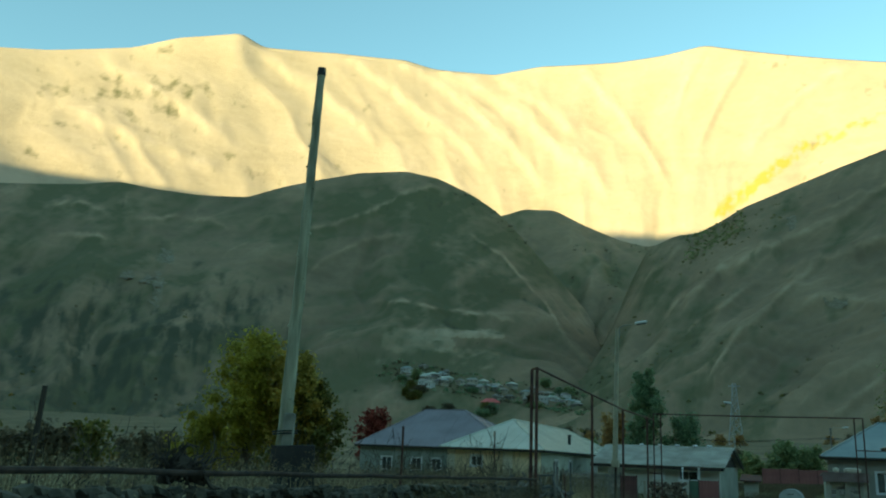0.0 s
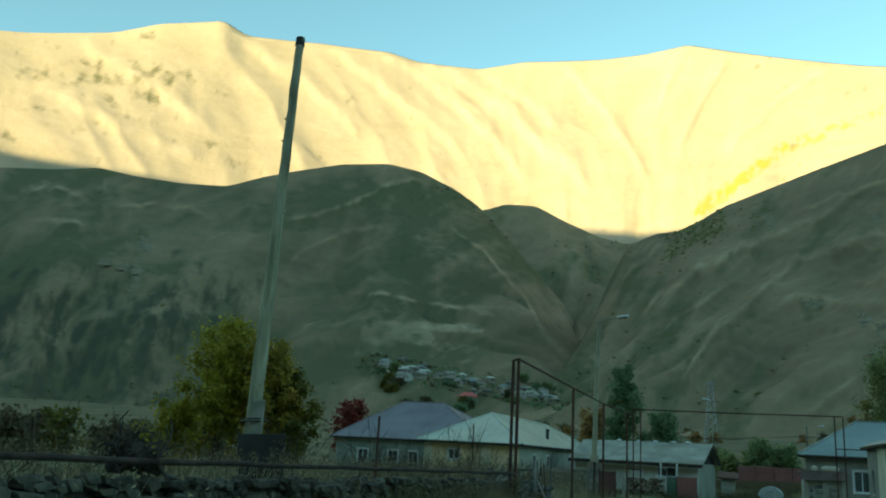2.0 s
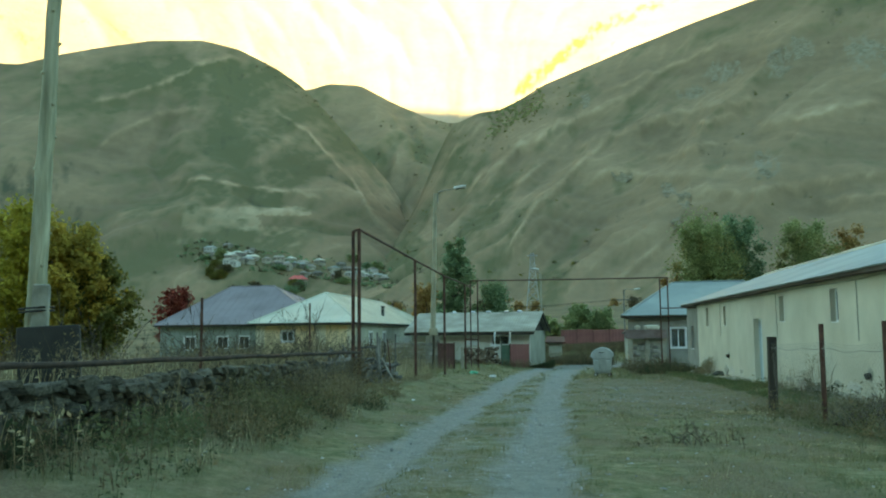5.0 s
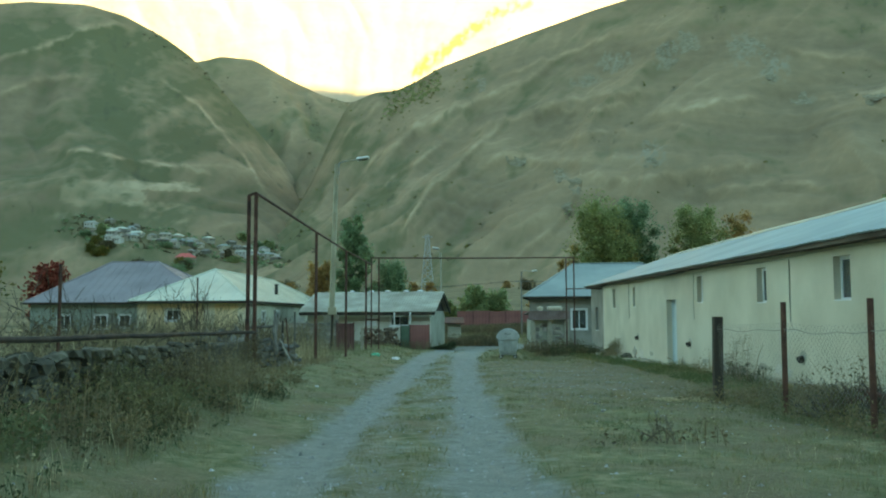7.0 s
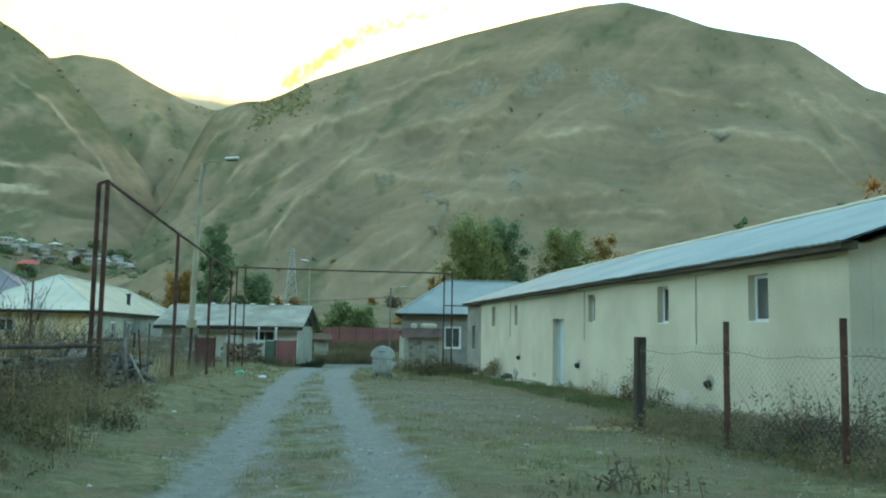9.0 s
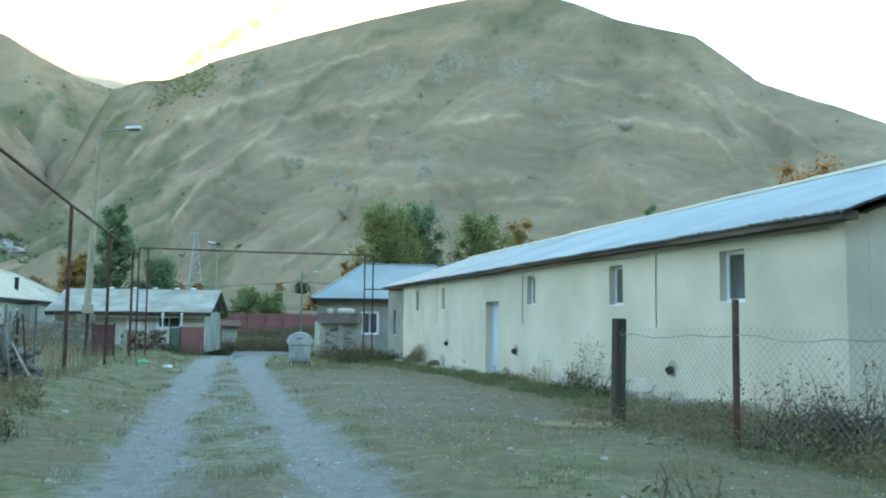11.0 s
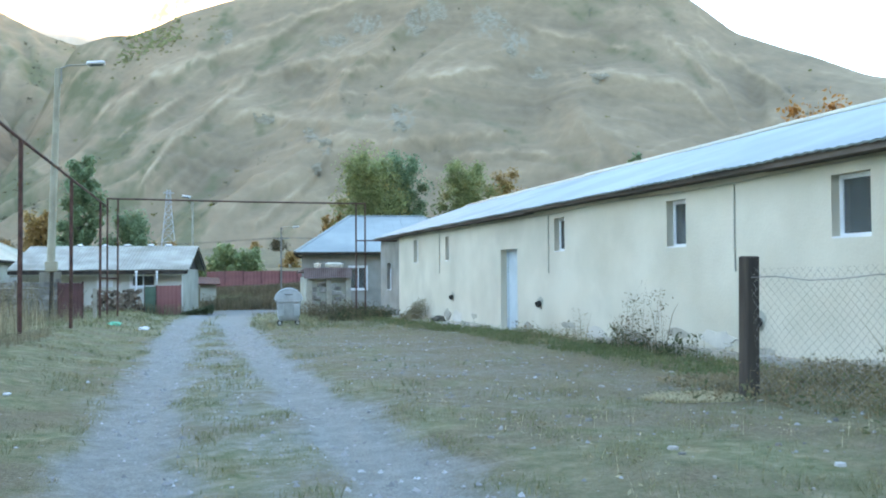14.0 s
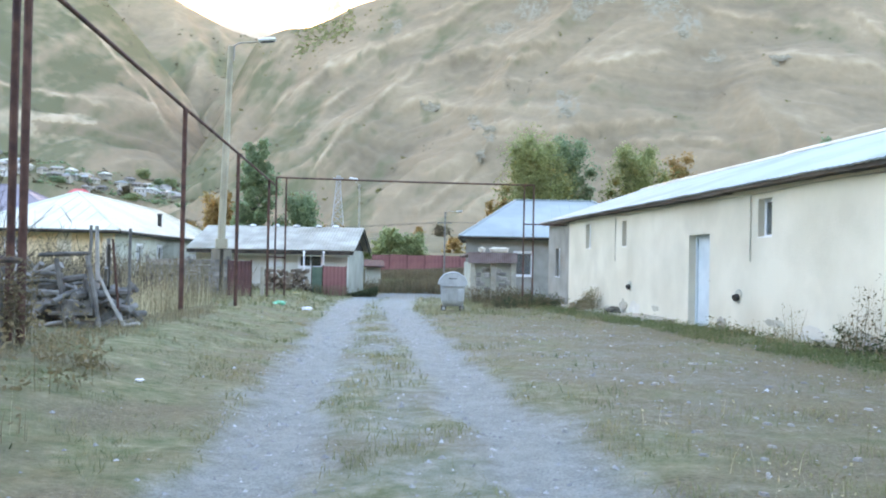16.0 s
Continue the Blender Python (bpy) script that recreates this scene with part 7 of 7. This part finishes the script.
for k in range(20):
    x, y, z = on_hill(rn.uniform(-24, -12), rn.uniform(0.045, 0.085))
    tree(x, y, rn.uniform(3, 8), rn.uniform(6, 11), (LEAF_GREEN, LEAF_OLIVE, BRAMBLE, LEAF_DARK)[k % 4], 100 + k, "green tree among the hillside cottages", zb=z - 0.3, n=1900, leaf=0.8, low=0.1, lobes=8, group="trees in the village")


# ---- weeds, grass and stones ----
def blades(name, label, pos, h, width, mtl, seed, lean=0.35, category="grass"):
    """Blades of two segments, rising from the given places."""
    ra = np.random.RandomState(seed)
    n = len(pos)
    a = ra.rand(n) * 2 * np.pi
    t = np.stack([np.cos(a), np.sin(a), 0 * a], 1)
    b = ra.rand(n) * 2 * np.pi
    ln = np.stack([np.cos(b), np.sin(b), 0 * b], 1) * (h * lean * ra.rand(n))[:, None]
    up = np.stack([0 * h, 0 * h, h], 1)
    w = (width * (0.6 + 0.8 * ra.rand(n)))[:, None] if np.ndim(width) == 0 else width[:, None]
    V = np.stack([pos - t * w, pos + t * w, pos + up * 0.55 + ln * 0.35 + t * w * 0.7, pos + up * 0.55 + ln * 0.35 - t * w * 0.7, pos + up + ln + t * w * 0.1, pos + up + ln - t * w * 0.1], 1).reshape(-1, 3)
    i = np.arange(n)[:, None] * 6
    F = np.concatenate([i + [0, 1, 2, 3], i + [3, 2, 4, 5]])
    return tagged(mesh_np(name, V, F, mtl), label, category, kind="stuff")


def scatter(n, x0, x1, y0, y1, seed, keep=None):
    ra = np.random.RandomState(seed)
    x, y = x0 + (x1 - x0) * ra.rand(n), y0 + (y1 - y0) * ra.rand(n)
    if keep is not None:
        k = ra.rand(n) < keep(x, y)
        x, y = x[k], y[k]
    return np.stack([x, y, gz(x, y) - 0.02], 1)


def grassy(x, y):
    clump = np.clip(0.42 + 1.3 * fbm(x * 1.6, y * 1.6, 4), 0.03, 1)
    inside = (x > 6.9) & (y > 11.6) & (y < 41)
    trodden = 0.8 * np.exp(-(((x - 3.2) / 2.2) ** 4) - (((y - 20) / 9.0) ** 4))
    return clump * (1 - trodden) * np.clip(1 - 1.5 * rut(x, y), 0, 1) * ~inside * (x < 30)


def meadow():
    for k, (n, x0, x1, y0, y1, hh, ww) in enumerate(((235000, -4.0, 7.0, 1.5, 14, 0.034, 0.0029), (140000, -5.5, 7.0, 14, 28, 0.034, 0.0045), (40000, -7, 8.0, 28, 50, 0.085, 0.012), (26000, -14, 16, 50, 90, 0.2, 0.03), (14000, -14, -4.6, -2, 30, 0.22, 0.012))):
        p = scatter(n, x0, x1, y0, y1, 40 + k, grassy)
        ra = np.random.RandomState(60 + k)
        tall = np.clip(1 + 1.7 * fbm(p[:, 0] * 1.3 + 9, p[:, 1] * 1.3, 4), 0.35, 2.4)
        blades("grass", "short yellowing verge grass", p, hh * (0.5 + ra.rand(len(p))) * tall, ww, GRASSM if k != 4 else WEED, 80 + k, lean=1.1)


def weed_patch(n, x0, x1, y0, y1, h0, h1, seed, mtl=None, leaves=5, label="tall dry weeds", wide=0.005, keep=None, leaf=1.0):
    ra = np.random.RandomState(seed)
    p = scatter(n, x0, x1, y0, y1, seed, keep)
    n = len(p)
    h = h0 + (h1 - h0) * ra.rand(n) ** 1.4
    blades("weeds", label, p, h, wide, mtl or WEED, seed + 1, lean=0.45, category="weeds")
    # leaves and seed heads along the upper stalks
    m = n * leaves
    k = np.repeat(np.arange(n), leaves)
    f = 0.25 + 0.75 * ra.rand(m)
    q = p[k] + np.stack([ra.normal(size=m) * 0.05, ra.normal(size=m) * 0.05, h[k] * f], 1)
    u, v = ra.normal(size=(m, 3)), ra.normal(size=(m, 3))
    u /= np.linalg.norm(u, axis=1)[:, None]
    v /= np.linalg.norm(v, axis=1)[:, None]
    s = leaf * (0.012 + 0.026 * ra.rand(m))[:, None]
    V = np.stack([q - u * s, q + v * s * 0.5, q + u * s, q - v * s * 0.5], 1).reshape(-1, 3)
    tagged(mesh_np("weed_leaves", V, np.arange(4 * m).reshape(-1, 4), mtl or WEED), "withered leaves and seed heads", "weeds", kind="stuff")


def patchy(x, y):
    return np.clip(0.5 + 1.1 * fbm(x * 0.8 + 5, y * 0.8, 3), 0, 1)


meadow()
weed_patch(1500, -4.05, -3.0, 5.5, 14.8, 0.15, 0.75, 201, leaves=10, keep=patchy, leaf=0.7)
weed_patch(1300, -4.05, -2.7, 6.0, 14.8, 0.08, 0.55, 264, leaves=16, mtl=BANKLEAF, leaf=1.0, wide=0.003, label="tangled withering leafy weeds on the bank", keep=patchy)
weed_patch(520, -4.05, -3.0, 3.5, 10.0, 0.08, 0.42, 265, leaves=16, mtl=BANKGREEN, leaf=1.25, wide=0.003, label="green leafy weeds over the foot of the wall", keep=lambda x, y: np.clip(0.3 + 2.0 * fbm(x * 0.9 + 41, y * 0.7, 4), 0, 1))
weed_patch(900, -4.1, -3.4, 7.5, 14.6, 0.15, 0.85, 221, mtl=BRAMBLE, leaves=26, label="tangled brown brambles over the wall", keep=patchy, leaf=0.55)
weed_patch(70, -4.5, -3.9, 15.0, 16.2, 0.3, 0.9, 222, mtl=BRAMBLE, leaves=30, label="dark creeper at the foot of the iron posts")
weed_patch(900, -12, -4.7, 4, 40, 0.4, 1.2, 223, mtl=BRAMBLE, leaves=24, label="brown thicket in the field")
weed_patch(480, -3.95, -3.25, -1.5, 7.5, 0.08, 0.4, 202, leaves=6, keep=patchy, leaf=0.55)
weed_patch(300, -4.0, -3.5, -1.8, 9.5, 0.12, 0.38, 231, mtl=NETTLE, leaves=12, leaf=1.6, label="dark leafy weeds against the wall", keep=patchy)
weed_patch(110, -3.9, -3.3, -1.5, 9.0, 0.3, 0.75, 232, mtl=STRAW, leaves=3, label="pale dead stalks before the wall", wide=0.004, keep=patchy)
weed_patch(3000, -3.9, -2.5, 3.0, 12.5, 0.05, 0.20, 233, leaves=1, wide=0.0035, label="long dry grass on the bank", keep=patchy, leaf=0.55)
weed_patch(900, -3.8, -2.6, 4.0, 12.5, 0.1, 0.38, 234, mtl=STRAW, leaves=1, wide=0.003, label="long straw-coloured grass on the bank", keep=patchy, leaf=0.55)
weed_patch(700, -4.0, -2.7, 2.5, 11.5, 0.08, 0.5, 260, mtl=BRAMBLE, leaves=12, leaf=0.8, wide=0.004, label="low tangled brambles on the bank", keep=patchy)
weed_patch(1100, -3.95, -2.5, 2.5, 12.0, 0.06, 0.3, 261, mtl=NETTLE, leaves=8, leaf=0.7, wide=0.004, label="dark green weeds on the bank", keep=lambda x, y: np.clip(2.0 * fbm(x * 0.9 + 21, y * 0.9, 4), 0, 1))
weed_patch(2600, 0.9, 6.7, 2.5, 13.5, 0.03, 0.10, 262, mtl=GRASSM, leaves=2, leaf=0.4, wide=0.0025, label="dark green tufts on the verge", keep=lambda x, y: np.clip(2.4 * fbm(x * 0.8 + 31, y * 0.8, 4) - 0.15, 0, 1))
weed_patch(260, 1.2, 4.4, 4.0, 11.5, 0.1, 0.35, 263, mtl=WEED, leaves=4, leaf=0.5, wide=0.002, label="thin dry stalks on the verge", keep=patchy)
weed_patch(2800, -10, -4.6, -1, 16, 0.5, 1.05, 203, leaves=5)
weed_patch(1600, -12, -4.7, -1, 16, 0.4, 0.95, 269, leaves=4, mtl=STRAW, leaf=0.6, label="tall straw-coloured grass in the field")
weed_patch(1700, -5.8, -4.1, 19.6, 35, 0.15, 0.7, 204, leaves=9, keep=patchy, leaf=0.55)
weed_patch(1100, -5.4, -4.1, 19.8, 28, 0.2, 0.8, 227, leaves=7, keep=patchy, mtl=STRAW, label="tall straw-coloured dry grass", leaf=0.55)
weed_patch(500, -4.0, -3.4, 15.5, 24, 0.08, 0.25, 205, leaves=4, leaf=0.55)
weed_patch(3000, -16, -5, 16, 42, 0.5, 1.3, 206, leaves=4, wide=0.01)
near_fence = lambda x, y: np.exp(-(((x - 4.72 + 0.098 * (y - 6.4)) / 0.5) ** 2)) * np.clip(0.6 + fbm(x * 0.8 + 5, y * 0.8, 3), 0, 1)
weed_patch(900, 4.3, 6.85, 5.5, 12.6, 0.15, 0.55, 207, leaves=10, leaf=0.8)
weed_patch(1500, 3.4, 5.8, 5.5, 12.9, 0.1, 0.5, 266, leaves=14, mtl=BANKLEAF, leaf=0.8, wide=0.0025, label="withering weeds along the wire fence", keep=near_fence)
weed_patch(1300, 3.2, 5.8, 5.5, 12.9, 0.06, 0.3, 267, leaves=8, mtl=BANKGREEN, leaf=0.9, wide=0.0025, label="green weeds at the foot of the wire fence", keep=near_fence)
weed_patch(420, 4.75, 6.3, 6.0, 10.4, 0.25, 0.85, 268, mtl=BRAMBLE, leaves=16, leaf=0.9, wide=0.004, label="brown thicket behind the wire fence", keep=patchy)
weed_patch(110, 4.5, 6.7, 6.5, 12.6, 0.35, 1.1, 225, mtl=BRAMBLE, leaves=22, label="tall withered docks behind the wire fence", wide=0.006)
weed_patch(70, 6.3, 6.8, 17.2, 20.2, 0.1, 0.45, 240, leaves=12, mtl=NETTLE, leaf=1.4, label="dark green weeds at the foot of the docks")
weed_patch(500, 6.15, 6.85, 12.4, 24, 0.08, 0.35, 208, leaves=6, keep=patchy)
weed_patch(12000, 5.2, 6.8, 12.6, 36, 0.05, 0.22, 226, leaves=2, mtl=LUSHGRASS, label="green grass along the foot of the barn wall", keep=patchy)
weed_patch(26, 6.3, 6.7, 17.9, 19.3, 0.5, 1.3, 209, leaves=26, mtl=BRAMBLE, label="tall withered docks by the barn wall", wide=0.006, leaf=0.9)
weed_patch(8, 6.3, 6.75, 20.8, 21.5, 0.3, 0.8, 210, leaves=20, wide=0.006)
weed_patch(120, 6.2, 6.8, 33.0, 34.4, 0.3, 0.85, 211, leaves=20, mtl=WEED)
weed_patch(900, 3.9, 6.9, 40.5, 45.0, 0.1, 0.8, 212, leaves=9, mtl=BRAMBLE, wide=0.008, leaf=1.6, keep=patchy)
weed_patch(2500, 3.4, 6.9, 38.5, 45.0, 0.08, 0.3, 235, leaves=2, mtl=GRASSM, wide=0.01, label="green grass before the hut")
weed_patch(300, 4.2, 6.7, 35.6, 38.4, 0.12, 0.6, 250, leaves=12, mtl=NETTLE, leaf=1.7, wide=0.007, label="dark weeds at the foot of the pipe posts", keep=patchy)
weed_patch(420, 3.8, 6.8, 35.2, 39.5, 0.1, 0.5, 251, leaves=10, mtl=BRAMBLE, leaf=1.5, wide=0.007, label="brown weeds before the hut", keep=patchy)
weed_patch(1500, -1.5, 4.6, 58, 66, 0.5, 1.2, 213, leaves=5, wide=0.015, mtl=BRAMBLE)
weed_patch(1400, -2, 14, 92, 99, 0.8, 1.6, 216, leaves=6, wide=0.02)
weed_patch(3600, -2, 16, 89, 99, 0.9, 1.6, 217, leaves=6, wide=0.02, mtl=BRAMBLE, leaf=2.0, label="brown weeds before the red fence")
weed_patch(900, -1.5, 4.6, 57, 66, 0.4, 1.1, 218, leaves=7, wide=0.015, mtl=BRAMBLE, leaf=1.8, label="brown weeds across the end of the lane", keep=patchy)
weed_patch(260, -1.2, 0.2, 48.4, 50.3, 0.1, 0.5, 219, leaves=14, wide=0.008, mtl=NETTLE, leaf=2.2, label="dark green weeds at the corner of the shed")
weed_patch(30, 1.3, 2.6, 7.1, 8.1, 0.06, 0.22, 241, leaves=4, mtl=BRAMBLE, label="brown weeds round the twiggy bush")
weed_patch(5200, 1.0, 6.6, 2.5, 13.5, 0.03, 0.12, 242, leaves=2, leaf=0.5, wide=0.0025, mtl=GRASSM, label="rough green tufts by the lane", keep=lambda x, y: np.clip(2.2 * fbm(x * 0.9 + 3, y * 0.9, 4) - 0.1, 0, 1))
weed_patch(1500, 1.0, 6.6, 2.5, 13.5, 0.04, 0.20, 243, leaves=2, leaf=0.5, wide=0.002, mtl=STRAW, label="dry bents by the lane", keep=lambda x, y: np.clip(2.2 * fbm(x * 1.1 + 8, y * 1.1, 4) - 0.1, 0, 1))
weed_patch(600, 4.0, 6.4, 12.5, 14.0, 0.08, 0.35, 214, leaves=5)
weed_patch(700, -9, -1.2, 48.2, 49.9, 0.2, 0.6, 215, leaves=4, wide=0.012)
p = scatter(3000, 3.1, 4.3, 12.1, 13.1, 301)
p = p[(((p[:, 0] - 3.7) / 0.55) ** 2 + ((p[:, 1] - 12.6) / 0.35) ** 2) < 1]
blades("straw_heap", "thin scatter of pale straw on the grass", p, np.full(len(p), 0.05), 0.012, STRAW, 302, lean=3.0, category="straw")


def pebbles(n, seed):
    """Loose stones on the lane and the yard."""
    ra = np.random.RandomState(seed)
    x, y = ra.uniform(-3, 6, n), 2 + 36 * ra.rand(n) ** 1.2
    k = ra.rand(n) < np.clip(rut(x, y), 0.08, 1)
    x, y = x[k], y[k]
    n = len(x)
    s = 0.005 + 0.02 * ra.rand(n) ** 4
    z = gz(x, y) - 0.06 * rut(x, y)
    base = np.array([(1, 0, 0), (0, 1, 0), (-1, 0, 0), (0, -1, 0), (0, 0, 0.75), (0, 0, -0.5)])
    tri = np.array([(0, 1, 4), (1, 2, 4), (2, 3, 4), (3, 0, 4)])
    jit = 1 + 0.35 * ra.normal(size=(n, 6, 1))
    a = ra.rand(n) * 6.28
    rot = np.stack([np.stack([np.cos(a), -np.sin(a), 0 * a], 1), np.stack([np.sin(a), np.cos(a), 0 * a], 1), np.stack([0 * a, 0 * a, 1 + 0 * a], 1)], 1)
    V = np.einsum("nij,nkj->nki", rot, base[None] * jit * s[:, None, None]) + np.stack([x, y, z], 1)[:, None]
    F = (np.arange(n)[:, None, None] * 6 + tri).reshape(-1, 3)
    tagged(mesh_np("gravel", V.reshape(-1, 3), F, PEBBLE), "loose grey stones on the lane", "gravel", kind="stuff")


PEBBLE = mat("pebble", (0.22, 0.225, 0.215), (0.36, 0.36, 0.345), 4, 0.9, bump=0.2, vary=0.3, island=True)
pebbles(42000, 9)


def chips(n, seed):
    """Pale flat stones and bits of rubble strewn over the yard."""
    ra = np.random.RandomState(seed)
    x, y = ra.uniform(1.0, 6.6, n), ra.uniform(9, 34, n)
    k = ra.rand(n) < np.clip(0.5 + 0.9 * fbm(x * 0.5, y * 0.5, 3), 0.05, 1)
    x, y = x[k], y[k]
    n = len(x)
    s = 0.012 + 0.04 * ra.rand(n) ** 3
    a, b = ra.rand(n) * 6.28, 0.4 + 0.6 * ra.rand(n)
    ang = np.linspace(0, 2 * np.pi, 6, endpoint=False)
    ring = np.stack([np.cos(ang), np.sin(ang)], 1)[None] * (0.75 + 0.4 * ra.rand(n, 6, 1)) * s[:, None, None]
    ring[:, :, 1] *= b[:, None]
    c, d = np.cos(a)[:, None], np.sin(a)[:, None]
    px, py = x[:, None] + c * ring[:, :, 0] - d * ring[:, :, 1], y[:, None] + d * ring[:, :, 0] + c * ring[:, :, 1]
    g = (gz(x, y) - 0.06 * rut(x, y))[:, None]
    low = np.stack([px, py, g - 0.01 + 0 * px], -1)
    top = np.stack([x[:, None] + 0.7 * (px - x[:, None]), y[:, None] + 0.7 * (py - y[:, None]), g + 0.35 * s[:, None] + 0 * px], -1)
    V = np.concatenate([low, top], 1).reshape(-1, 3)
    i = np.arange(n)[:, None, None] * 12
    q = np.array([(k, (k + 1) % 6, 6 + (k + 1) % 6, 6 + k) for k in range(6)] + [(6, 7, 8, 9), (6, 9, 10, 11)])
    tagged(mesh_np("rubble", V, (i + q).reshape(-1, 4), RUBBLE), "pale flat stones strewn over the yard", "stones", kind="stuff")


RUBBLE = mat("pale_rubble", (0.20, 0.19, 0.165), (0.33, 0.315, 0.28), 5, 0.9, bump=0.2, vary=0.35, island=True)
chips(1700, 19)
